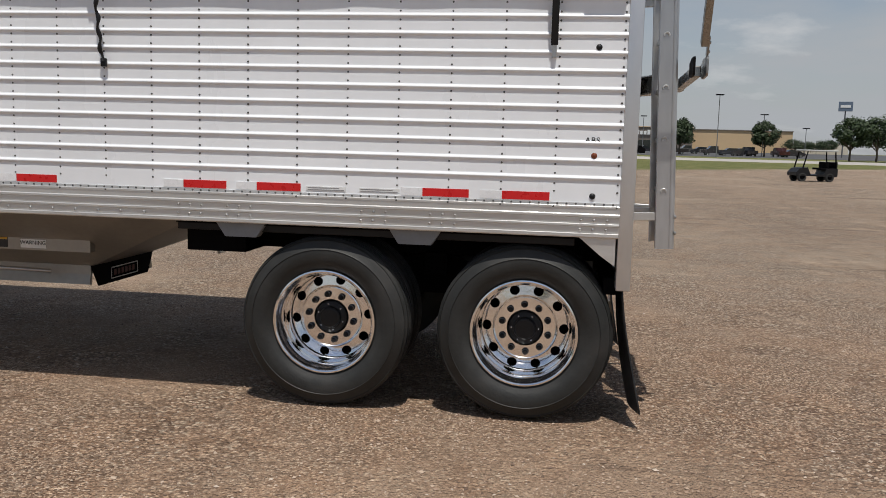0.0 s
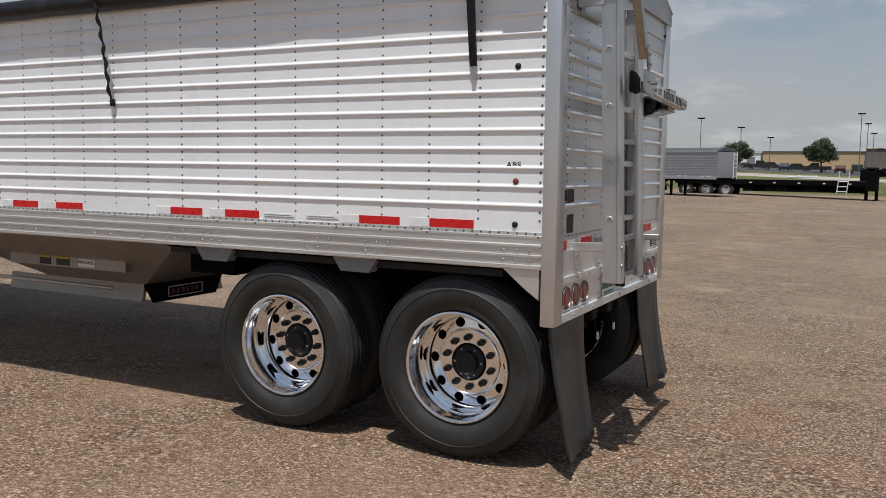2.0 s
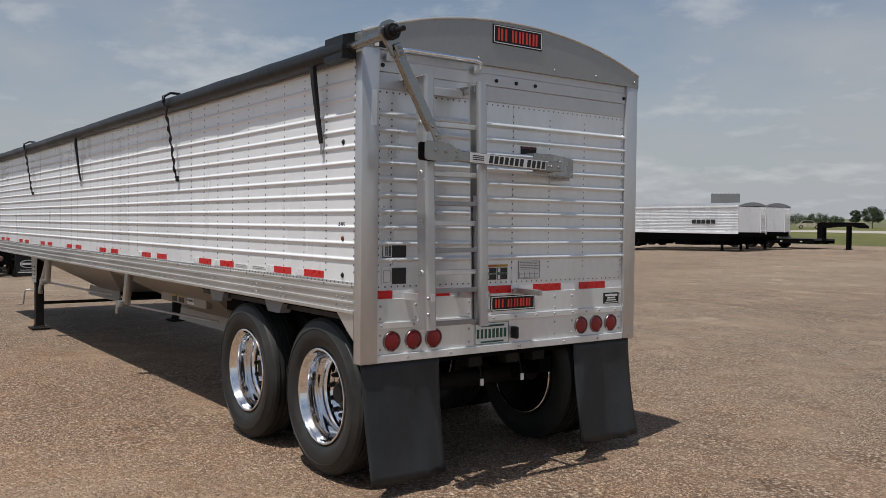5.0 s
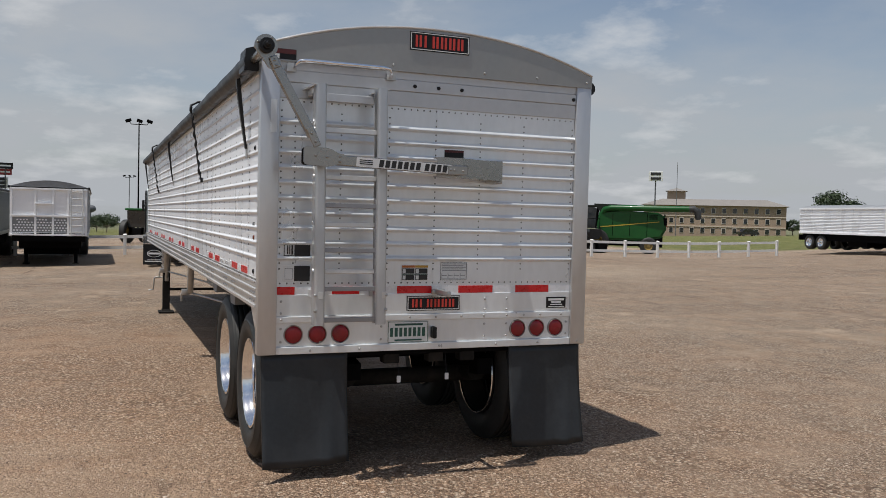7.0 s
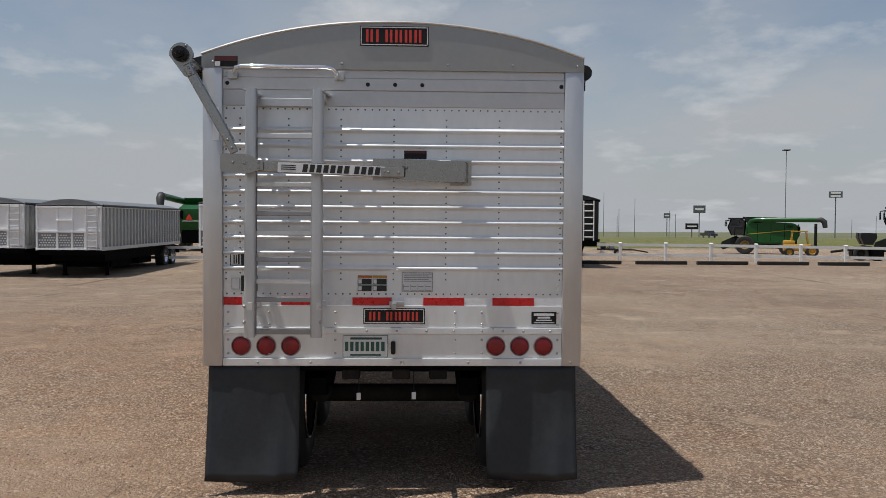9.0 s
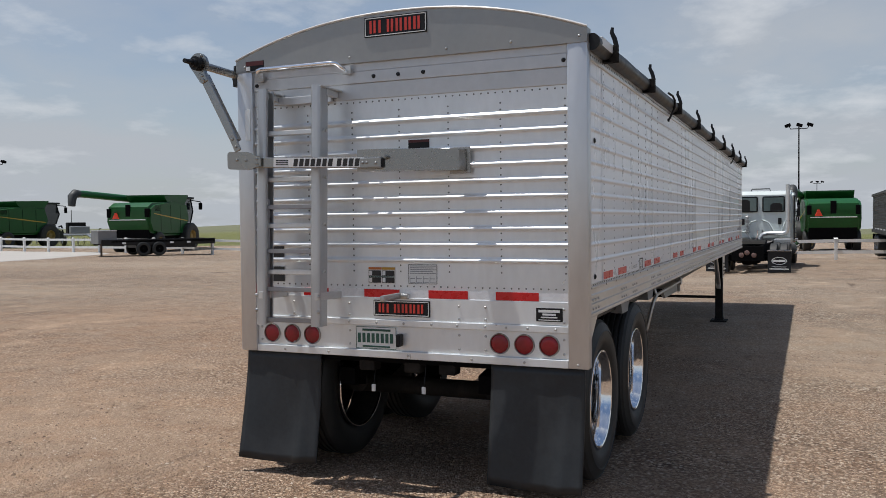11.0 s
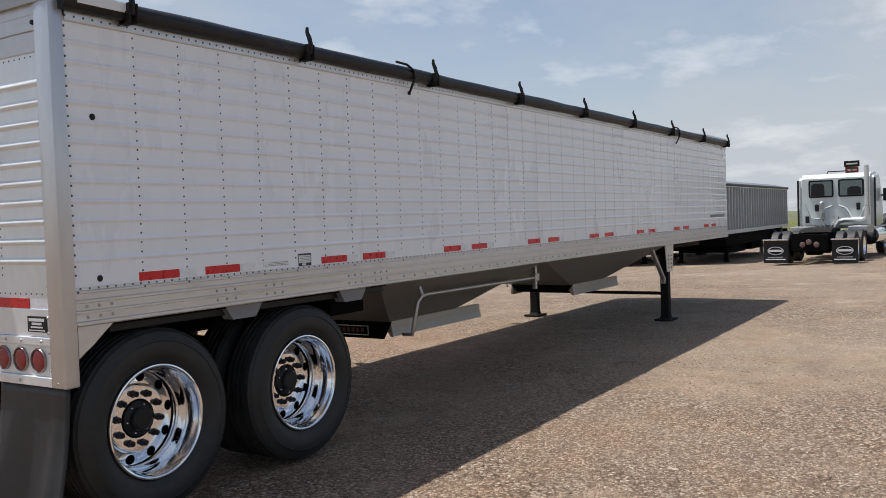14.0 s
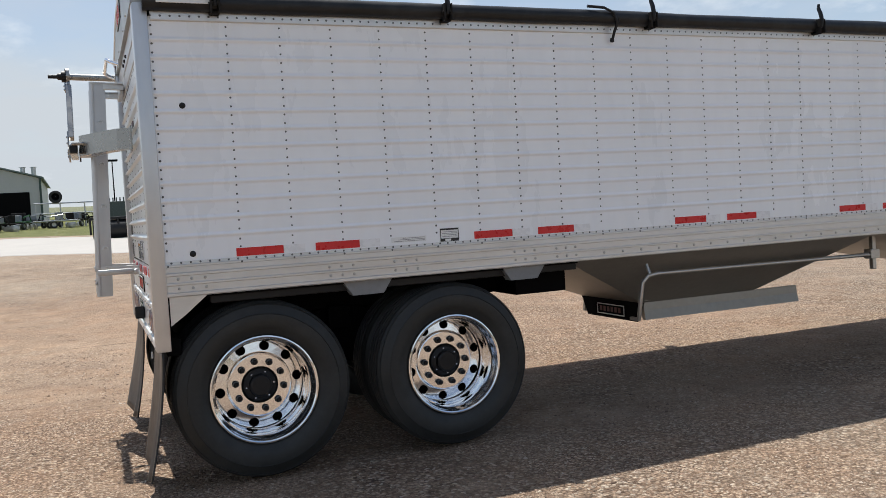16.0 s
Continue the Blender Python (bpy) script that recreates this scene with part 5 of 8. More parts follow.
# ---- hoppers ----
def hopper(x_rear, x_front, g_rear, g_front, badge):
    top, low, yi0, yi1 = 1.150, 0.685, 0.84, 1.70
    bm = B()
    t = [(x_rear, 0.03, top), (x_rear, WID - 0.03, top), (x_front, WID - 0.03, top), (x_front, 0.03, top)]
    b = [(g_rear, yi0, low), (g_rear, yi1, low), (g_front, yi1, low), (g_front, yi0, low)]
    tv, bv = [bm.verts.new(p) for p in t], [bm.verts.new(p) for p in b]
    for k in range(4):
        bm.faces.new((tv[k], tv[(k + 1) % 4], bv[(k + 1) % 4], bv[k]))
    bm.faces.new(bv)
    bm.faces.new(tv[::-1])
    h = part("hopper", bm, HOPPER, trailer, "sloping aluminium discharge hopper")
    for y, s in ((yi0, -1), (yi1, 1)):
        bm = B()
        prism(bm, [(y - 0.012, low + 0.015), (y + s * 0.030, low + 0.015), (y + s * 0.036, low - 0.05), (y + s * 0.055, low - 0.125), (y + s * 0.02, low - 0.13), (y - 0.012, low - 0.08)], "x", g_front - 0.50, g_rear + 0.02)
        part("gate_rail", bm, HOPPER, h, "dull grey gate rail")
    bm = B()
    box(bm, g_front - 0.05, g_rear - 0.02, yi0 + 0.02, yi1 - 0.02, low - 0.06, low - 0.03)
    part("slide_gate", bm, STEEL, h, "flat sliding gate")
    bm = B()
    prism(bm, [(yi0 - 0.035, low + 0.015), (yi1 + 0.04, low + 0.015), (yi1 - 0.05, low - (0.15 if badge else 0.09)), (yi0 + 0.06, low - (0.15 if badge else 0.09))], "x", g_rear + 0.02, g_rear + 0.035)
    ap = part("gate_apron", bm, CHASSIS, h, "black apron with a framed badge")
    if badge:
        f = g_rear + 0.0375
        bars(ap, f, [(1.063, 1.475, 0.647, 0.655), (1.063, 1.475, 0.563, 0.571), (1.063, 1.071, 0.563, 0.655), (1.467, 1.475, 0.563, 0.655)], LABEL, "outline")
        bars(ap, f, [(1.105 + 0.056 * k, 1.140 + 0.056 * k, 0.588, 0.632) for k in range(6)], material("dark_badge_red", (0.10, 0.02, 0.018), 0.6), "red_stroke")
    bm = B()
    box(bm, g_rear - 0.01, g_rear + 0.03, yi0 - 0.06, yi1 + 0.06, low + 0.03, low + 0.055, 0.003)
    part("gate_lip", bm, HOPPER, h)
    return h


h1 = hopper(-2.72, -5.62, -3.875, -5.0, True)
h2 = hopper(-5.70, -9.78, -8.03, -9.14, False)
# channel with labels on the driver's side of the rear hopper
wb = B()
box(wb, -4.95, -3.61, 0.395, 0.46, 0.855, 0.962, 0.004)
ch = part("side_channel", wb, HOPPER, trailer, "aluminium channel with warning labels")
bm = B()
box(bm, -4.13, -3.94, 0.391, 0.396, 0.872, 0.932)
wl = part("label_strip", bm, LABEL, ch, "white warning label")
text_mesh("lettering", "WARNING", 0.040, PRINT, ch, Matrix.Translation((-4.035, 0.389, 0.908)) @ pose(0, 0, 0, 90, 0, 0), "black letters reading WARNING")
for a, b in ((-4.38, -4.23), (-4.58, -4.45)):
    bm = B()
    box(bm, a, b, 0.391, 0.396, 0.87, 0.94)
    part("label_strip", bm, PRINT, ch, "dark label with a yellow heading")
    bm = B()
    box(bm, a, b, 0.3895, 0.392, 0.924, 0.94)
    part("label_heading", bm, YELLOW, ch)
# gate crank rods
for y0 in (2.36,):
    bm = B()
    tube(bm, [(-5.90, 2.25, 0.965), (-5.2, 2.28, 0.975), (-3.56, 2.34, 0.995), (-3.47, 2.345, 0.985), (-3.43, 2.33, 0.94), (-3.43, 2.26, 0.655)], 0.017, 10)
    part("crank_rod", bm, STEEL, trailer, "bent bright gate crank rod", 60)
    bm = B()
    tube(bm, [(-3.46, 2.30, 1.15), (-3.48, 2.35, 1.00)], 0.014, 8)
    part("rod_hanger", bm, STEEL, trailer)
    bm = B()
    box(bm, -5.90, -5.80, 2.20, 2.28, 0.93, 1.01, 0.006)
    box(bm, -5.88, -5.84, 2.22, 2.26, 0.84, 1.15, 0.004)
    part("rod_hanger", bm, STEEL, trailer)
    bm = B()
    box(bm, -3.445, -3.415, 2.16, 2.27, 0.645, 0.67, 0.006)
    part("rod_end", bm, STEEL, trailer)
for bx in (-5.02, -8.95):
    bm = B()
    box(bm, bx - 0.045, bx + 0.045, 0.03, 0.10, 0.78, 1.15, 0.006, Matrix.Translation((bx, 0.05, 1.15)) @ pose(0, 0, 0, 0, 17, 0) @ Matrix.Translation((-bx, -0.05, -1.15)))
    tube(bm, [(bx - 0.10, 0.0, 0.80), (bx - 0.12, -0.03, 0.78), (bx - 0.13, -0.03, 0.70)], 0.016, 8)
    box(bm, bx - 0.17, bx - 0.06, -0.03, 0.06, 0.77, 0.84, 0.006)
    part("crank_bracket", bm, STEEL, trailer, "bright gate crank bracket", 40)
    bm = B()
    tube(bm, [(bx - 0.12, 0.06, 0.80), (bx + 0.9, 0.72, 0.66)], 0.014, 8)
    part("crank_rod", bm, STEEL, trailer, "", 60)

# ---- landing gear ----
for y in (0.15, WID - 0.15):
    s = -1 if y < 1 else 1
    bm = B()
    box(bm, -10.11, -9.99, y - 0.06, y + 0.06, 0.06, 1.14, 0.006)
    leg = part("landing_leg", bm, GRIME, trailer, "dark square landing leg")
    bm = B()
    box(bm, -10.21, -9.89, y - 0.13, y + 0.13, 0.005, 0.03, 0.004)
    prism(bm, [(-10.13, 0.03), (-9.97, 0.03), (-10.0, 0.075), (-10.10, 0.075)], "y", y - 0.07, y + 0.07)
    part("foot", bm, GRIME, leg)
    bm = B()
    prism(bm, [(-10.26, 1.15), (-9.86, 1.15), (-9.94, 0.74), (-10.18, 0.74)], "y", y + s * 0.062, y + s * 0.074) if True else None
    part("mount_plate", bm, ALU, leg, "aluminium mounting plate")
    studs("bolts", [(-10.12 + dx, y + s * 0.075, z) for dx in (0, 0.12) for z in (0.80, 0.86, 0.92, 0.98)], (0, s, 0), 0.013, BLACK, leg, 0.6)
    bm = B()
    tube(bm, [(-9.42, y, 1.13), (-10.0, y, 0.60)], 0.035, 10)
    box(bm, -10.02, -9.93, y - 0.03, y + 0.03, 0.56, 0.66, 0.005)
    part("brace", bm, STEEL, leg, "", 60)
bm = B()
tube(bm, [(-10.05, 0.15, 0.41), (-10.05, WID - 0.15, 0.41)], 0.025, 10)
part("cross_shaft", bm, GRIME, trailer, "", 60)
bm = B()
tube(bm, [(-10.08, 0.09, 0.62), (-10.08, -0.03, 0.62), (-10.09, -0.05, 0.60), (-10.16, -0.06, 0.40), (-10.16, -0.14, 0.39)], 0.013, 8)
part("leg_crank", bm, STEEL, trailer, "", 60)
bm = B()
box(bm, -LEN, -10.3, 0.5, WID - 0.5, 1.02, 1.148, 0.01)
tube(bm, [(-12.2, MID, 1.02), (-12.2, MID, 0.96)], 0.045, 12)
part("upper_coupler", bm, GRIME, trailer, "dark coupler plate")

# ---- the yard round the trailer ----
# Ribs are greyer than the panels: their shadow lines are put into the colour.
RIBGREY = material("shadow_grey_rib", (0.40, 0.41, 0.41), 0.5, 0.1, 0.12, 2)
GREYBOX = material("grey_ribbed_steel", (0.24, 0.25, 0.26), 0.5, 0.2, 0.1, 2)
BLUEBOARD = material("blue_sign_board", (0.05, 0.08, 0.2), 0.5)
REDBOARD = material("red_sign_board", (0.30, 0.03, 0.03), 0.5)
# Lighter grey for far masts: distance haze put into the colour.
FARPOLE = material("haze_grey_mast", (0.16, 0.165, 0.17), 0.6)
GREYBOARD = material("grey_sign_board", (0.10, 0.105, 0.115), 0.6)


def at(x, y, rz=0.0):
    return pose(x, y, ground_z(x, y), 0, 0, rz)


def polar(ex, ey, az, d):
    return ex + d * math.cos(radians(az)), ey + d * math.sin(radians(az))


def road_wheel(parent, x, y, r, w, mat=CHROME, name="wheel", z=None, rim=1.0):
    """Tyre with a dished rim, axle along y; outer face away from the middle."""
    s = -1 if y < 0 else 1
    zc = r if z is None else z
    bm = B()
    q = rim
    lathe(bm, [(r * 0.58 * q, s * w * 0.42), (r * 0.72, s * w * 0.5), (r * 0.92, s * w * 0.46), (r, s * w * 0.36), (r, -s * w * 0.36), (r * 0.92, -s * w * 0.46), (r * 0.58, -s * w * 0.42)], 28)
    wh = part(name, bm, RUBBER, parent, "", 35, m=Matrix.Translation((x, y, zc)))
    bm = B()
    lathe(bm, [(r * 0.60 * q, s * w * 0.40), (r * 0.57 * q, s * w * 0.44), (r * 0.52 * q, s * w * 0.36), (r * 0.46 * q, s * w * 0.14), (r * 0.26 * q, s * w * 0.12), (r * 0.22 * q, s * w * 0.30), (r * 0.02, s * w * 0.32)], 24)
    part("rim", bm, mat, wh, "", 35)
    return wh


NOSEWHITE = material("white_enamel", (0.84, 0.85, 0.86), 0.3, 0, 0.05, 1.5, coat=0.2)


PALETARP = material("pale_grey_tarp", (0.26, 0.27, 0.28), 0.5, 0, 0.2, 2, 0.3, 8)
DULLTARP = material("dull_grey_tarp", (0.085, 0.09, 0.095), 0.5, 0, 0.25, 2, 0.6, 1.5)


def grain_wagon(label, m, length=11.0, white=OFFWHITE, front=True, vertical=True, axles=(2.0, 3.2), dark=False, group="grain trailers across the yard", leg=-1.68):
    """Parked grain trailer whose nose stands at local x = 0 and whose body runs back along -x."""
    t = thing("grain_trailer", label, "trailer", m, group)
    W, z0, z1 = 1.27, 1.20, 2.80
    if vertical:
        bm = B()
        box(bm, -length, 0, -W + 0.05, W - 0.05, z0, z1)
        part("box_body", bm, white, t)
        n = int(length / 0.42)
        bm = B()
        box(bm, -0.030, 0.030, -W - 0.015, -W + 0.06, z0, z1)
        rib = part("side_rib", bm, RIBGREY, t, "upright rib greyed to stand for its shadow line", m=Matrix.Translation((-0.06, 0, 0)))
        for k in range(1, n + 1):
            same("side_rib", rib, t, Matrix.Translation((-0.06 - k * (length - 0.12) / n, 0, 0)))
        for k in range(n + 1):
            same("side_rib", rib, t, Matrix.Translation((-0.06 - k * (length - 0.12) / n, 2 * W - 0.04, 0)))
    else:
        prof = skin_profile(z0, z1, [z0 + 0.2 + 0.1 * k for k in range(14)], 0.03)
        for s in (-1, 1):
            bm = B()
            sheet(bm, prof, -length, 0.0, lambda a, d, z: (a, s * (W - 0.03 + d), z))
            part("side_panel", bm, white, t)
        for xx, s in ((-length, -1), (0, 1)):
            bm = B()
            box(bm, xx - 0.02, xx + 0.02, -W + 0.05, W - 0.05, z0, z1)
            part("end_wall", bm, white, t)
        for s in (-1, 1):
            for k in range(2 * int(length / 1.6)):
                x0 = -0.4 - 1.6 * (k // 2) - 0.45 * (k % 2)
                bm = B()
                box(bm, x0 - 0.26, x0, s * W - 0.012, s * W + 0.012, z0 + 0.05, z0 + 0.10)
                part("tape", bm, WTAPE, t)
    for s in (-1, 1):
        bm = B()
        box(bm, -length, 0, s * W - 0.04, s * W + 0.04, z1 - 0.05, z1 + 0.06, 0.01)
        part("top_rail", bm, white, t)
        bm = B()
        box(bm, -length, 0, s * W - 0.03, s * W + 0.03, z0 - 0.12, z0 + 0.02, 0.01)
        part("bottom_rail", bm, white, t)
    bm = B()
    ar = [(-W - 0.03 + (2 * W + 0.06) * k / 16, z1 + 0.04 + 0.24 * (1 - (2 * k / 16 - 1) ** 2)) for k in range(17)]
    prism(bm, ar, "x", -length - 0.03, 0.03)
    part("tarp", bm, TARP if dark and length < 14 else DULLTARP if dark else PALETARP if not vertical else material("grey_vinyl_tarp", (0.16, 0.17, 0.18), 0.5, 0, 0.2, 2, 0.3, 8), t, "stretched tarp over the arched top", 40)
    if vertical:
        for s in (-1, 1):
            bm = B()
            tube(bm, [(-length, s * (W + 0.03), z1 + 0.03), (0.0, s * (W + 0.03), z1 + 0.03)], 0.05, 10)
            part("tarp_roll", bm, TARP, t, "dark rolled tarp edge", 60)
    if front and vertical:
        for y in (-1.22, -0.45, 0.12, 0.62, 1.22):
            bm = B()
            box(bm, -0.02, 0.07, y - 0.035, y + 0.035, z0 - 0.1, z1, 0.006)
            part("front_post", bm, NOSEWHITE, t)
        for z in (z0 - 0.06, z0 + 0.62, z1 - 0.03):
            bm = B()
            box(bm, -0.02, 0.09, -1.25, 1.25, z - 0.03, z + 0.03, 0.006)
            part("front_rail", bm, NOSEWHITE, t)
        bm = B()
        box(bm, -0.03, 0.006, -1.22, 1.22, z0, z1)
        part("front_wall", bm, NOSEWHITE, t, "white front wall")
        bm = B()
        box(bm, 0.0, 0.012, -1.20, 0.60, z0 + 0.02, z0 + 0.56)
        tp = part("tread_plate", bm, GREYBOX, t, "grey perforated step plate")
        bm = B()
        for j in range(5):
            for k in range(17):
                if (j, k % 6) in ((4, 0), (3, 0), (4, 5)):
                    continue
                box(bm, 0.008, 0.016, -1.16 + 0.102 * k + 0.05 * (j % 2), -1.10 + 0.102 * k + 0.05 * (j % 2), z0 + 0.07 + 0.095 * j, z0 + 0.115 + 0.095 * j)
        part("perforations", bm, NOSEWHITE, tp, "pale grid of step holes", kind="stuff")
        bm = B()
        box(bm, 0.0, 0.10, -0.48, 0.14, z0 + 1.02, z0 + 1.08, 0.01)
        box(bm, 0.0, 0.06, -0.48, -0.43, z0 + 1.02, z1, 0.01)
        part("inspection_step", bm, NOSEWHITE, t, "white step below the nose window")
        bm = B()
        for k in range(7):
            tube(bm, [(0.13, 0.72, z0 + 0.05 + 0.24 * k), (0.13, 1.10, z0 + 0.05 + 0.24 * k)], 0.02, 6)
        for y in (0.72, 1.10):
            tube(bm, [(0.13, y, z0 - 0.1), (0.13, y, z1)], 0.022, 6)
        part("ladder", bm, white, t)
    elif front:
        bm = B()
        for k in range(6):
            tube(bm, [(0.10, 0.60, z0 + 0.1 + 0.27 * k), (0.10, 1.02, z0 + 0.1 + 0.27 * k)], 0.025, 6)
        for y in (0.60, 1.02):
            tube(bm, [(0.10, y, z0 - 0.05), (0.10, y, z1)], 0.028, 6)
        part("ladder", bm, LABEL, t)
    # Near-black boxes fill in the shade and see-through gaps under the body.
    bm = B()
    box(bm, -length + 0.1, -0.9, -1.05, 1.05, 0.62 if vertical or not dark else 0.96, z0 - 0.02)
    box(bm, -0.95, -0.06, -1.2, 1.2, 0.90, z0 - 0.02)
    for c in (-length * 0.36, -length * 0.62):
        box(bm, c - 0.9, c + 0.9, -0.8, 0.8, 0.30, 0.66)
    if vertical or not dark:
        box(bm, -2.6, -1.9, -0.95, 0.95, 0.35, 0.70)
    part("frame", bm, CHASSIS, t, "near-black underbody filled in for the shade below")
    for c in (-length * 0.36, -length * 0.62):
        bm = B()
        a, b2 = 1.3, 0.5
        tv = [bm.verts.new((c + sx * a, sy * 1.1, z0)) for sx, sy in ((-1, -1), (1, -1), (1, 1), (-1, 1))]
        bv = [bm.verts.new((c + sx * b2, sy * 0.45, 0.55)) for sx, sy in ((-1, -1), (1, -1), (1, 1), (-1, 1))]
        for k in range(4):
            bm.faces.new((tv[k], tv[(k + 1) % 4], bv[(k + 1) % 4], bv[k]))
        bm.faces.new(bv)
        bm.faces.new(tv)
        part("hopper", bm, CHASSIS if vertical or dark else ALU, t)
    for a in axles:
        for s in (-1, 1):
            road_wheel(t, -length + a - 1.0, s * 1.0, 0.50, 0.46)
    for s in (-1, 1):
        bm = B()
        box(bm, leg - 0.07, leg + 0.06, s * 0.85 - 0.06, s * 0.85 + 0.06, 0.03, 1.0)
        box(bm, leg - 0.14, leg + 0.13, s * 0.85 - 0.12, s * 0.85 + 0.12, 0.0, 0.04)
        tube(bm, [(leg, s * 0.85, 0.5), (leg - 0.72 if leg < -2 else leg + 0.68, s * 0.85, 0.98)], 0.03, 6)
        part("landing_leg", bm, CHASSIS, t)
    bm = B()
    box(bm, -length - 0.06, -length + 0.02, -1.25, 1.25, 0.62, 1.0)
    part("rear_bumper", bm, CHASSIS, t)
    return t


grain_wagon("pale ribbed steel grain trailer nose-on with a tarp arm", at(-28.0, -5.70))
grain_wagon("pale ribbed steel grain trailer parked with grey tarp", at(-28.0, -2.55))
grain_wagon("pale ribbed steel grain trailer beside another like it", at(-28.0, -11.95))
grain_wagon("pale ribbed steel grain trailer beside another like it", at(-28.0, -14.9))
grain_wagon("black grain trailer with a white nose ladder", at(-29.6, 7.82), white=BLACK, vertical=False, dark=True)
for (x, y, lab) in ((-25.3, 42.0, "white ribbed hopper trailer with grey tarp"), (-25.8, 45.3, "white ribbed hopper trailer with grey tarp behind another")):
    wt = grain_wagon(lab, at(x, y, -8) @ Matrix.Scale(0.94, 4), 14.0, WHITE, True, False, group="white trailers by the road")
    for k in range(5 if y < 44 else 0):
        bm = B()
        box(bm, -3.9 + 0.42 * k, -3.58 + 0.42 * k, -1.31, -1.275, 1.72, 1.98)
        part("sign_bar", bm, PRINT, wt, "dark bars standing for a maker's name")
grain_wagon("grey corrugated aluminium grain trailer with dull grey tarp", at(-6.53, 47.2, -20) @ Matrix.Scale(0.92, 4), 15.8, SILVERTRAILER, True, False, (1.7, 4.05, 5.6), True, "grain trailers by the road", -3.4)


def flatbed(label, m, length, reach, top, legs, wide=1.22, gap=0.45, low=0.0, drop=0.36):
    """Black flat trailer; the neck points to +x, the deck's rear lies at local x = -length."""
    t = thing("flatbed_trailer", label, "trailer", m, "flatbed trailers by the road")
    bm = B()
    box(bm, -length, 0, -wide, wide, 0.80 - low, 0.92 - low, 0.01)
    part("deck", bm, DECK, t)
    for y in (-0.5, 0.5):
        bm = B()
        box(bm, -length, 0, y - 0.06, y + 0.06, 0.45 - low * 0.5, 0.80 - low)
        part("main_beam", bm, CHASSIS, t)
    for s in (-1, 1):
        bm = B()
        box(bm, -length, 0, s * wide - 0.04, s * wide + 0.04, 0.60 - low, 0.90 - low)
        part("side_rail", bm, CHASSIS, t)
    bm = B()
    box(bm, -length * 0.6, -0.4, -wide + 0.1, wide - 0.1, 0.42, 0.60)
    part("cross_frame", bm, CHASSIS, t)
    for y in (-gap, gap):
        bm = B()
        box(bm, -0.35, 0.0, y - 0.12, y + 0.12, 0.40, top - 0.1, 0.01)
        part("neck_post", bm, CHASSIS, t)
        bm = B()
        prism(bm, [(-0.35, top - 0.30), (-0.35, top - 0.06), (-0.1, top), (reach - 0.7, top), (reach - 0.3, top - 0.04), (reach, top - 0.22), (reach, top - drop), (reach - 0.35, top - drop), (reach - 0.9, top - drop + 0.12), (0.6, top - drop + 0.06), (0.2, top - drop)], "y", y - 0.09, y + 0.09)
        part("neck_beam", bm, CHASSIS, t)
    bm = B()
    box(bm, -0.2, reach - 0.2, -gap, gap, top - 0.10, top - 0.03)
    part("neck_plate", bm, CHASSIS, t)
    for lx, lw in legs:
        for s in (-1, 1):
            bm = B()
            box(bm, lx - lw, lx + lw, s * gap - lw, s * gap + lw, 0.02, top - 0.2)
            box(bm, lx - lw - 0.08, lx + lw + 0.08, s * gap - 0.13, s * gap + 0.13, 0.0, 0.04)
            part("jack_leg", bm, CHASSIS, t)
    for a in (0.7, 1.95, 3.17):
        for s in (-1, 1):
            road_wheel(t, -length + a, s * (wide - 0.16), 0.47, 0.30)
    for k in range(6):
        bm = B()
        box(bm, -0.9 - 1.4 * k, -0.75 - 1.4 * k, -wide - 0.05, -wide - 0.035, 0.70 - low, 0.76 - low)
        part("marker", bm, WTAPE, t)
    return t


DECK = material("flatbed_deck", (0.06, 0.058, 0.055), 0.85, 0, 0.2, 2)
fb = flatbed("long black step-deck trailer with a level gooseneck", at(0.63, 53.0, -2), 11.1, 3.8, 1.85, ((0.0, 0.07), (0.55, 0.07), (1.75, 0.03)), low=-0.23, drop=0.50)
bm = B()
box(bm, -0.15, 0.62, -1.15, 1.15, 0.55, 1.72, 0.02)
part("tool_box", bm, CHASSIS, fb, "black box under the neck")
for x0, x1 in ((-6.9, -6.3), (-5.6, -4.3), (-3.4, -2.6)):
    bm = B()
    box(bm, x0, x1, -1.18, -0.72, 0.42, 0.86, 0.02)
    part("side_box", bm, CHASSIS, fb, "black box hung under the deck")
for y in (-0.5, 0.5):
    bm = B()
    box(bm, 2.80, 2.92, y - 0.07, y + 0.07, 1.84, 3.95, 0.01)
    part("ramp_board", bm, CHASSIS, fb, "dark upright board on the neck")
for x, y, w, h in ((0.3, -0.6, 0.34, 0.13), (1.05, -0.35, 0.26, 0.09), (1.6, -0.6, 0.30, 0.12), (2.3, -0.45, 0.22, 0.16), (3.2, -0.3, 0.28, 0.07)):
    bm = B()
    box(bm, x - w, x + w, y - 0.2, y + 0.2, 1.84, 1.85 + h, 0.05)
    tube(bm, [(x - w, y - 0.24, 1.88), (x, y - 0.28, 1.66 - h), (x + w * 0.8, y - 0.24, 1.86)], 0.03, 6)
    part("strap_bundle", bm, BLACK, fb, "heap of dark straps on the neck")
bm = B()
box(bm, 1.2, 2.4, -0.7, 0.7, 0.0, 0.07, 0.02)
box(bm, 1.6, 1.9, -0.5, 0.5, 0.05, 0.16, 0.02)
part("ground_pad", bm, CHASSIS, fb, "boards on the ground under the neck's thin leg")
bm = B()
for k in range(3):
    tube(bm, [(-1.5 + 0.03 * k, -1.32, 0.50 + 0.30 * k), (-0.98 + 0.03 * k, -1.32, 0.50 + 0.30 * k)], 0.025, 6)
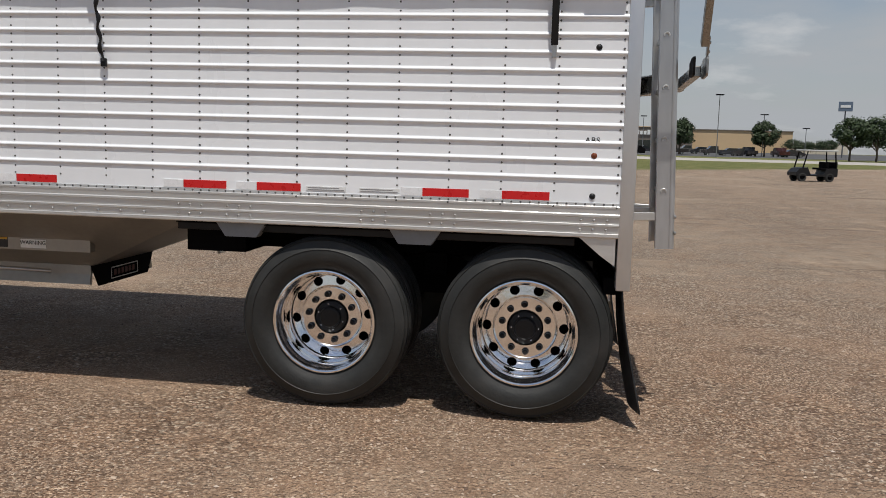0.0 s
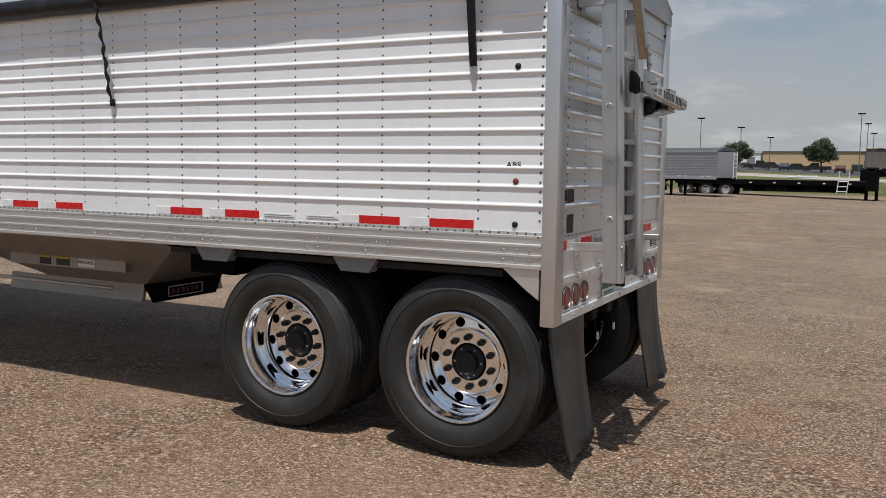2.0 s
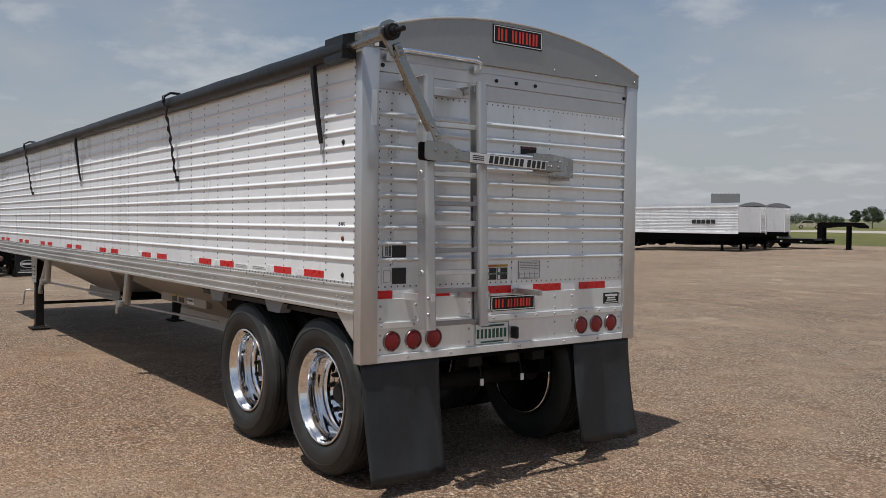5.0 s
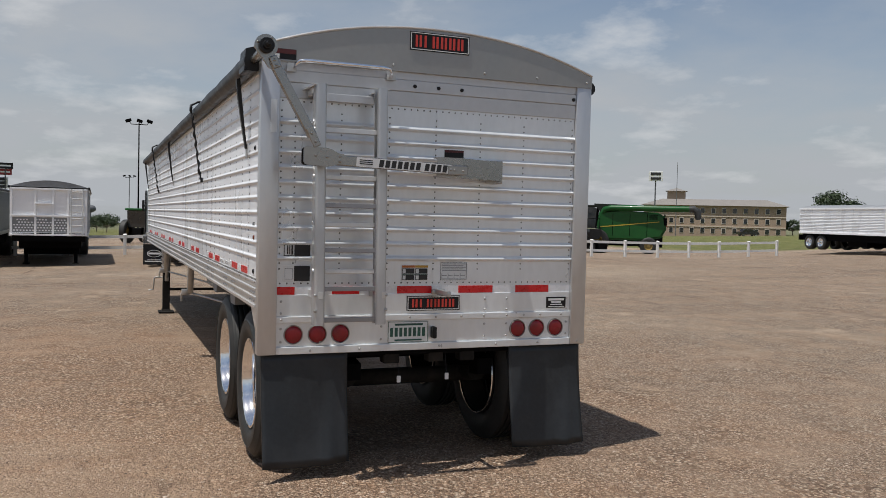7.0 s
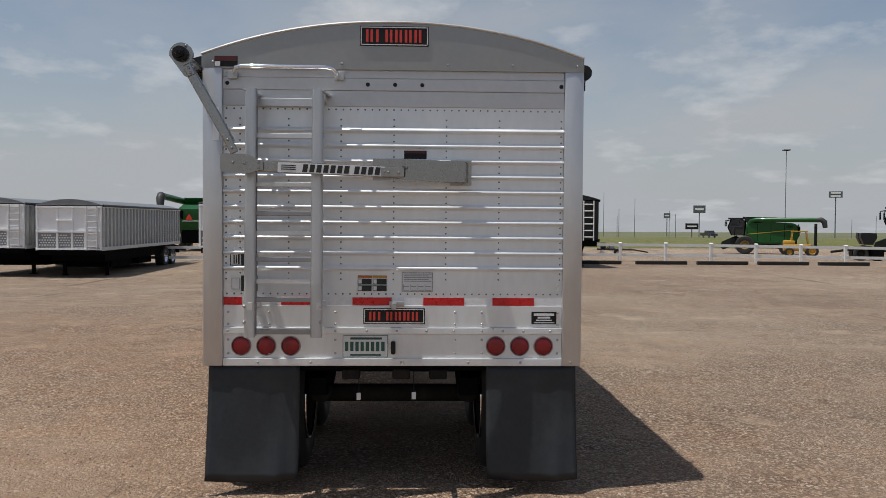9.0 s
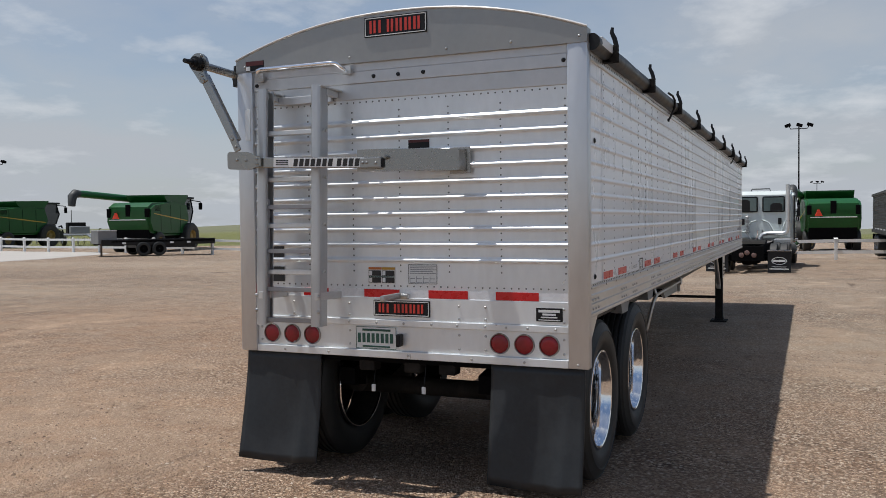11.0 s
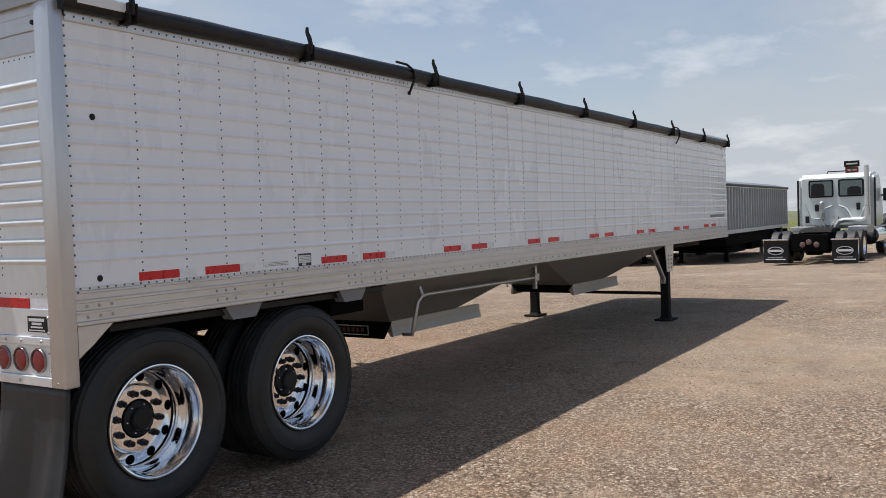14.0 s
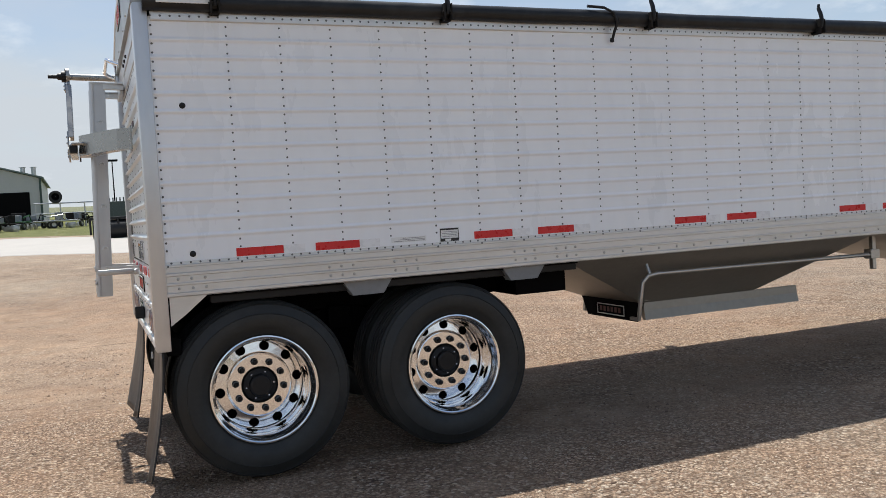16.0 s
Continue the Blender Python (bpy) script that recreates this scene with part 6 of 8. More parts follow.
for x in (-1.52, -0.98):
    tube(bm, [(x, -1.34, 0.40), (x + 0.12, -1.28, 1.72)], 0.025, 6)
part("ladder", bm, LABEL, fb, "white ladder leaning on the deck")
sheets = thing("folded_sheets", "folded white sheets lying on the trailer deck", "tarp", at(-2.9, 52.8))
bm = B()
box(bm, -0.9, 0.9, -0.5, 0.5, 1.195, 1.27, 0.03)
box(bm, -0.3, 0.8, -0.4, 0.4, 1.27, 1.33, 0.03)
part("sheet", bm, LABEL, sheets)
flatbed("black gooseneck equipment trailer", at(-25.1, 49.5, 0), 6.6, 2.75, 1.72, ((1.62, 0.07),), gap=0.14, low=0.25)


def combine(label, m, rise=0.0, tank=None, size=1.06):
    """Green harvester facing local +x, its unloading tube folded back along the left."""
    t = thing("combine_harvester", label, "harvester", m @ Matrix.Scale(size, 4), "harvesters on the lot")
    bm = B()
    prism(bm, [(-3.4, 1.25), (-3.75, 1.9), (-3.65, 2.85), (-3.1, 3.12), (-0.8, 3.22), (1.15, 3.18), (1.3, 2.2), (1.3, 1.35), (0.5, 1.02), (-2.3, 1.02)], "y", -1.5, 1.5)
    bmesh.ops.bevel(bm, geom=[e for e in bm.edges if abs(e.verts[0].co.y) == 1.5 and e.verts[0].co.y == e.verts[1].co.y], offset=0.16, segments=3, affect="EDGES")
    body = part("body", bm, GREEN, t, "green sheet-metal body", 40)
    for s in (-1, 1):
        bm = B()
        prism(bm, [(-3.2, 2.42), (-3.2, 2.47), (-0.6, 2.20), (1.1, 2.02), (1.1, 1.95), (-0.6, 2.12)], "y", s * 1.495, s * 1.512)
        part("stripe", bm, STRIPE, body, "thin yellow stripe")
        for x in (-2.35, -1.1, 0.15):
            bm = B()
            box(bm, x - 0.02, x + 0.02, min(s * 1.49, s * 1.506), max(s * 1.49, s * 1.506), 1.35, 3.0)
            part("panel_joint", bm, CHASSIS, body, "dark joint between side panels")
        bm = B()
        for k in range(5):
            box(bm, -3.1, -2.5, min(s * 1.495, s * 1.51), max(s * 1.495, s * 1.51), 2.62 + 0.07 * k, 2.65 + 0.07 * k)
        part("grille", bm, CHASSIS, body, "dark louvred grille")
    bm = B()
    prism(bm, [(-1.2, 3.15), (-1.6, 3.58), (-1.6, 3.66), (1.55, 3.72), (1.55, 3.64), (1.1, 3.12)], "y", -1.35, 1.35)
    part("grain_tank", bm, tank or TANK, t, "grain tank extension above the body")
    bm = B()
    prism(bm, [(1.35, 1.85), (1.3, 3.35), (1.7, 3.5), (2.65, 3.45), (2.95, 2.65), (2.6, 1.85)], "y", -0.95, 0.95)
    cab = part("cab", bm, DKGLASS, t, "dark glass cab", 30)
    bm = B()
    box(bm, 1.2, 2.95, -1.1, 1.1, 3.46, 3.62, 0.05)
    part("cab_roof", bm, TANK, cab)
    for y in (-0.95, 0.95):
        bm = B()
        tube(bm, [(2.6, y, 1.85), (2.97, y, 2.65), (2.67, y, 3.47)], 0.05, 6)
        part("cab_post", bm, CHASSIS, cab)
        bm = B()
        tube(bm, [(1.4, y, 1.85), (1.3, y, 3.4)], 0.07, 6)
        part("cab_post", bm, CHASSIS, cab)
        bm = B()
        tube(bm, [(2.7, y, 3.4), (3.2, y * 1.5, 3.3), (3.2, y * 1.5, 3.2)], 0.03, 6)
        box(bm, 3.15, 3.24, y * 1.5 - 0.13, y * 1.5 + 0.13, 2.75, 3.22, 0.02)
        part("mirror", bm, CHASSIS, cab)
    bm = B()
    prism(bm, [(2.0, 0.9), (3.4, 0.4), (3.65, 0.6), (3.55, 1.2), (2.1, 1.85)], "y", -0.7, 0.7)
    part("feeder_house", bm, TANK, t, "dark green feeder house")
    bm = B()
    box(bm, 1.0, 2.4, 1.1, 1.7, 1.62, 1.72)
    for k in range(4):
        tube(bm, [(2.2, 1.25, 0.5 + 0.3 * k), (2.2, 1.7, 0.5 + 0.3 * k)], 0.03, 6)
    for y in (1.25, 1.7):
        tube(bm, [(2.2, y, 0.45), (2.2, y, 1.7)], 0.03, 6)
    part("access_ladder", bm, CHASSIS, t)
    bm = B()
    tube(bm, [(1.1, 1.68, 1.7), (1.1, 1.68, 2.6), (2.3, 1.68, 2.6), (2.3, 1.68, 1.7)], 0.03, 6)
    part("hand_rail", bm, CHASSIS, t, "", 60)
    bm = B()
    tube(bm, [(0.9, 1.3, 3.0), (0.75, 1.42, 3.30), (0.25, 1.52, 3.42), (-4.9, 1.75 + rise, 3.42 + rise * 0.45), (-5.4, 1.78 + rise, 3.42 + rise * 0.45)], 0.22, 14)
    au = part("unloading_auger", bm, GREEN, t, "long green unloading tube", 50)
    bm = B()
    z, y = 3.42 + rise * 0.45, 1.78 + rise
    tube(bm, [(-5.3, y, z), (-5.62, y, z + 0.02), (-5.9, y, z - 0.18), (-5.98, y, z - 0.75)], [0.24, 0.26, 0.27, 0.21], 12)
    part("spout", bm, SPOUT, au, "dark spout", 50)
    bm = B()
    box(bm, -3.80, -3.66, -1.25, 1.25, 2.02, 2.07, 0.01)
    part("rear_trim", bm, LABEL, t, "pale strip across the rear")
    for y in (-1.3, 1.3):
        bm = B()
        box(bm, -3.78, -3.5, y - 0.12, y + 0.12, 2.2, 2.75, 0.02)
        part("rear_lamp", bm, CHASSIS, t)
    bm = B()
    box(bm, -3.72, -3.62, -0.16, 0.16, 2.25, 3.0, 0.02)
    part("rear_handle", bm, CHASSIS, t, "dark handle on the rear panel")
    bm = B()
    prism(bm, [(0.58, 2.12), (1.02, 2.12), (0.84, 2.50), (0.76, 2.50)], "x", -3.80, -3.70)
    part("warning_triangle", bm, ORANGE, t, "orange-red warning triangle")
    bm = B()
    box(bm, -3.5, -1.8, -1.3, 1.3, 0.55, 1.7)
    part("chopper", bm, CHASSIS, t, "black straw chopper")
    bm = B()
    box(bm, -1.9, 1.2, -1.1, 1.1, 0.6, 1.3)
    part("chassis", bm, CHASSIS, t)
    for s in (-1, 1):
        road_wheel(t, 1.3, s * 1.5, 0.92, 0.70, RIMYELLOW, rim=0.82)
        road_wheel(t, -2.5, s * 1.35, 0.64, 0.45, RIMYELLOW, rim=0.82)
    return t


TANK = material("black_tank_sheet", (0.010, 0.014, 0.011), 0.5, spec=0.3)
STRIPE = material("yellow_stripe", (0.42, 0.30, 0.03), 0.4)
# Yellow muted for the rims: the shade they sit in is put into the colour.
RIMYELLOW = material("shaded_yellow_rim", (0.28, 0.20, 0.06), 0.6, 0, 0.2, 6)
SPOUT = material("dark_spout_rubber", (0.03, 0.032, 0.032), 0.6)
ORANGE = material("orange_red_reflector", (0.8, 0.06, 0.02), 0.4)
def tractor(x, y, rz):
    """Green field tractor facing local +x."""
    t = thing("tractor", "green field tractor with a dark cab", "tractor", at(x, y, rz), "harvesters on the lot")
    bm = B()
    box(bm, 0.4, 2.3, -0.4, 0.4, 0.95, 1.6, 0.12)
    part("bonnet", bm, GREEN, t, "", 30)
    bm = B()
    prism(bm, [(-0.9, 1.15), (-1.0, 2.35), (0.35, 2.4), (0.5, 1.15)], "y", -0.75, 0.75)
    cab = part("cab", bm, DKGLASS, t, "dark glass cab")
    bm = B()
    box(bm, -1.15, 0.5, -0.85, 0.85, 2.36, 2.52, 0.05)
    part("cab_roof", bm, GREEN, cab)
    bm = B()
    box(bm, -1.0, 2.1, -0.35, 0.35, 0.6, 1.1, 0.05)
    part("chassis", bm, CHASSIS, t)
    for s in (-1, 1):
        road_wheel(t, -0.6, s * 0.95, 0.85, 0.5, RIMYELLOW)
        road_wheel(t, 1.7, s * 0.85, 0.6, 0.4, RIMYELLOW)
    return t


def water_tower(x, y):
    t = thing("water_tower", "dark grey round water tower on a slim stem", "water tower", at(x, y))
    bm = B()
    tube(bm, [(0, 0, 0), (0, 0, 1.0), (0, 0, 7.0)], [0.8, 0.42, 0.42], 14)
    part("stem", bm, GREYBOARD, t, "", 60)
    bm = B()
    bmesh.ops.create_uvsphere(bm, u_segments=24, v_segments=14, radius=2.5, matrix=Matrix.Translation((0, 0, 8.0)) @ Matrix.Diagonal((1, 1, 0.72, 1)))
    part("tank", bm, GREYBOARD, t, "", 60)


combine("green combine harvester with its unloading tube folded back", at(-58.9, 41.6, 236), size=1.16)
combine("green combine harvester beside a yellow forklift", at(-82.8, 37.6, 247), size=1.04)
combine("green combine harvester behind the white fence", at(-47.7, -57.6, 180), 0.55, GREEN)
combine("green combine harvester behind the white fence", at(-42.9, -38.6, 192), 0.55, GREEN)
combine("green combine harvester seen from behind", at(-57.0, 4.9, 184), 0.55, GREEN)
combine("green combine harvester seen from behind", at(-60.0, -14.3, 188), 0.55, GREEN)
tractor(*polar(5.71, -1.01, 177.2, 66), 150)
combine("green combine harvester far along the lot", at(-56.0, -93.0, 170))
combine("green combine harvester behind the white fence", at(-40.7, -64.4, 168), 0.0, GREEN)


# ---- white rail fence ----
def rail_fence():
    f = thing("rail_fence", "white two-rail ranch fence along the lot's edge", "fence")
    bm = B()
    box(bm, -0.07, 0.07, -0.07, 0.07, 0, 0.98, 0.01)
    prism(bm, [(-0.085, 0.98), (0.085, 0.98), (0.0, 1.03)], "y", -0.085, 0.085)
    post0 = None
    ys = [39.45 - 2.305 * (50 - k) for k in range(51)]
    line = lambda y: -37.0 - 0.0002 * (y - 18) ** 2
    for k, y in enumerate(ys):
        x = line(y)
        m = Matrix.Translation((x, y, ground_z(x, y) - 0.03))
        if post0 is None:
            post0 = part("post", bm, FENCEWHITE, f, m=m)
        else:
            same("post", post0, f, m)
    rail0 = None
    for a, b in zip(ys, ys[1:]):
        pa, pb = Vector((line(a), a, ground_z(line(a), a))), Vector((line(b), b, ground_z(line(b), b)))
        for h in (0.36, 0.86):
            d = pb - pa
            rot = d.to_track_quat("X", "Z").to_matrix().to_4x4()
            m = Matrix.Translation(pa + Vector((0, 0, h))) @ rot @ Matrix.Diagonal((d.length, 1, 1, 1))
            if rail0 is None:
                bm = B()
                box(bm, 0, 1, -0.02, 0.02, -0.07, 0.07)
                rail0 = part("rail", bm, FENCEWHITE, f, m=m)
            else:
                same("rail", rail0, f, m)


rail_fence()
bm = B()
box(bm, -0.14, 0.14, -1.2, 1.2, 0.0, 0.17, 0.03)
stop0 = part("wheel_stop", bm, TIMBER)
stop0.matrix_basis = at(-34.0, 13.0)
tagged(stop0, "dark timber wheel stop in front of the fence", "wheel stop", "timber wheel stops")
for y in (15.9, 18.8, 21.7, 9.9):
    o = new("wheel_stop", stop0.data)
    o.matrix_basis = at(-34.0, y)
    tagged(o, "dark timber wheel stop in front of the fence", "wheel stop", "timber wheel stops")


# ---- white truck tractor ----
def truck():
    t = thing("semi_truck", "white day-cab truck tractor with a chrome exhaust stack", "truck", at(-25.4, 1.86, 177.8))
    W, R = 1.19, 4.3
    bm = B()
    prism(bm, [(R + 0.12, 1.0), (R, 1.12), (R, 2.74), (R + 0.14, 2.88), (R + 1.25, 2.93), (R + 1.6, 2.7), (R + 2.15, 1.95), (R + 2.2, 1.0)], "y", -W, W)
    bmesh.ops.bevel(bm, geom=[e for e in bm.edges if e.verts[0].co.y == e.verts[1].co.y], offset=0.10, segments=3, affect="EDGES")
    cab = part("cab", bm, TRUCKWHITE, t, "white cab with two rear windows", 35)
    for y in (-0.50, 0.46):
        bm = B()
        box(bm, R - 0.03, R + 0.02, y - 0.40, y + 0.40, 2.08, 2.68, 0.06)
        fr = part("window", bm, BLACK, cab, "rear window in a black rubber seal", 30)
        bm = B()
        box(bm, R - 0.036, R - 0.029, y - 0.35, y + 0.35, 2.13, 2.63)
        part("pane", bm, TINTED, fr, "pale tinted glass")
        bm = B()
        c = y + 0.10 if y > 0 else y - 0.10
        prism(bm, [(c - 0.22, 2.135), (c + 0.22, 2.135), (c + 0.21, 2.36 + 0.15 * (y > 0)), (c + 0.12, 2.42 + 0.15 * (y > 0)), (c - 0.12, 2.42 + 0.15 * (y > 0)), (c - 0.21, 2.36 + 0.15 * (y > 0))], "x", R - 0.0385, R - 0.034)
        part("seat_back", bm, BLACK, fr, "dark seat back behind the glass")
    for s in (-1, 1):
        bm = B()
        tube(bm, [(R, s * 0.98, 1.90), (R - 0.01, s * 0.78, 1.36), (R - 0.01, s * 0.52, 1.33), (R - 0.01, s * 0.32, 1.70), (R - 0.01, s * 0.10, 1.78)], 0.028, 8)
        part("panel_crease", bm, TRUCKWHITE, cab, "", 60)
    for y, z in ((0.60, 1.72), (-0.72, 1.74), (0.92, 1.32)):
        bm = B()
        box(bm, R - 0.05, R + 0.01, y - 0.06, y + 0.06, z - 0.12, z + 0.12, 0.01)
        part("connector_box", bm, BLACK, cab)
    bm = B()
    tube(bm, [(R - 0.05, 0.42, 1.95)] + [(R - 0.12 + 0.05 * math.cos(k * 0.9), 0.42 + 0.07 * math.sin(k * 0.9), 1.93 - 0.011 * k) for k in range(60)] + [(R - 0.6, 0.2, 1.0)], 0.018, 6)
    part("air_line", bm, STEEL, t, "coiled air line", 60)
    bm = B()
    tube(bm, [(R - 0.2, -0.02, 0.95), (R - 0.2, -0.04, 1.12), (R - 0.2, -0.14, 1.24), (R - 0.2, -0.30, 1.28), (R - 0.2, -0.84, 1.28), (R - 0.2, -0.97, 1.33), (R - 0.2, -1.01, 1.48), (R - 0.2, -1.01, 3.12)], 0.075, 14)
    part("exhaust_pipe", bm, PIPE, t, "bright exhaust pipe", 60)
    bm = B()
    box(bm, R + 2.2, R + 3.9, -0.85, 0.85, 1.0, 1.9, 0.12)
    part("bonnet", bm, TRUCKWHITE, t, "", 30)
    for y in (-0.42, 0.42):
        bm = B()
        box(bm, 0.05, R + 3.0, y - 0.05, y + 0.05, 0.68, 0.95)
        part("frame_rail", bm, CHASSIS, t)
    for x in (0.75, 2.05):
        bm = B()
        tube(bm, [(x, -0.95, 0.5), (x, -0.3, 0.5), (x, -0.22, 0.5), (x, 0.22, 0.5), (x, 0.3, 0.5), (x, 0.95, 0.5)], [0.10, 0.10, 0.24, 0.24, 0.10, 0.10], 14)
        part("drive_axle", bm, CHASSIS, t, "black drive axle with its round housing", 40)
    for y in (-0.62, 0.62):
        bm = B()
        tube(bm, [(2.75, y, 0.58), (4.2, y, 0.58)], 0.20, 16)
        part("air_tank", bm, CHASSIS, t, "black air tank under the deck", 40)
    bm = B()
    box(bm, 2.7, R + 2.4, -0.42, 0.42, 0.34, 0.80, 0.05)
    part("gearbox", bm, CHASSIS, t, "black gearbox and driveline")
    for k, y in enumerate((-0.10, 0.06)):
        bm = B()
        tube(bm, [(R - 0.04, y, 1.40), (R - 0.12, y, 1.22), (R - 0.30, y * 1.3, 1.10), (R - 0.8, y * 1.5, 1.04), (R - 1.7, y, 1.08)], 0.014, 6)
        part("air_hose", bm, (BLACK, DULLLENS)[k], t, "slack air hose", 60)
    bm = B()
    box(bm, 0.0, 0.12, -0.52, 0.52, 0.42, 0.93, 0.01)
    part("end_plate", bm, CHASSIS, t, "black frame end plate")
    bm = B()
    prism(bm, [(0.9, 0.97), (1.0, 1.06), (1.9, 1.10), (2.05, 1.02), (2.0, 0.95)], "y", -0.46, 0.46)
    part("fifth_wheel", bm, GRIME, t, "greasy coupling plate")
    for y in (-0.9, 0.9):
        bm = B()
        box(bm, 2.9, 4.1, y - 0.30, y + 0.30, 0.92, 1.10, 0.03)
        part("deck_plate", bm, STEEL, t, "grey deck plate")
    for s in (-1, 1):
        bm = B()
        tube(bm, [(4.4, s * 1.02, 0.72), (6.4, s * 1.02, 0.72)], 0.30, 20)
        part("fuel_tank", bm, CHROME, t, "polished round fuel tank", 40)
        for k in range(3):
            bm = B()
            box(bm, 6.5, 7.3, s * 1.1 - 0.12, s * 1.1 + 0.12, 0.42 + 0.28 * k, 0.46 + 0.28 * k)
            part("step", bm, STEEL, t)
        for x in (0.75, 2.05):
            road_wheel(t, x, s * 1.10, 0.50, 0.27)
            road_wheel(t, x, s * 0.78, 0.50, 0.27)
        road_wheel(t, R + 2.8, s * 1.03, 0.50, 0.28)
        c = s * 0.99
        bm = B()
        prism(bm, [(-0.02, 0.06), (0.0, 0.06), (0.03, 0.40), (0.03, 0.76), (0.01, 0.76), (0.01, 0.40)], "y", c - 0.36, c + 0.36)
        fl = part("mud_flap", bm, BLACK, t, "black mud flap with a pale oval emblem")
        bm = B()
        lathe(bm, [(0.0, 0.0), (0.15, 0.0), (0.15, 0.006), (0.14, 0.006)], 28)
        part("emblem", bm, LABEL, fl, "", m=Matrix.Translation((-0.006, c, 0.44)) @ pose(0, 0, 0, 0, 0, 90) @ Matrix.Diagonal((1.6, 1, 0.85, 1)))
        bm = B()
        lathe(bm, [(0.0, 0.0), (0.125, 0.0), (0.125, 0.004)], 28)
        part("emblem_field", bm, BLACK, fl, "", m=Matrix.Translation((-0.012, c, 0.44)) @ pose(0, 0, 0, 0, 0, 90) @ Matrix.Diagonal((1.65, 1, 0.85, 1)))
        for hw, z0, z1 in ((0.19, 0.41, 0.475), (0.22, 0.235, 0.25), (0.30, 0.155, 0.19)):
            bm = B()
            box(bm, -0.022, 0.005, c - hw, c + hw, z0, z1)
            part("print_bar", bm, LABEL, fl)
        bm = B()
        box(bm, -0.03, 0.05, c - 0.38, c + 0.38, 0.76, 0.80, 0.006)
        part("flap_bar", bm, CHROME, t, "bright flap hanger bar")
        bm = B()
        box(bm, R + 1.7, R + 1.85, s * 1.30 - 0.05, s * 1.30 + 0.05, 1.9, 2.35, 0.03)
        tube(bm, [(R + 1.78, s * 1.0, 2.1), (R + 1.78, s * 1.26, 2.1)], 0.03, 6)
        part("mirror", bm, BLACK, t)
        bm = B()
        box(bm, R + 0.02, R + 0.09, s * (W + 0.035) - 0.03, s * (W + 0.035) + 0.03, 1.05, 2.7, 0.015)
        part("side_fairing", bm, BLACK, cab, "black rubber edge")
    for y, z in ((-0.20, 0.62), (0.20, 0.62), (0.02, 0.70)):
        bm = B()
        lathe(bm, [(0.0, -0.03), (0.07, -0.02), (0.085, 0.0)], 16)
        part("tail_lamp", bm, DULLLENS, t, "", 40, m=Matrix.Translation((0.0, y, z)) @ pose(0, 0, 0, 0, 0, -90))
    bm = B()
    tube(bm, [(R + 0.5, -0.35, 2.9), (R + 0.5, -0.32, 2.98), (R + 0.5, 0.32, 2.98), (R + 0.5, 0.35, 2.9)], 0.02, 6)
    part("roof_rail", bm, BLACK, cab, "", 60)


PIPE = material("heat_dulled_pipe", (0.66, 0.67, 0.66), 0.32, 0.65, 0.12, 5, 0.05, 30)
TINTED = material("tinted_cab_glass", (0.10, 0.14, 0.135), 0.07, 0, 0.25, 1.2, coat=0.5)
DULLLENS = material("dull_grey_lens", (0.16, 0.10, 0.09), 0.3, 0, 0.1, 20)
truck()


# ---- golf cart ----
def golf_cart():
    t = thing("golf_cart", "dark two-bench golf cart with a pale roof", "golf cart", at(14.35, 50.6, 192) @ Matrix.Scale(1.02, 4))
    bm = B()
    prism(bm, [(-1.3, 0.30), (-1.3, 0.80), (-0.6, 0.80), (-0.5, 0.45), (0.35, 0.42), (0.55, 0.85), (1.0, 0.80), (1.25, 0.55), (1.25, 0.35)], "y", -0.58, 0.58)
    part("body", bm, BLACK, t, "dark body", 30)
    for x in (-0.45, -1.0):
        bm = B()
        box(bm, x - 0.25, x + 0.2, -0.52, 0.52, 0.72, 0.84, 0.03)
        box(bm, x - 0.30, x - 0.20, -0.52, 0.52, 0.84, 1.2, 0.03)
        part("seat", bm, CHASSIS, t)
    bm = B()
    box(bm, -1.25, 0.80, -0.62, 0.62, 1.80, 1.90, 0.03)
    part("roof", bm, material("cart_roof", (0.46, 0.48, 0.46), 0.5), t)
    for y in (-0.55, 0.55):
        for foot, head in ((0.85, 0.6), (-1.2, -1.1)):
            bm = B()
            tube(bm, [(foot, y, 0.78), (head, y, 1.8)], 0.04, 6)
            part("roof_post", bm, CHASSIS, t)
    for x in (-0.85, 0.85):
        for s in (-1, 1):
            road_wheel(t, x, s * 0.5, 0.26, 0.20, CHASSIS)


golf_cart()


# ---- cars, poles, signs ----
def car(m, colour, kind="car", label="parked car in the far lot"):
    t = thing(kind, label, "car" if kind == "car" else "pickup", m, "vehicles parked far off")
    bm = B()
    if kind == "car":
        prism(bm, [(-2.2, 0.35), (-2.25, 0.85), (-1.6, 1.0), (-1.1, 1.5), (0.5, 1.52), (1.2, 1.0), (2.1, 0.85), (2.25, 0.35)], "y", -0.88, 0.88)
    else:
        prism(bm, [(-2.7, 0.5), (-2.7, 1.15), (-0.6, 1.15), (-0.5, 1.8), (0.8, 1.82), (1.4, 1.2), (2.6, 1.1), (2.7, 0.5)], "y", -0.95, 0.95)
    part("body", bm, colour, t, "", 30)
    bm = B()
    if kind == "car":
        prism(bm, [(-1.45, 1.03), (-1.02, 1.44), (0.45, 1.46), (0.98, 1.03)], "y", -0.89, 0.89)
    else:
        prism(bm, [(-0.42, 1.2), (-0.36, 1.74), (0.72, 1.76), (1.2, 1.22)], "y", -0.96, 0.96)
    part("window", bm, DKGLASS, t)
    for x in (-1.4, 1.4):
        for s in (-1, 1):
            road_wheel(t, x, s * 0.8, 0.34, 0.22, STEEL)
    return t


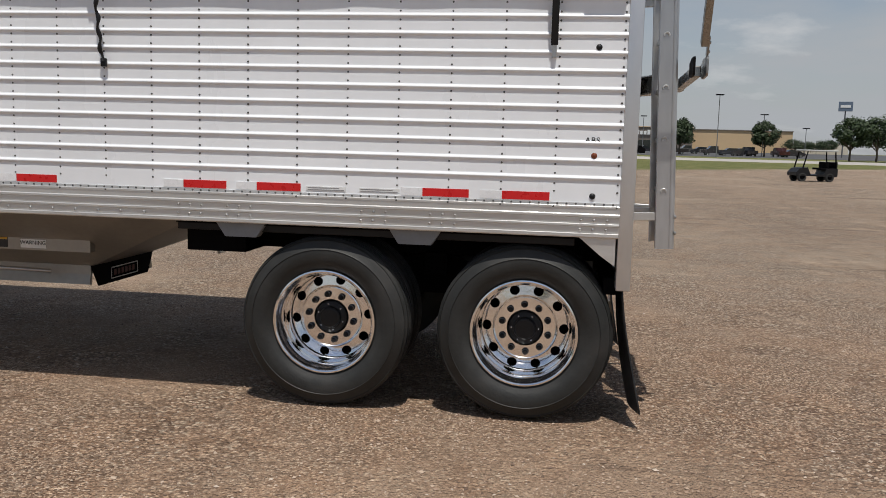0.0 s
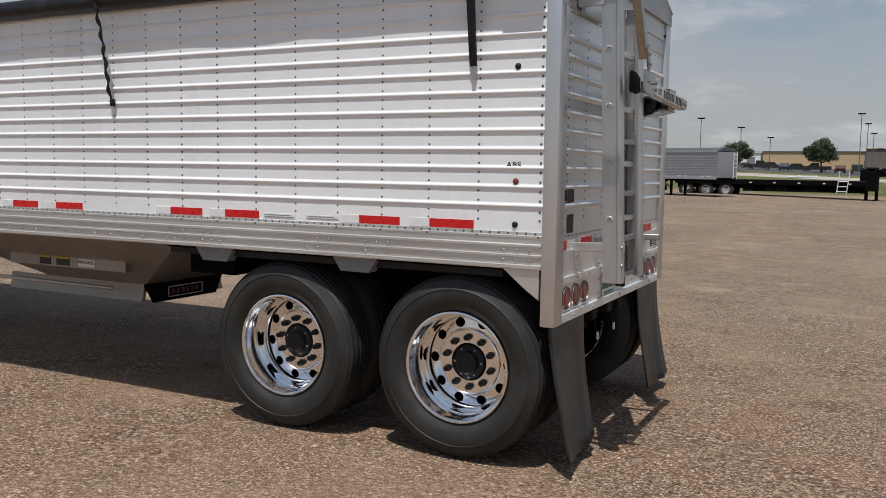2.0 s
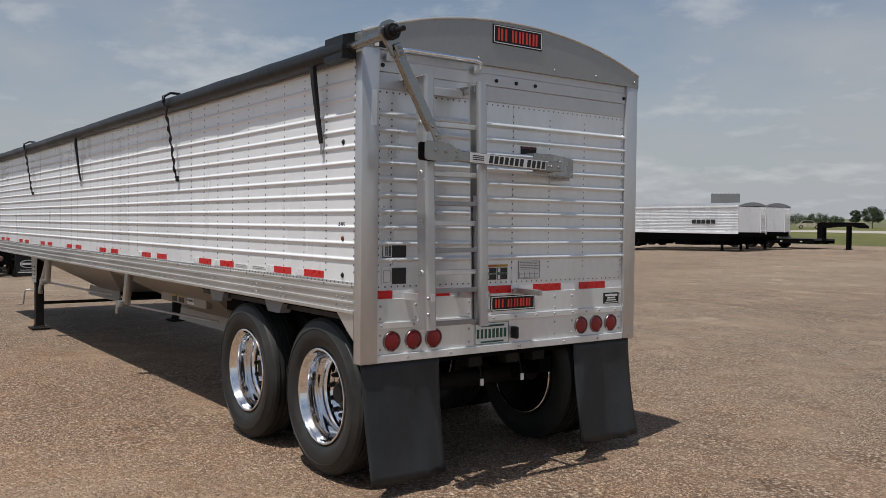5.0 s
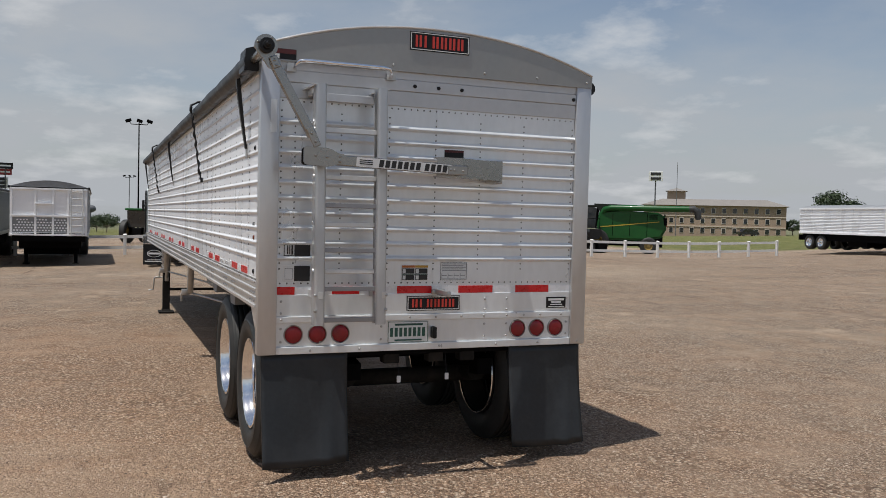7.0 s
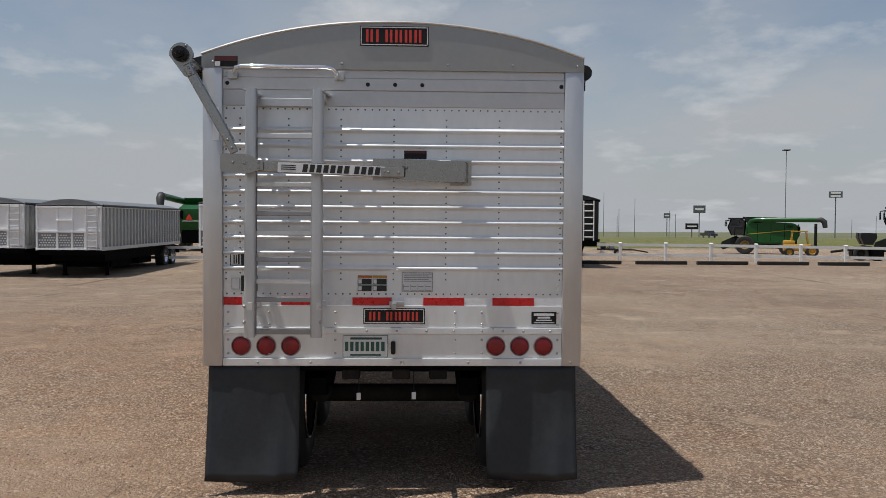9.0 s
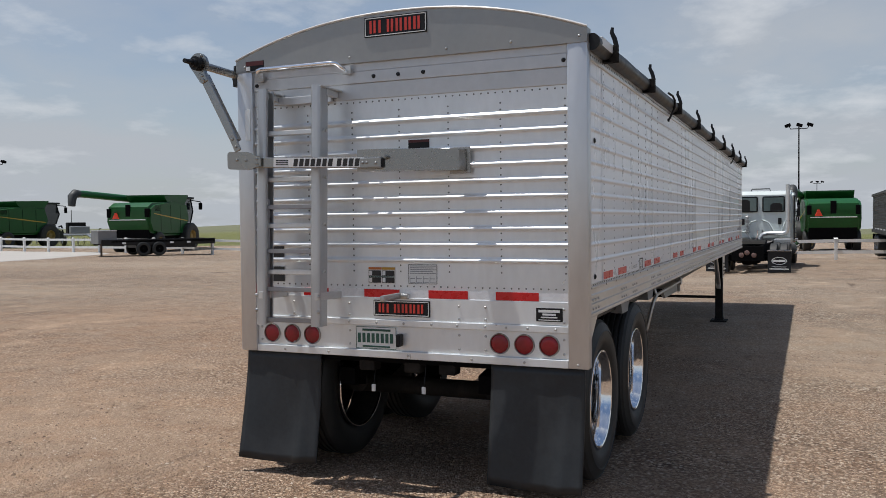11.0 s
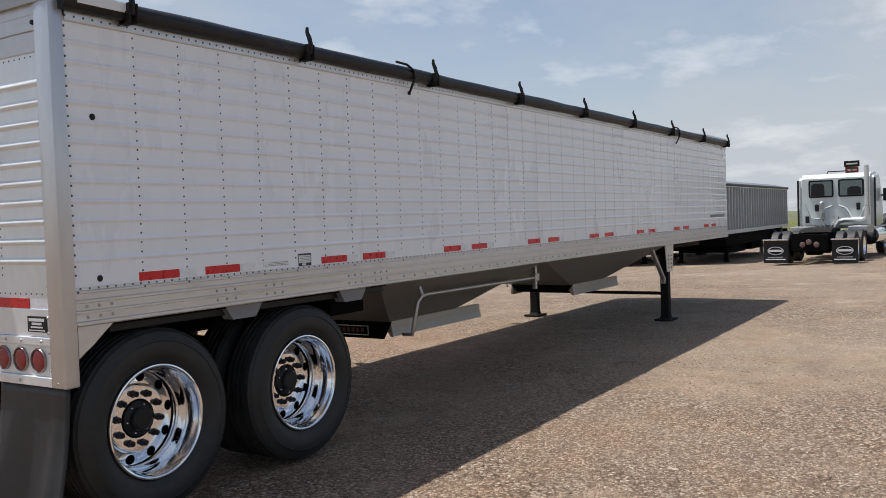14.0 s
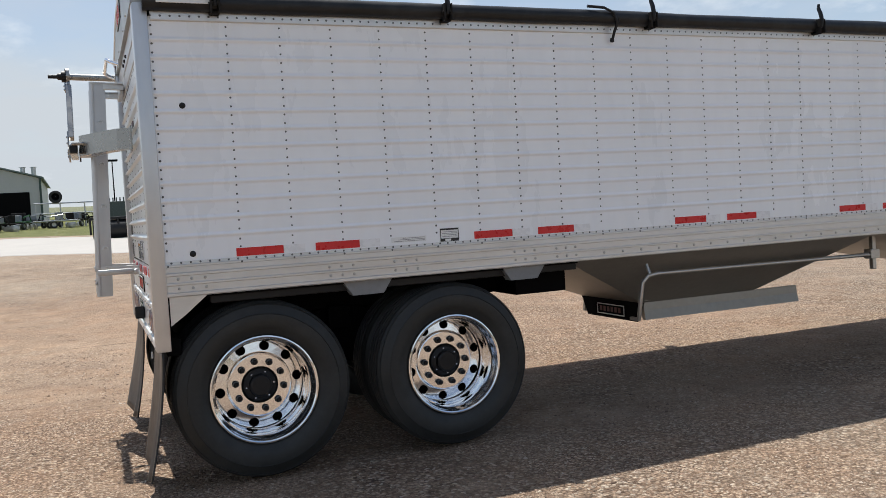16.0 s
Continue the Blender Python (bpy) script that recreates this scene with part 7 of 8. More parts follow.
CARCOL = [material("car_paint", c, 0.25, 0.2, 0.05, 2, coat=0.5) for c in ((0.03, 0.03, 0.035), (0.32, 0.32, 0.33), (0.06, 0.015, 0.012), (0.03, 0.036, 0.05), (0.10, 0.10, 0.095), (0.48, 0.43, 0.33))]


rng = random.Random(4)
k = 0
for az in [76.6, 77.3, 78.9, 79.5, 80.2, 81.0, 81.9, 82.8, 83.6, 84.4, 85.2, 86.4, 87.3, 88.6, 89.5, 91.0, 92.0, 93.2, 94.2, 94.9, 95.9, 96.6, 98.0, 98.8]:
    x, y = polar(0, -5, az + rng.uniform(-0.15, 0.15), rng.choice((172, 180, 190)))
    big = rng.random() < 0.35
    car(at(x, y, rng.choice((5, 184, 95))), CARCOL[(k * 7) % 5 if k % 3 == 1 else 0], "pickup_truck" if big else "car", "dark pickup parked in the far lot" if big else "car parked in the far lot")
    k += 1
car(at(*polar(4.1, -3.0, 120.3, 175), 35), CARCOL[5], "car", "pale car on the far road")
car(at(*polar(5.64, 1.59, 160.8, 230), 10), CARCOL[0], "pickup_truck", "dark pickup on the far rise")
car(at(*polar(5.68, -1.2, 138.3, 196), 75), CARCOL[0], "car", "dark car parked before the hotel")


def light_pole(x, y, h, heads=2, label="tall dark light pole with floodlights", mat=CHASSIS):
    t = thing("light_pole", label, "light pole", at(x, y), "light poles")
    bm = B()
    tube(bm, [(0, 0, 0), (0, 0, h)], [0.085, 0.055], 8)
    part("pole", bm, mat, t, "", 60)
    if heads == 1:
        bm = B()
        box(bm, -0.6, 0.6, -0.6, 0.6, h - 0.05, h + 0.12, 0.03)
        part("lamp_head", bm, CHASSIS, t)
    elif heads:
        bm = B()
        tube(bm, [(0, -0.9, h + 0.1), (0, -0.75, h - 0.15), (0, 0.75, h - 0.15), (0, 0.9, h + 0.1)], 0.04, 6)
        part("cross_arm", bm, CHASSIS, t, "", 60)
        for y2 in ((-0.95, 0.95) if heads == 2 else (-0.95, 0.0, 0.95)):
            bm = B()
            box(bm, -0.22, 0.22, -0.28, 0.28, 0, 0.30, 0.05, pose(0, y2, h + 0.05, 20 if y2 < 0 else -20))
            part("floodlight", bm, CHASSIS, t)
    return t


light_pole(-85.0, 2.9, 11.4, 3)
light_pole(*polar(5.68, -1.24, 178.0, 190), 11.0, 3)
light_pole(*polar(4.88, 4.04, -129.4, 118), 9.5, 2)
light_pole(*polar(5.64, 1.59, 156.3, 175), 17.0, 1, "tall slim light mast", FARPOLE)
light_pole(*polar(0.88, 7.39, -92.1, 105), 7.2, 1)
for az, el, d in ((81.15, 3.6, 150), (78.4, 2.4, 170), (85.7, 2.2, 185), (88.2, 1.7, 195), (90.0, 1.5, 200), (91.02, 3.57, 165), (90.68, 2.98, 180), (90.36, 2.4, 190), (96.1, 2.18, 190), (97.8, 2.8, 170), (100.2, 3.38, 160), (75.9, 1.6, 200)):
    x, y = polar(0.5, -4.7, az, d)
    light_pole(x, y, 1.7 + d * math.tan(radians(el)) - ground_z(x, y), 1, "slim light pole in the far car park", FARPOLE)
for az, el, d in ((143.1, 3.9, 190), (168.3, 1.0, 240), (167.2, 2.0, 260), (166.2, 0.9, 240), (163.0, 0.8, 230), (158.5, 0.4, 250), (152.3, 0.3, 240), (151.0, 0.5, 250), (111.9, 3.15, 150), (110.15, 3.6, 150), (-132.0, 1.1, 150), (-134.5, 0.9, 150), (165.2, 1.6, 250), (166.3, 0.45, 230), (162.6, 0.6, 220)):
    x, y = polar(5.6, 0.5, az, d)
    light_pole(x, y, 1.8 + d * math.tan(radians(el)) - ground_z(x, y), 0, "thin far utility mast", FARPOLE)


def pole_sign(ex, ey, az, d, el, w, h, colour, bars_n=2, round_top=False):
    x, y = polar(ex, ey, az, d)
    top = 1.8 + d * math.tan(radians(el)) - ground_z(x, y)
    t = thing("pole_sign", "tall roadside sign board on a single pole", "sign", at(x, y, az), "roadside signs")
    bm = B()
    tube(bm, [(0, 0, 0), (0, 0, top)], 0.13, 8)
    part("pole", bm, GREYBOARD, t)
    bm = B()
    box(bm, -0.35, 0.35, -w / 2, w / 2, top - h, top, 0.05)
    bd = part("board", bm, colour, t)
    bm = B()
    for k in range(bars_n):
        z = top - h + h * (k + 0.5) / bars_n
        box(bm, -0.40, -0.34, -w * 0.36, w * 0.36, z - h * 0.13, z + h * 0.13)
    part("print_bar", bm, PRINT if colour is LABEL else LABEL, bd)
    return t


pole_sign(5.71, -1.01, 144.1, 175, 3.3, 2.7, 1.9, LABEL)
pole_sign(5.79, 0.8, 153.3, 240, 2.0, 3.2, 1.6, GREYBOARD)
pole_sign(5.64, 1.59, 161.4, 260, 1.15, 3.4, 2.2, GREYBOARD, 1)
pole_sign(5.64, 1.59, 161.85, 240, 0.0, 3.4, 1.6, BLACK, 1)
pole_sign(5.64, 1.59, 163.4, 280, 0.65, 2.0, 1.6, GREYBOARD, 1)
pole_sign(-0.37, -5.05, 73.6, 190, 3.2, 2.6, 1.9, material("blue_grey_board", (0.12, 0.16, 0.22), 0.5), 1)
pole_sign(3.54, 5.67, -173.35, 240, 2.62, 3.5, 1.5, BLACK, 1)
pole_sign(3.54, 5.67, -173.35, 240.6, 2.25, 3.0, 1.5, REDBOARD, 1)
pole_sign(3.54, 5.67, -173.2, 241.2, 1.75, 2.6, 2.8, LABEL, 3)
pole_sign(5.85, -0.38, -178.93, 300, 1.18, 2.4, 2.6, REDBOARD, 1)
pole_sign(5.85, -0.38, -179.08, 300, 0.35, 2.6, 1.6, BLUEBOARD, 1)


water_tower(*polar(5.85, -0.38, -179.6, 430))


# ---- trees ----
def tree(x, y, h, spread, seed, label="leafy round-crowned tree in full summer leaf", trunk=0.28, group="trees far off"):
    rg = random.Random(seed)
    t = thing("tree", label, "tree", at(x, y, rg.uniform(0, 360)), group)
    bm = B()
    base = h * trunk
    tube(bm, [(0, 0, -0.1), (0.05, 0.02, base * 0.5), (0.0, 0.06, base), (0.1, 0.0, h * 0.7)], [h * 0.028, h * 0.022, h * 0.018, h * 0.006], 8)
    tips = []
    for k in range(9):
        a = rg.uniform(0, 6.28)
        r = spread * rg.uniform(0.45, 0.9)
        z = base + (h - base) * rg.uniform(0.2, 0.85)
        tip = Vector((r * math.cos(a), r * math.sin(a), z))
        tube(bm, [(0, 0.04, base * rg.uniform(0.8, 1.2)), tip * 0.5 + Vector((0, 0, base * 0.45)), tip], [h * 0.012, h * 0.008, h * 0.003], 6)
        tips.append(tip)
    part("trunk", bm, BARK, t, "", 60)
    vs, fs = [], []
    clumps = []
    for k in range(42):
        a, u = rg.uniform(0, 6.28), rg.uniform(-0.75, 1.0)
        rr = spread * math.sqrt(max(0.05, 1 - u * u)) * rg.uniform(0.45, 0.95)
        clumps.append(Vector((rr * math.cos(a), rr * math.sin(a), base + (h - base) * (0.5 + 0.45 * u))))
    for c in clumps + tips:
        cr = spread * rg.uniform(0.20, 0.36)
        for j in range(84):
            d = Vector((rg.gauss(0, 1), rg.gauss(0, 1), rg.gauss(0, 0.75))).normalized() * cr * rg.uniform(0.45, 1.0)
            p = c + d
            n = (d.normalized() + Vector((rg.uniform(-.6, .6), rg.uniform(-.6, .6), rg.uniform(-.2, .9)))).normalized()
            u1 = n.orthogonal().normalized()
            u2 = n.cross(u1)
            s = h * rg.uniform(0.020, 0.040)
            k0 = len(vs)
            vs += [p - u1 * s, p - u2 * s * 0.6, p + u1 * s, p + u2 * s * 0.6 + n * s * 0.2]
            fs.append((k0, k0 + 1, k0 + 2, k0 + 3))
    raw("crown", vs, fs, LEAF, t)
    return t


k = 0
for az, d, h, sp in ((78.25, 170, 6.4, 2.6), (83.4, 168, 6.6, 2.8), (88.6, 170, 6.4, 2.6), (93.1, 170, 6.2, 2.9), (76.6, 250, 3.8, 2.6), (75.9, 255, 3.2, 2.8), (75.2, 255, 3.4, 3.0), (74.6, 250, 3.8, 2.8), (73.45, 150, 6.8, 2.7), (72.0, 150, 6.7, 3.4), (70.6, 152, 6.6, 3.6), (97.9, 150, 4.7, 2.4)):
    x, y = polar(0.5, -4.7, az, d)
    tree(x, y, h, sp, 11 + k)
    k += 1
for az, d, h, sp in ((115.3, 190, 4.9, 2.5), (116.8, 190, 4.1, 2.3), (117.75, 190, 3.6, 1.1), (118.8, 195, 2.4, 1.7), (119.9, 210, 2.9, 2.6), (121.0, 215, 2.6, 3.0), (132.3, 150, 7.0, 4.4)):
    x, y = polar(4.09, -3.03, az, d)
    tree(x, y, h, sp, 40 + k)
    k += 1
for az, d, h, sp in ((179.3, 150, 2.9, 2.2), (179.9, 160, 2.6, 2.4), (-179.4, 165, 2.4, 2.2), (135.7, 215, 3.4, 2.0)):
    x, y = polar(5.7, -1.2, az, d)
    tree(x, y, h, sp, 60 + k)
    k += 1


# ---- buildings ----
def store():
    t = thing("store_building", "long low tan store with a brown entrance block", "building", at(0, 245, 0))
    for nm, x0, x1, y0, y1, h, mat in (("wall", 33, 60, 0, 40, 5.5, TANWALL), ("entrance_block", -3, 33, -2, 38, 5.85, BROWNWALL), ("wall", -28, -3, 0, 40, 5.1, TANWALL)):
        bm = B()
        box(bm, x0, x1, y0, y1, -1.0, h)
        w = part(nm, bm, mat, t)
        bm = B()
        box(bm, x0 - 0.2, x1 + 0.2, y0 - 0.25, y0 + 0.2, h - 0.1, h + 0.12)
        part("parapet", bm, BROWNWALL if mat is TANWALL else TANWALL, w)
    bm = B()
    for k in range(7):
        box(bm, 14.6 + 1.0 * k, 15.35 + 1.0 * k, -2.35, -2.0, 3.7, 4.7 if k % 3 else 5.0)
    part("sign_bar", bm, LABEL, t, "row of pale bars standing for a store name")
    bm = B()
    for k in range(6):
        a = k * math.pi / 3
        tube(bm, [(22.9 + 0.35 * math.cos(a), -2.2, 4.2 + 0.35 * math.sin(a)), (22.9 + 1.0 * math.cos(a), -2.2, 4.2 + 0.9 * math.sin(a))], 0.16, 6)
    part("emblem", bm, YELLOW, t, "yellow star of six strokes")
    bm = B()
    box(bm, 14.5, 23.5, -2.3, -2.0, 0, 2.2)
    part("doorway", bm, DKGLASS, t)
    bm = B()
    box(bm, 60, 76, 4, 30, -1, 2.6)
    part("side_wing", bm, material("pale_wing", (0.55, 0.5, 0.42), 0.8), t)


store()
wh = thing("storage_building", "low white building beyond the store's end", "building", at(-33.5, 252))
bm = B()
box(bm, -4.2, 4.2, -3, 3, -1, 3.3)
part("wall", bm, NOSEWHITE, wh)
bm = B()
prism(bm, [(-3.2, 3.25), (3.2, 3.25), (0, 4.0)], "x", -4.4, 4.4)
part("roof", bm, ROOF, wh)
for x in (-2.2, 1.6):
    bm = B()
    box(bm, x - 1.1, x + 1.1, -3.06, -2.98, -0.5, 2.3)
    part("door", bm, GREYBOX, wh)


def hotel():
    x, y = polar(5.68, -1.24, 140.4, 205)
    t = thing("hotel", "three-storey tan brick hotel with a hipped roof", "building", at(x, y, -40))
    L, D, H = 31.0, 12.0, 6.9
    bm = B()
    box(bm, -D, 0, -L / 2, L / 2, -1.5, H)
    part("wall", bm, BRICK, t)
    for z in (2.15, 4.5):
        bm = B()
        box(bm, -0.02, 0.12, -L / 2, L / 2, z - 0.12, z + 0.12)
        part("string_course", bm, material("pale_band", (0.55, 0.47, 0.38), 0.8), t)
    bm = B()
    lo = [bm.verts.new(p) for p in ((0.7, -L / 2 - 0.7, H), (0.7, L / 2 + 0.7, H), (-D - 0.7, L / 2 + 0.7, H), (-D - 0.7, -L / 2 - 0.7, H))]
    hi = [bm.verts.new(p) for p in ((-3.0, -L / 2 + 4, H + 1.5), (-3.0, L / 2 - 4, H + 1.5), (-D + 3.0, L / 2 - 4, H + 1.5), (-D + 3.0, -L / 2 + 4, H + 1.5))]
    for k in range(4):
        bm.faces.new((lo[k], lo[(k + 1) % 4], hi[(k + 1) % 4], hi[k]))
    bm.faces.new(hi)
    bm.faces.new(lo)
    part("roof", bm, ROOF, t)
    bm = B()
    box(bm, -7, -3, -L / 2 + 5, -L / 2 + 9, H, H + 3.3)
    tw = part("tower", bm, BRICK, t)
    bm = B()
    v = [bm.verts.new(p) for p in ((-2.5, -L / 2 + 4.5, H + 3.3), (-2.5, -L / 2 + 9.5, H + 3.3), (-7.5, -L / 2 + 9.5, H + 3.3), (-7.5, -L / 2 + 4.5, H + 3.3), (-5, -L / 2 + 7, H + 4.1))]
    for k in range(4):
        bm.faces.new((v[k], v[(k + 1) % 4], v[4]))
    bm.faces.new(v[:4][::-1])
    part("tower_roof", bm, ROOF, tw)
    bm = B()
    box(bm, -0.03, 0.06, -0.48, 0.48, -0.62, 0.62)
    w0 = part("window", bm, material("window_frame", (0.6, 0.55, 0.48), 0.7), t, m=Matrix.Translation((0, -L / 2 + 1.6, 1.2)))
    bm = B()
    box(bm, 0.05, 0.08, -0.40, 0.40, -0.54, 0.54)
    p0 = part("pane", bm, DKGLASS, w0)
    for fl, z in enumerate((1.2, 3.45, 5.75)):
        for k in range(13):
            if fl == 0 and k == 0:
                continue
            w = same("window", w0, t, Matrix.Translation((0, -L / 2 + 1.6 + k * (L - 3.2) / 12, z)))
            same("pane", p0, w, Matrix.Identity(4))


hotel()


# ---- the south side: concrete road, shed, machinery ----
def poly_pts(near, far, n=12):
    """Pairs of points on two broken lines with equal numbers of corners."""
    out = []
    for (a0, a1), (b0, b1) in zip(zip(near, near[1:]), zip(far, far[1:])):
        out += line_pts(a0, a1, b0, b1, n)
    return out


strip("concrete_road", poly_pts([(60, -76), (20, -50), (3.7, -37.4), (-1, -34.0), (-23.5, -31.5), (-36, -36.5), (-38.3, -40)], [(80, -120), (30, -86), (6, -62), (-2, -55.5), (-30, -58), (-37.4, -50), (-38.4, -44)]), CONCRETE, "pale concrete road beyond the gravel", "road", 0.03)
strip("far_road", line_pts((-70, 112), (120, 112), (-70, 128), (120, 128)), CONCRETE, "pale road beyond the grass", "road", 0.08)
strip("car_park", line_pts((-70, 150), (120, 150), (-70, 243), (120, 243)), material("asphalt", (0.07, 0.07, 0.072), 0.9, 0, 0.15, 0.4), "grey asphalt car park before the store", "car park", 0.10)


def shed():
    x, y = polar(0.24, 7.63, -87.6, 112)
    t = thing("machine_shed", "pale metal machine shed with a dark open bay", "building", at(x, y, 0.3))
    H, D, Wd = 5.65, 26.0, 24.0
    bm = B()
    prism(bm, [(0, -1.0), (0, H), (Wd / 2, H + 3.4), (Wd, H), (Wd, -1.0)], "y", -D, 0)
    part("wall", bm, SHED, t)
    bm = B()
    prism(bm, [(-0.4, H - 0.05), (Wd / 2, H + 3.45), (Wd + 0.4, H - 0.05), (Wd + 0.4, H + 0.12), (Wd / 2, H + 3.66), (-0.4, H + 0.12)], "y", -D - 0.3, 0.4)
    part("roof", bm, material("green_grey_roof", (0.12, 0.16, 0.15), 0.5), t)
    bm = B()
    box(bm, 1.2, 9.5, -0.3, 0.04, -0.5, 4.05)
    part("open_bay", bm, CHASSIS, t, "dark open bay")
    bm = B()
    box(bm, -0.12, 0.12, -0.1, 0.12, -0.5, H)
    part("corner_trim", bm, material("green_trim", (0.03, 0.06, 0.05), 0.5), t)
    for xx in (0.75, 1.95):
        bm = B()
        tube(bm, [(xx, -4, H - 0.2), (xx, -4, H + 1.55), (xx, -4, H + 1.6)], [0.28, 0.28, 0.45], 10)
        part("roof_vent", bm, STEEL, t)


shed()


def planter(x, y, rz):
    """Dark row planter: tool bar with two hoppers, row units and transport wheels."""
    t = thing("row_planter", "dark row planter with two seed hoppers", "farm machine", at(x, y, rz), "farm machinery on the grass")
    bm = B()
    box(bm, -0.12, 0.12, -1.8, 1.8, 0.85, 1.1, 0.02)
    part("tool_bar", bm, GRIME, t)
    for yy in (-0.75, 0.75):
        bm = B()
        prism(bm, [(-0.3, 1.2), (0.3, 1.2), (0.55, 1.75), (0.5, 2.05), (-0.5, 2.05), (-0.55, 1.75)], "y", yy - 0.55, yy + 0.55)
        part("hopper", bm, BLACK, t, "black seed hopper", 30)
    u0 = None
    for k in range(7):
        m = Matrix.Translation((-0.6, -1.65 + 0.55 * k, 0))
        if u0 is None:
            bm = B()
            box(bm, -0.35, 0.4, -0.08, 0.08, 0.35, 0.95, 0.02)
            lathe(bm, [(0.0, -0.05), (0.30, -0.04), (0.30, 0.04), (0.0, 0.05)], 16, (0.0, 0, 0.30))
            u0 = part("row_unit", bm, CHASSIS, t, m=m)
        else:
            same("row_unit", u0, t, m)
    for yy in (-1.2, 1.2):
        road_wheel(t, 0.5, yy, 0.52, 0.30, GRIME)
    bm = B()
    tube(bm, [(0.1, 0, 0.95), (2.4, 0, 0.6)], 0.09, 8)
    part("hitch", bm, GRIME, t)
    return t


def machine(x, y, seed, rz, label, scale=1.0):
    """Idle tillage gear: a frame of tubes on small wheels, with discs and hitch."""
    rg = random.Random(seed)
    t = thing("tillage_machine", label, "farm machine", at(x, y, rz) @ Matrix.Scale(scale, 4), "farm machinery on the grass")
    mats = [GRIME, GREEN, CHASSIS, STEEL]
    bm = B()
    for yy in (-1.6, -0.5, 0.5, 1.6):
        tube(bm, [(-2.2, yy, 0.75), (2.0, yy * 0.8, 0.75)], 0.07, 6)
    for xx in (-2.0, 0.0, 1.8):
        tube(bm, [(xx, -1.9, 0.78), (xx, 1.9, 0.78)], 0.07, 6)
    tube(bm, [(2.0, 0, 0.75), (3.8, 0, 0.45)], 0.08, 6)
    for s in (-1, 1):
        tube(bm, [(-1.0, s * 1.5, 0.8), (-0.6, s * 1.5, 1.2 + 0.3 * rg.random()), (0.4, s * 1.3, 1.2)], 0.06, 6)
    part("frame", bm, mats[seed % 4], t)
    for s in (-1, 1):
        bm = B()
        box(bm, -1.3 + 0.5 * s, -0.7 + 0.5 * s, -0.6, 0.7, 0.85, 1.35 + 0.5 * rg.random(), 0.05)
        part("hopper_box", bm, GREYBOX if s > 0 else GRIME, t, "grey box on the frame")
    for k in range(8):
        bm = B()
        lathe(bm, [(0.0, -0.03), (0.28, 0.0), (0.0, 0.03)], 14)
        part("disc", bm, STEEL, t, m=Matrix.Translation((-1.6, -1.6 + k * 0.45, 0.28)))
    for s in (-1, 1):
        road_wheel(t, 0.2, s * 1.2, 0.38, 0.25, STEEL)
    return t


for i, (az, d, rz) in enumerate(((-84.9, 92, 20), (-85.9, 96, 70), (-87.0, 98, 130), (-88.2, 96, 10), (-89.2, 100, 60), (-84.3, 104, 0), (-90.6, 118, 40), (-98.0, 130, 0))):
    x, y = polar(0.24, 7.63, az, d)
    machine(x, y, i, rz, ("grey tillage machine standing on the grass", "dark cultivator folded on the grass")[i % 2])
x, y = polar(5.7, 1.4, 166.6, 79)
machine(x, y, 0, 80, "green disc harrow behind the black trailer", 0.75)
planter(*polar(5.7, 1.37, 151.7, 71), 250)
planter(*polar(5.7, 1.37, 149.6, 74), 250)
for k, (az, d) in enumerate(((-128.2, 84), (-131.5, 96), (-133.8, 88))):
    x, y = polar(4.9, 4.0, az, d)
    machine(x, y, 5 + k, 30 * k, "dark cultivator behind the fence", 1.3)


def rack():
    x, y = polar(0.24, 7.63, -89.3, 100)
    t = thing("pipe_rack", "grey pipe rack with a large tyre on top", "rack", at(x, y))
    bm = B()
    for xx in (-3.6, -1.2, 1.2, 3.6):
        tube(bm, [(xx, 0, 0), (xx, 0, 2.6)], 0.07, 6)
    for z in (1.5, 2.6):
        tube(bm, [(-3.8, 0, z), (3.8, 0, z)], 0.08, 6)
    part("frame", bm, STEEL, t)
    wh = road_wheel(t, 1.6, 0.2, 0.66, 0.5, CHASSIS, "spare_tyre", 3.26)


rack()
x, y = polar(0.88, 7.39, -92.5, 60)
rl = thing("land_roller", "black steel land roller at the road's edge", "farm roller", at(x, y, 0))
bm = B()
tube(bm, [(-1.65, 0, 0.62), (1.65, 0, 0.62)], 0.62, 24)
part("drum", bm, BLACK, rl, "glossy black drum", 40)
bm = B()
box(bm, -1.8, 1.8, -0.5, 0.35, 1.25, 1.42, 0.03)
box(bm, -1.85, -1.72, -0.3, 0.3, 0.3, 1.4, 0.03)
box(bm, 1.72, 1.85, -0.3, 0.3, 0.3, 1.4, 0.03)
for xx in (-0.55, 0.1):
    box(bm, xx - 0.05, xx + 0.05, 0.3, 0.5, 0.7, 1.4, 0.02)
part("frame", bm, BLACK, rl)
x, y = polar(0.88, 7.39, -93.6, 88)
ct = thing("storage_container", "dull grey-green storage container on the grass", "container", at(x, y, 0))
bm = B()
box(bm, -3.0, 3.1, -1.5, 1.5, 0.2, 2.5, 0.05)
part("box_body", bm, material("grey_green_steel", (0.065, 0.085, 0.085), 0.55, 0, 0.12, 1), ct)
n0 = None
for k in range(20):
    m = Matrix.Translation((-2.85 + 0.31 * k, 1.5, 0))
    if n0 is None:
        bm = B()
        box(bm, -0.06, 0.06, 0.0, 0.04, 0.25, 2.85)
        n0 = part("side_rib", bm, ct.children[0].data.materials[0], ct, m=m)
    else:
        same("side_rib", n0, ct, m)


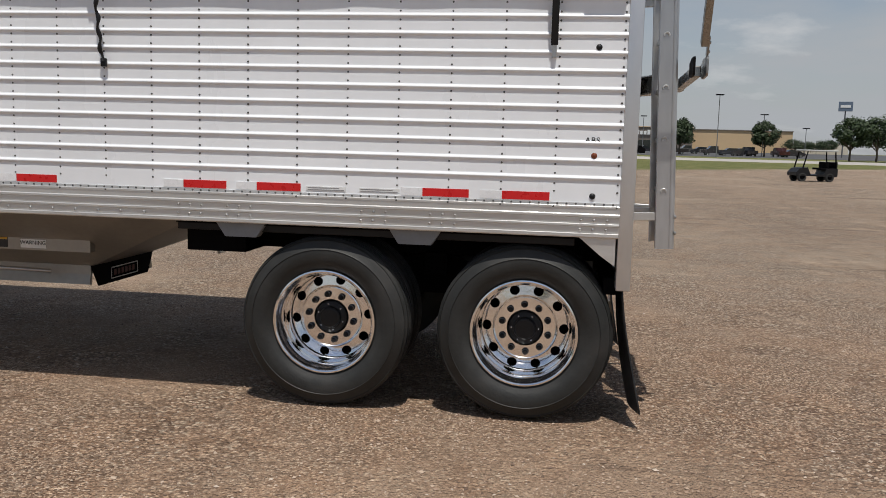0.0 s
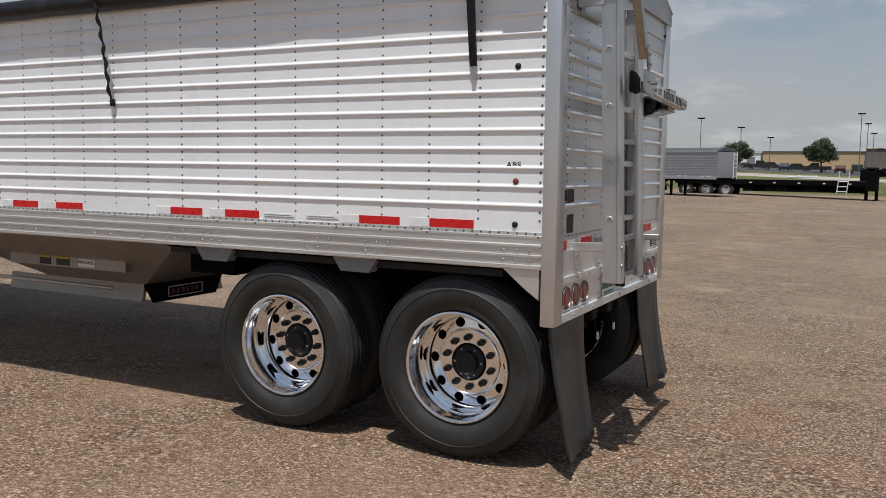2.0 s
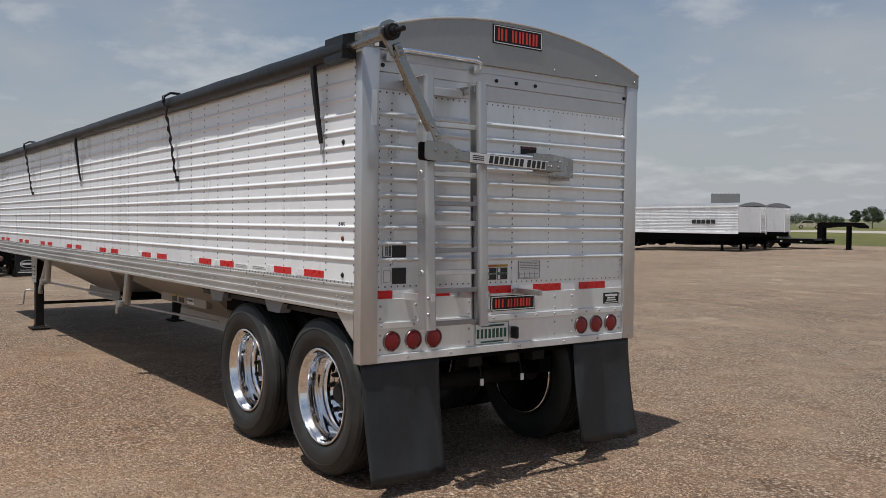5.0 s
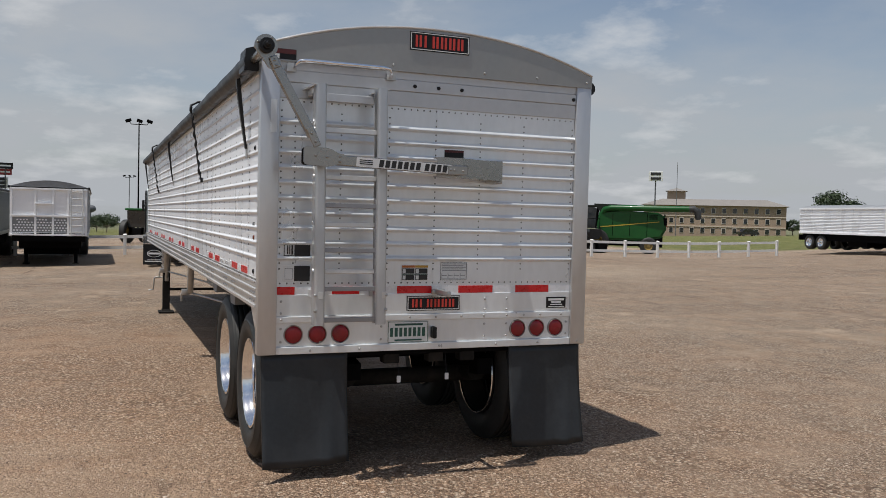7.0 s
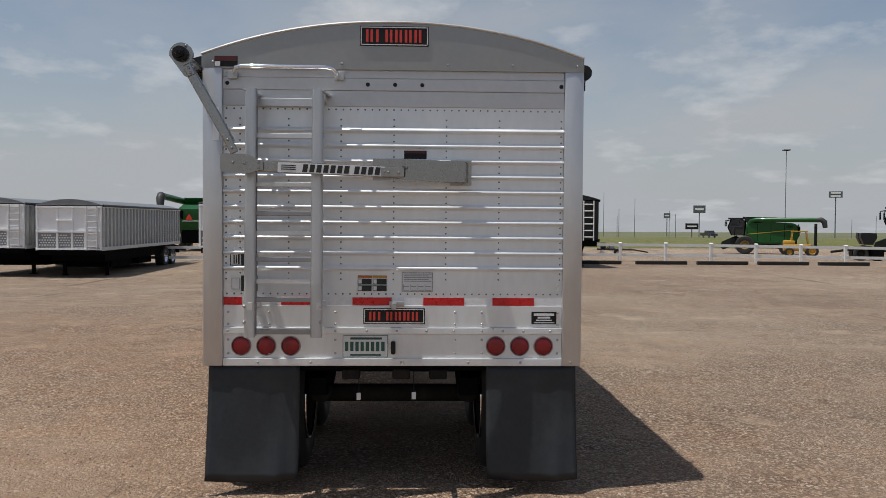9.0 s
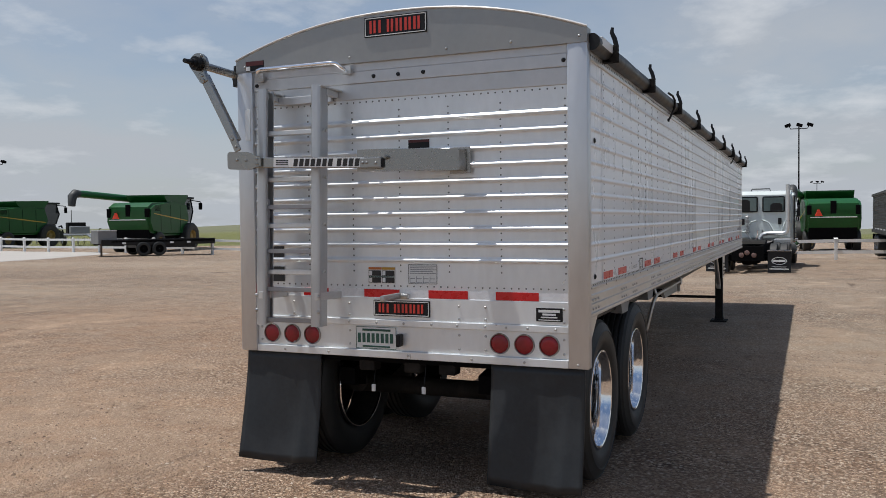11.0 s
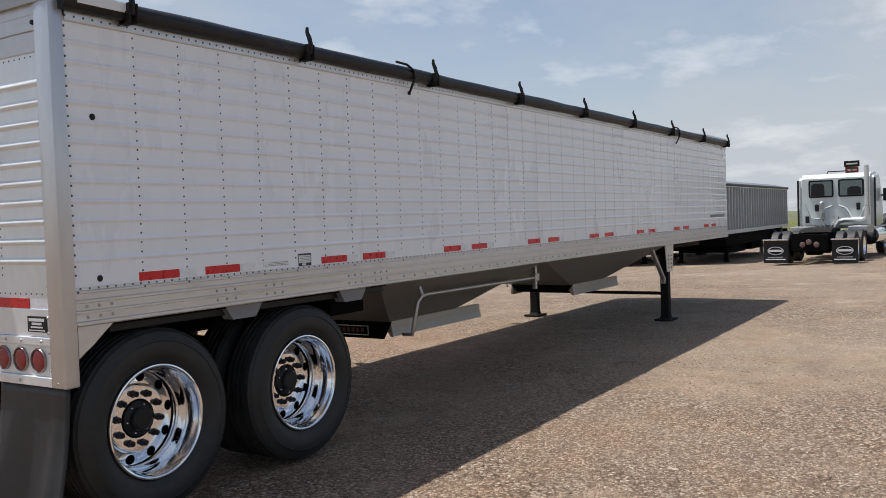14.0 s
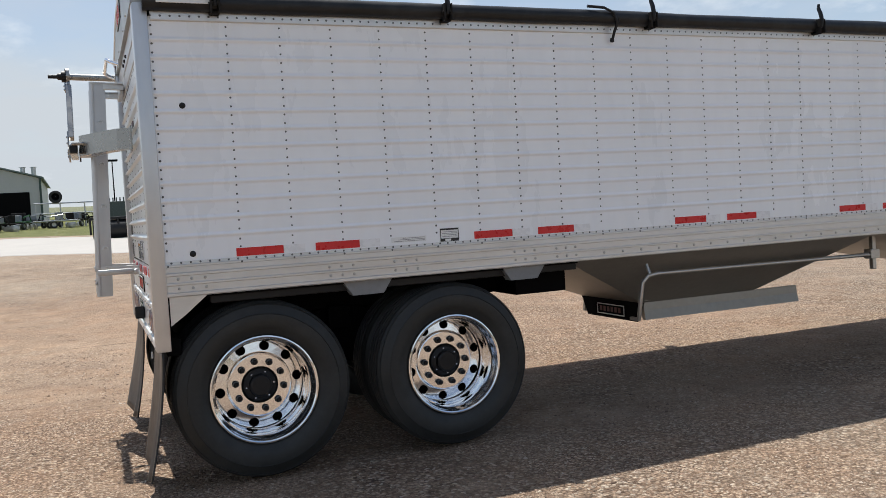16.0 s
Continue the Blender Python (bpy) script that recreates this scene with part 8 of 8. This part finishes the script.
def forklift():
    x, y = polar(5.7, 1.4, 155.3, 88)
    t = thing("forklift", "yellow yard forklift with a dark mast", "forklift", at(x, y, 70))
    bm = B()
    box(bm, -1.6, 0.9, -0.75, 0.75, 0.5, 1.15, 0.08)
    box(bm, -1.6, -0.6, -0.7, 0.7, 1.1, 1.5, 0.1)
    part("body", bm, YELLOW, t, "yellow body", 30)
    bm = B()
    for s in (-0.65, 0.65):
        tube(bm, [(0.6, s, 1.1), (0.4, s, 2.35), (-0.8, s, 2.35), (-0.9, s, 1.4)], 0.05, 6)
    box(bm, -0.9, 0.5, -0.7, 0.7, 2.33, 2.42)
    part("cage", bm, YELLOW, t)
    bm = B()
    for s in (-0.45, 0.45):
        box(bm, 1.15, 1.32, s - 0.08, s + 0.08, 0.2, 3.1)
    for z in (0.6, 1.6, 2.9):
        box(bm, 1.15, 1.3, -0.5, 0.5, z, z + 0.15)
    part("mast", bm, GRIME, t)
    for xx, r in ((0.9, 0.55), (-1.1, 0.42)):
        for s in (-1, 1):
            road_wheel(t, xx, s * 0.8, r, 0.35, YELLOW)


forklift()


def equipment_trailer(m):
    """Low black trailer with a grey tool box on its front end; the front lies at local x = 0."""
    t = thing("equipment_trailer", "low black equipment trailer with a grey tool box", "trailer", m)
    bm = B()
    box(bm, -6.2, -0.2, -1.0, 1.0, 0.78, 0.90, 0.01)
    part("deck", bm, CHASSIS, t)
    bm = B()
    for y in (-1.0, 0.9):
        box(bm, -6.2, 0.3, y, y + 0.10, 0.62, 0.95)
    box(bm, -5.0, -1.6, -0.9, 0.9, 0.45, 0.70)
    part("frame", bm, BLACK, t)
    bm = B()
    box(bm, -0.55, 0.45, -0.85, 0.85, 0.72, 1.46, 0.03)
    bx = part("tool_box", bm, material("grey_steel_box", (0.20, 0.205, 0.21), 0.5, 0.3, 0.12, 3), t, "dull grey steel box")
    bm = B()
    box(bm, -0.57, 0.47, -0.87, 0.87, 1.44, 1.49, 0.01)
    part("lid", bm, STEEL, bx)
    bm = B()
    box(bm, 0.05, 0.14, -0.05, 0.05, 0.02, 0.75)
    box(bm, -0.02, 0.21, -0.12, 0.12, 0.0, 0.03)
    part("jack_leg", bm, WOOD, t)
    for s in (-1, 1):
        for x in (-1.95, -2.85):
            road_wheel(t, x, s * 1.05, 0.40, 0.26, CHASSIS)
        for x in (-0.9, -3.6, -4.6):
            bm = B()
            box(bm, x - 0.10, x + 0.10, s * 1.02 - 0.02, s * 1.02 + 0.02, 0.70, 0.80)
            part("marker", bm, WTAPE, t)


equipment_trailer(at(-32.2, -33.2, -32))


gx, gy = polar(4.09, -3.03, 124.95, 73)
gb = thing("grain_box", "grey ribbed grain box standing behind the white trailers", "grain box", at(gx, gy, 35))
bm = B()
box(bm, -1.1, 1.1, -1.1, 1.1, 0.9, 4.0, 0.04)
part("box_body", bm, GREYBOX, gb)
for k in range(7):
    bm = B()
    box(bm, -1.0 + 0.31 * k, -0.92 + 0.31 * k, -1.14, 1.14, 1.0, 4.02)
    part("rib", bm, GREYBOX, gb)
for xx in (-0.9, 0.9):
    for yy in (-0.9, 0.9):
        bm = B()
        box(bm, xx - 0.08, xx + 0.08, yy - 0.08, yy + 0.08, 0.0, 0.95)
        part("leg", bm, CHASSIS, gb)
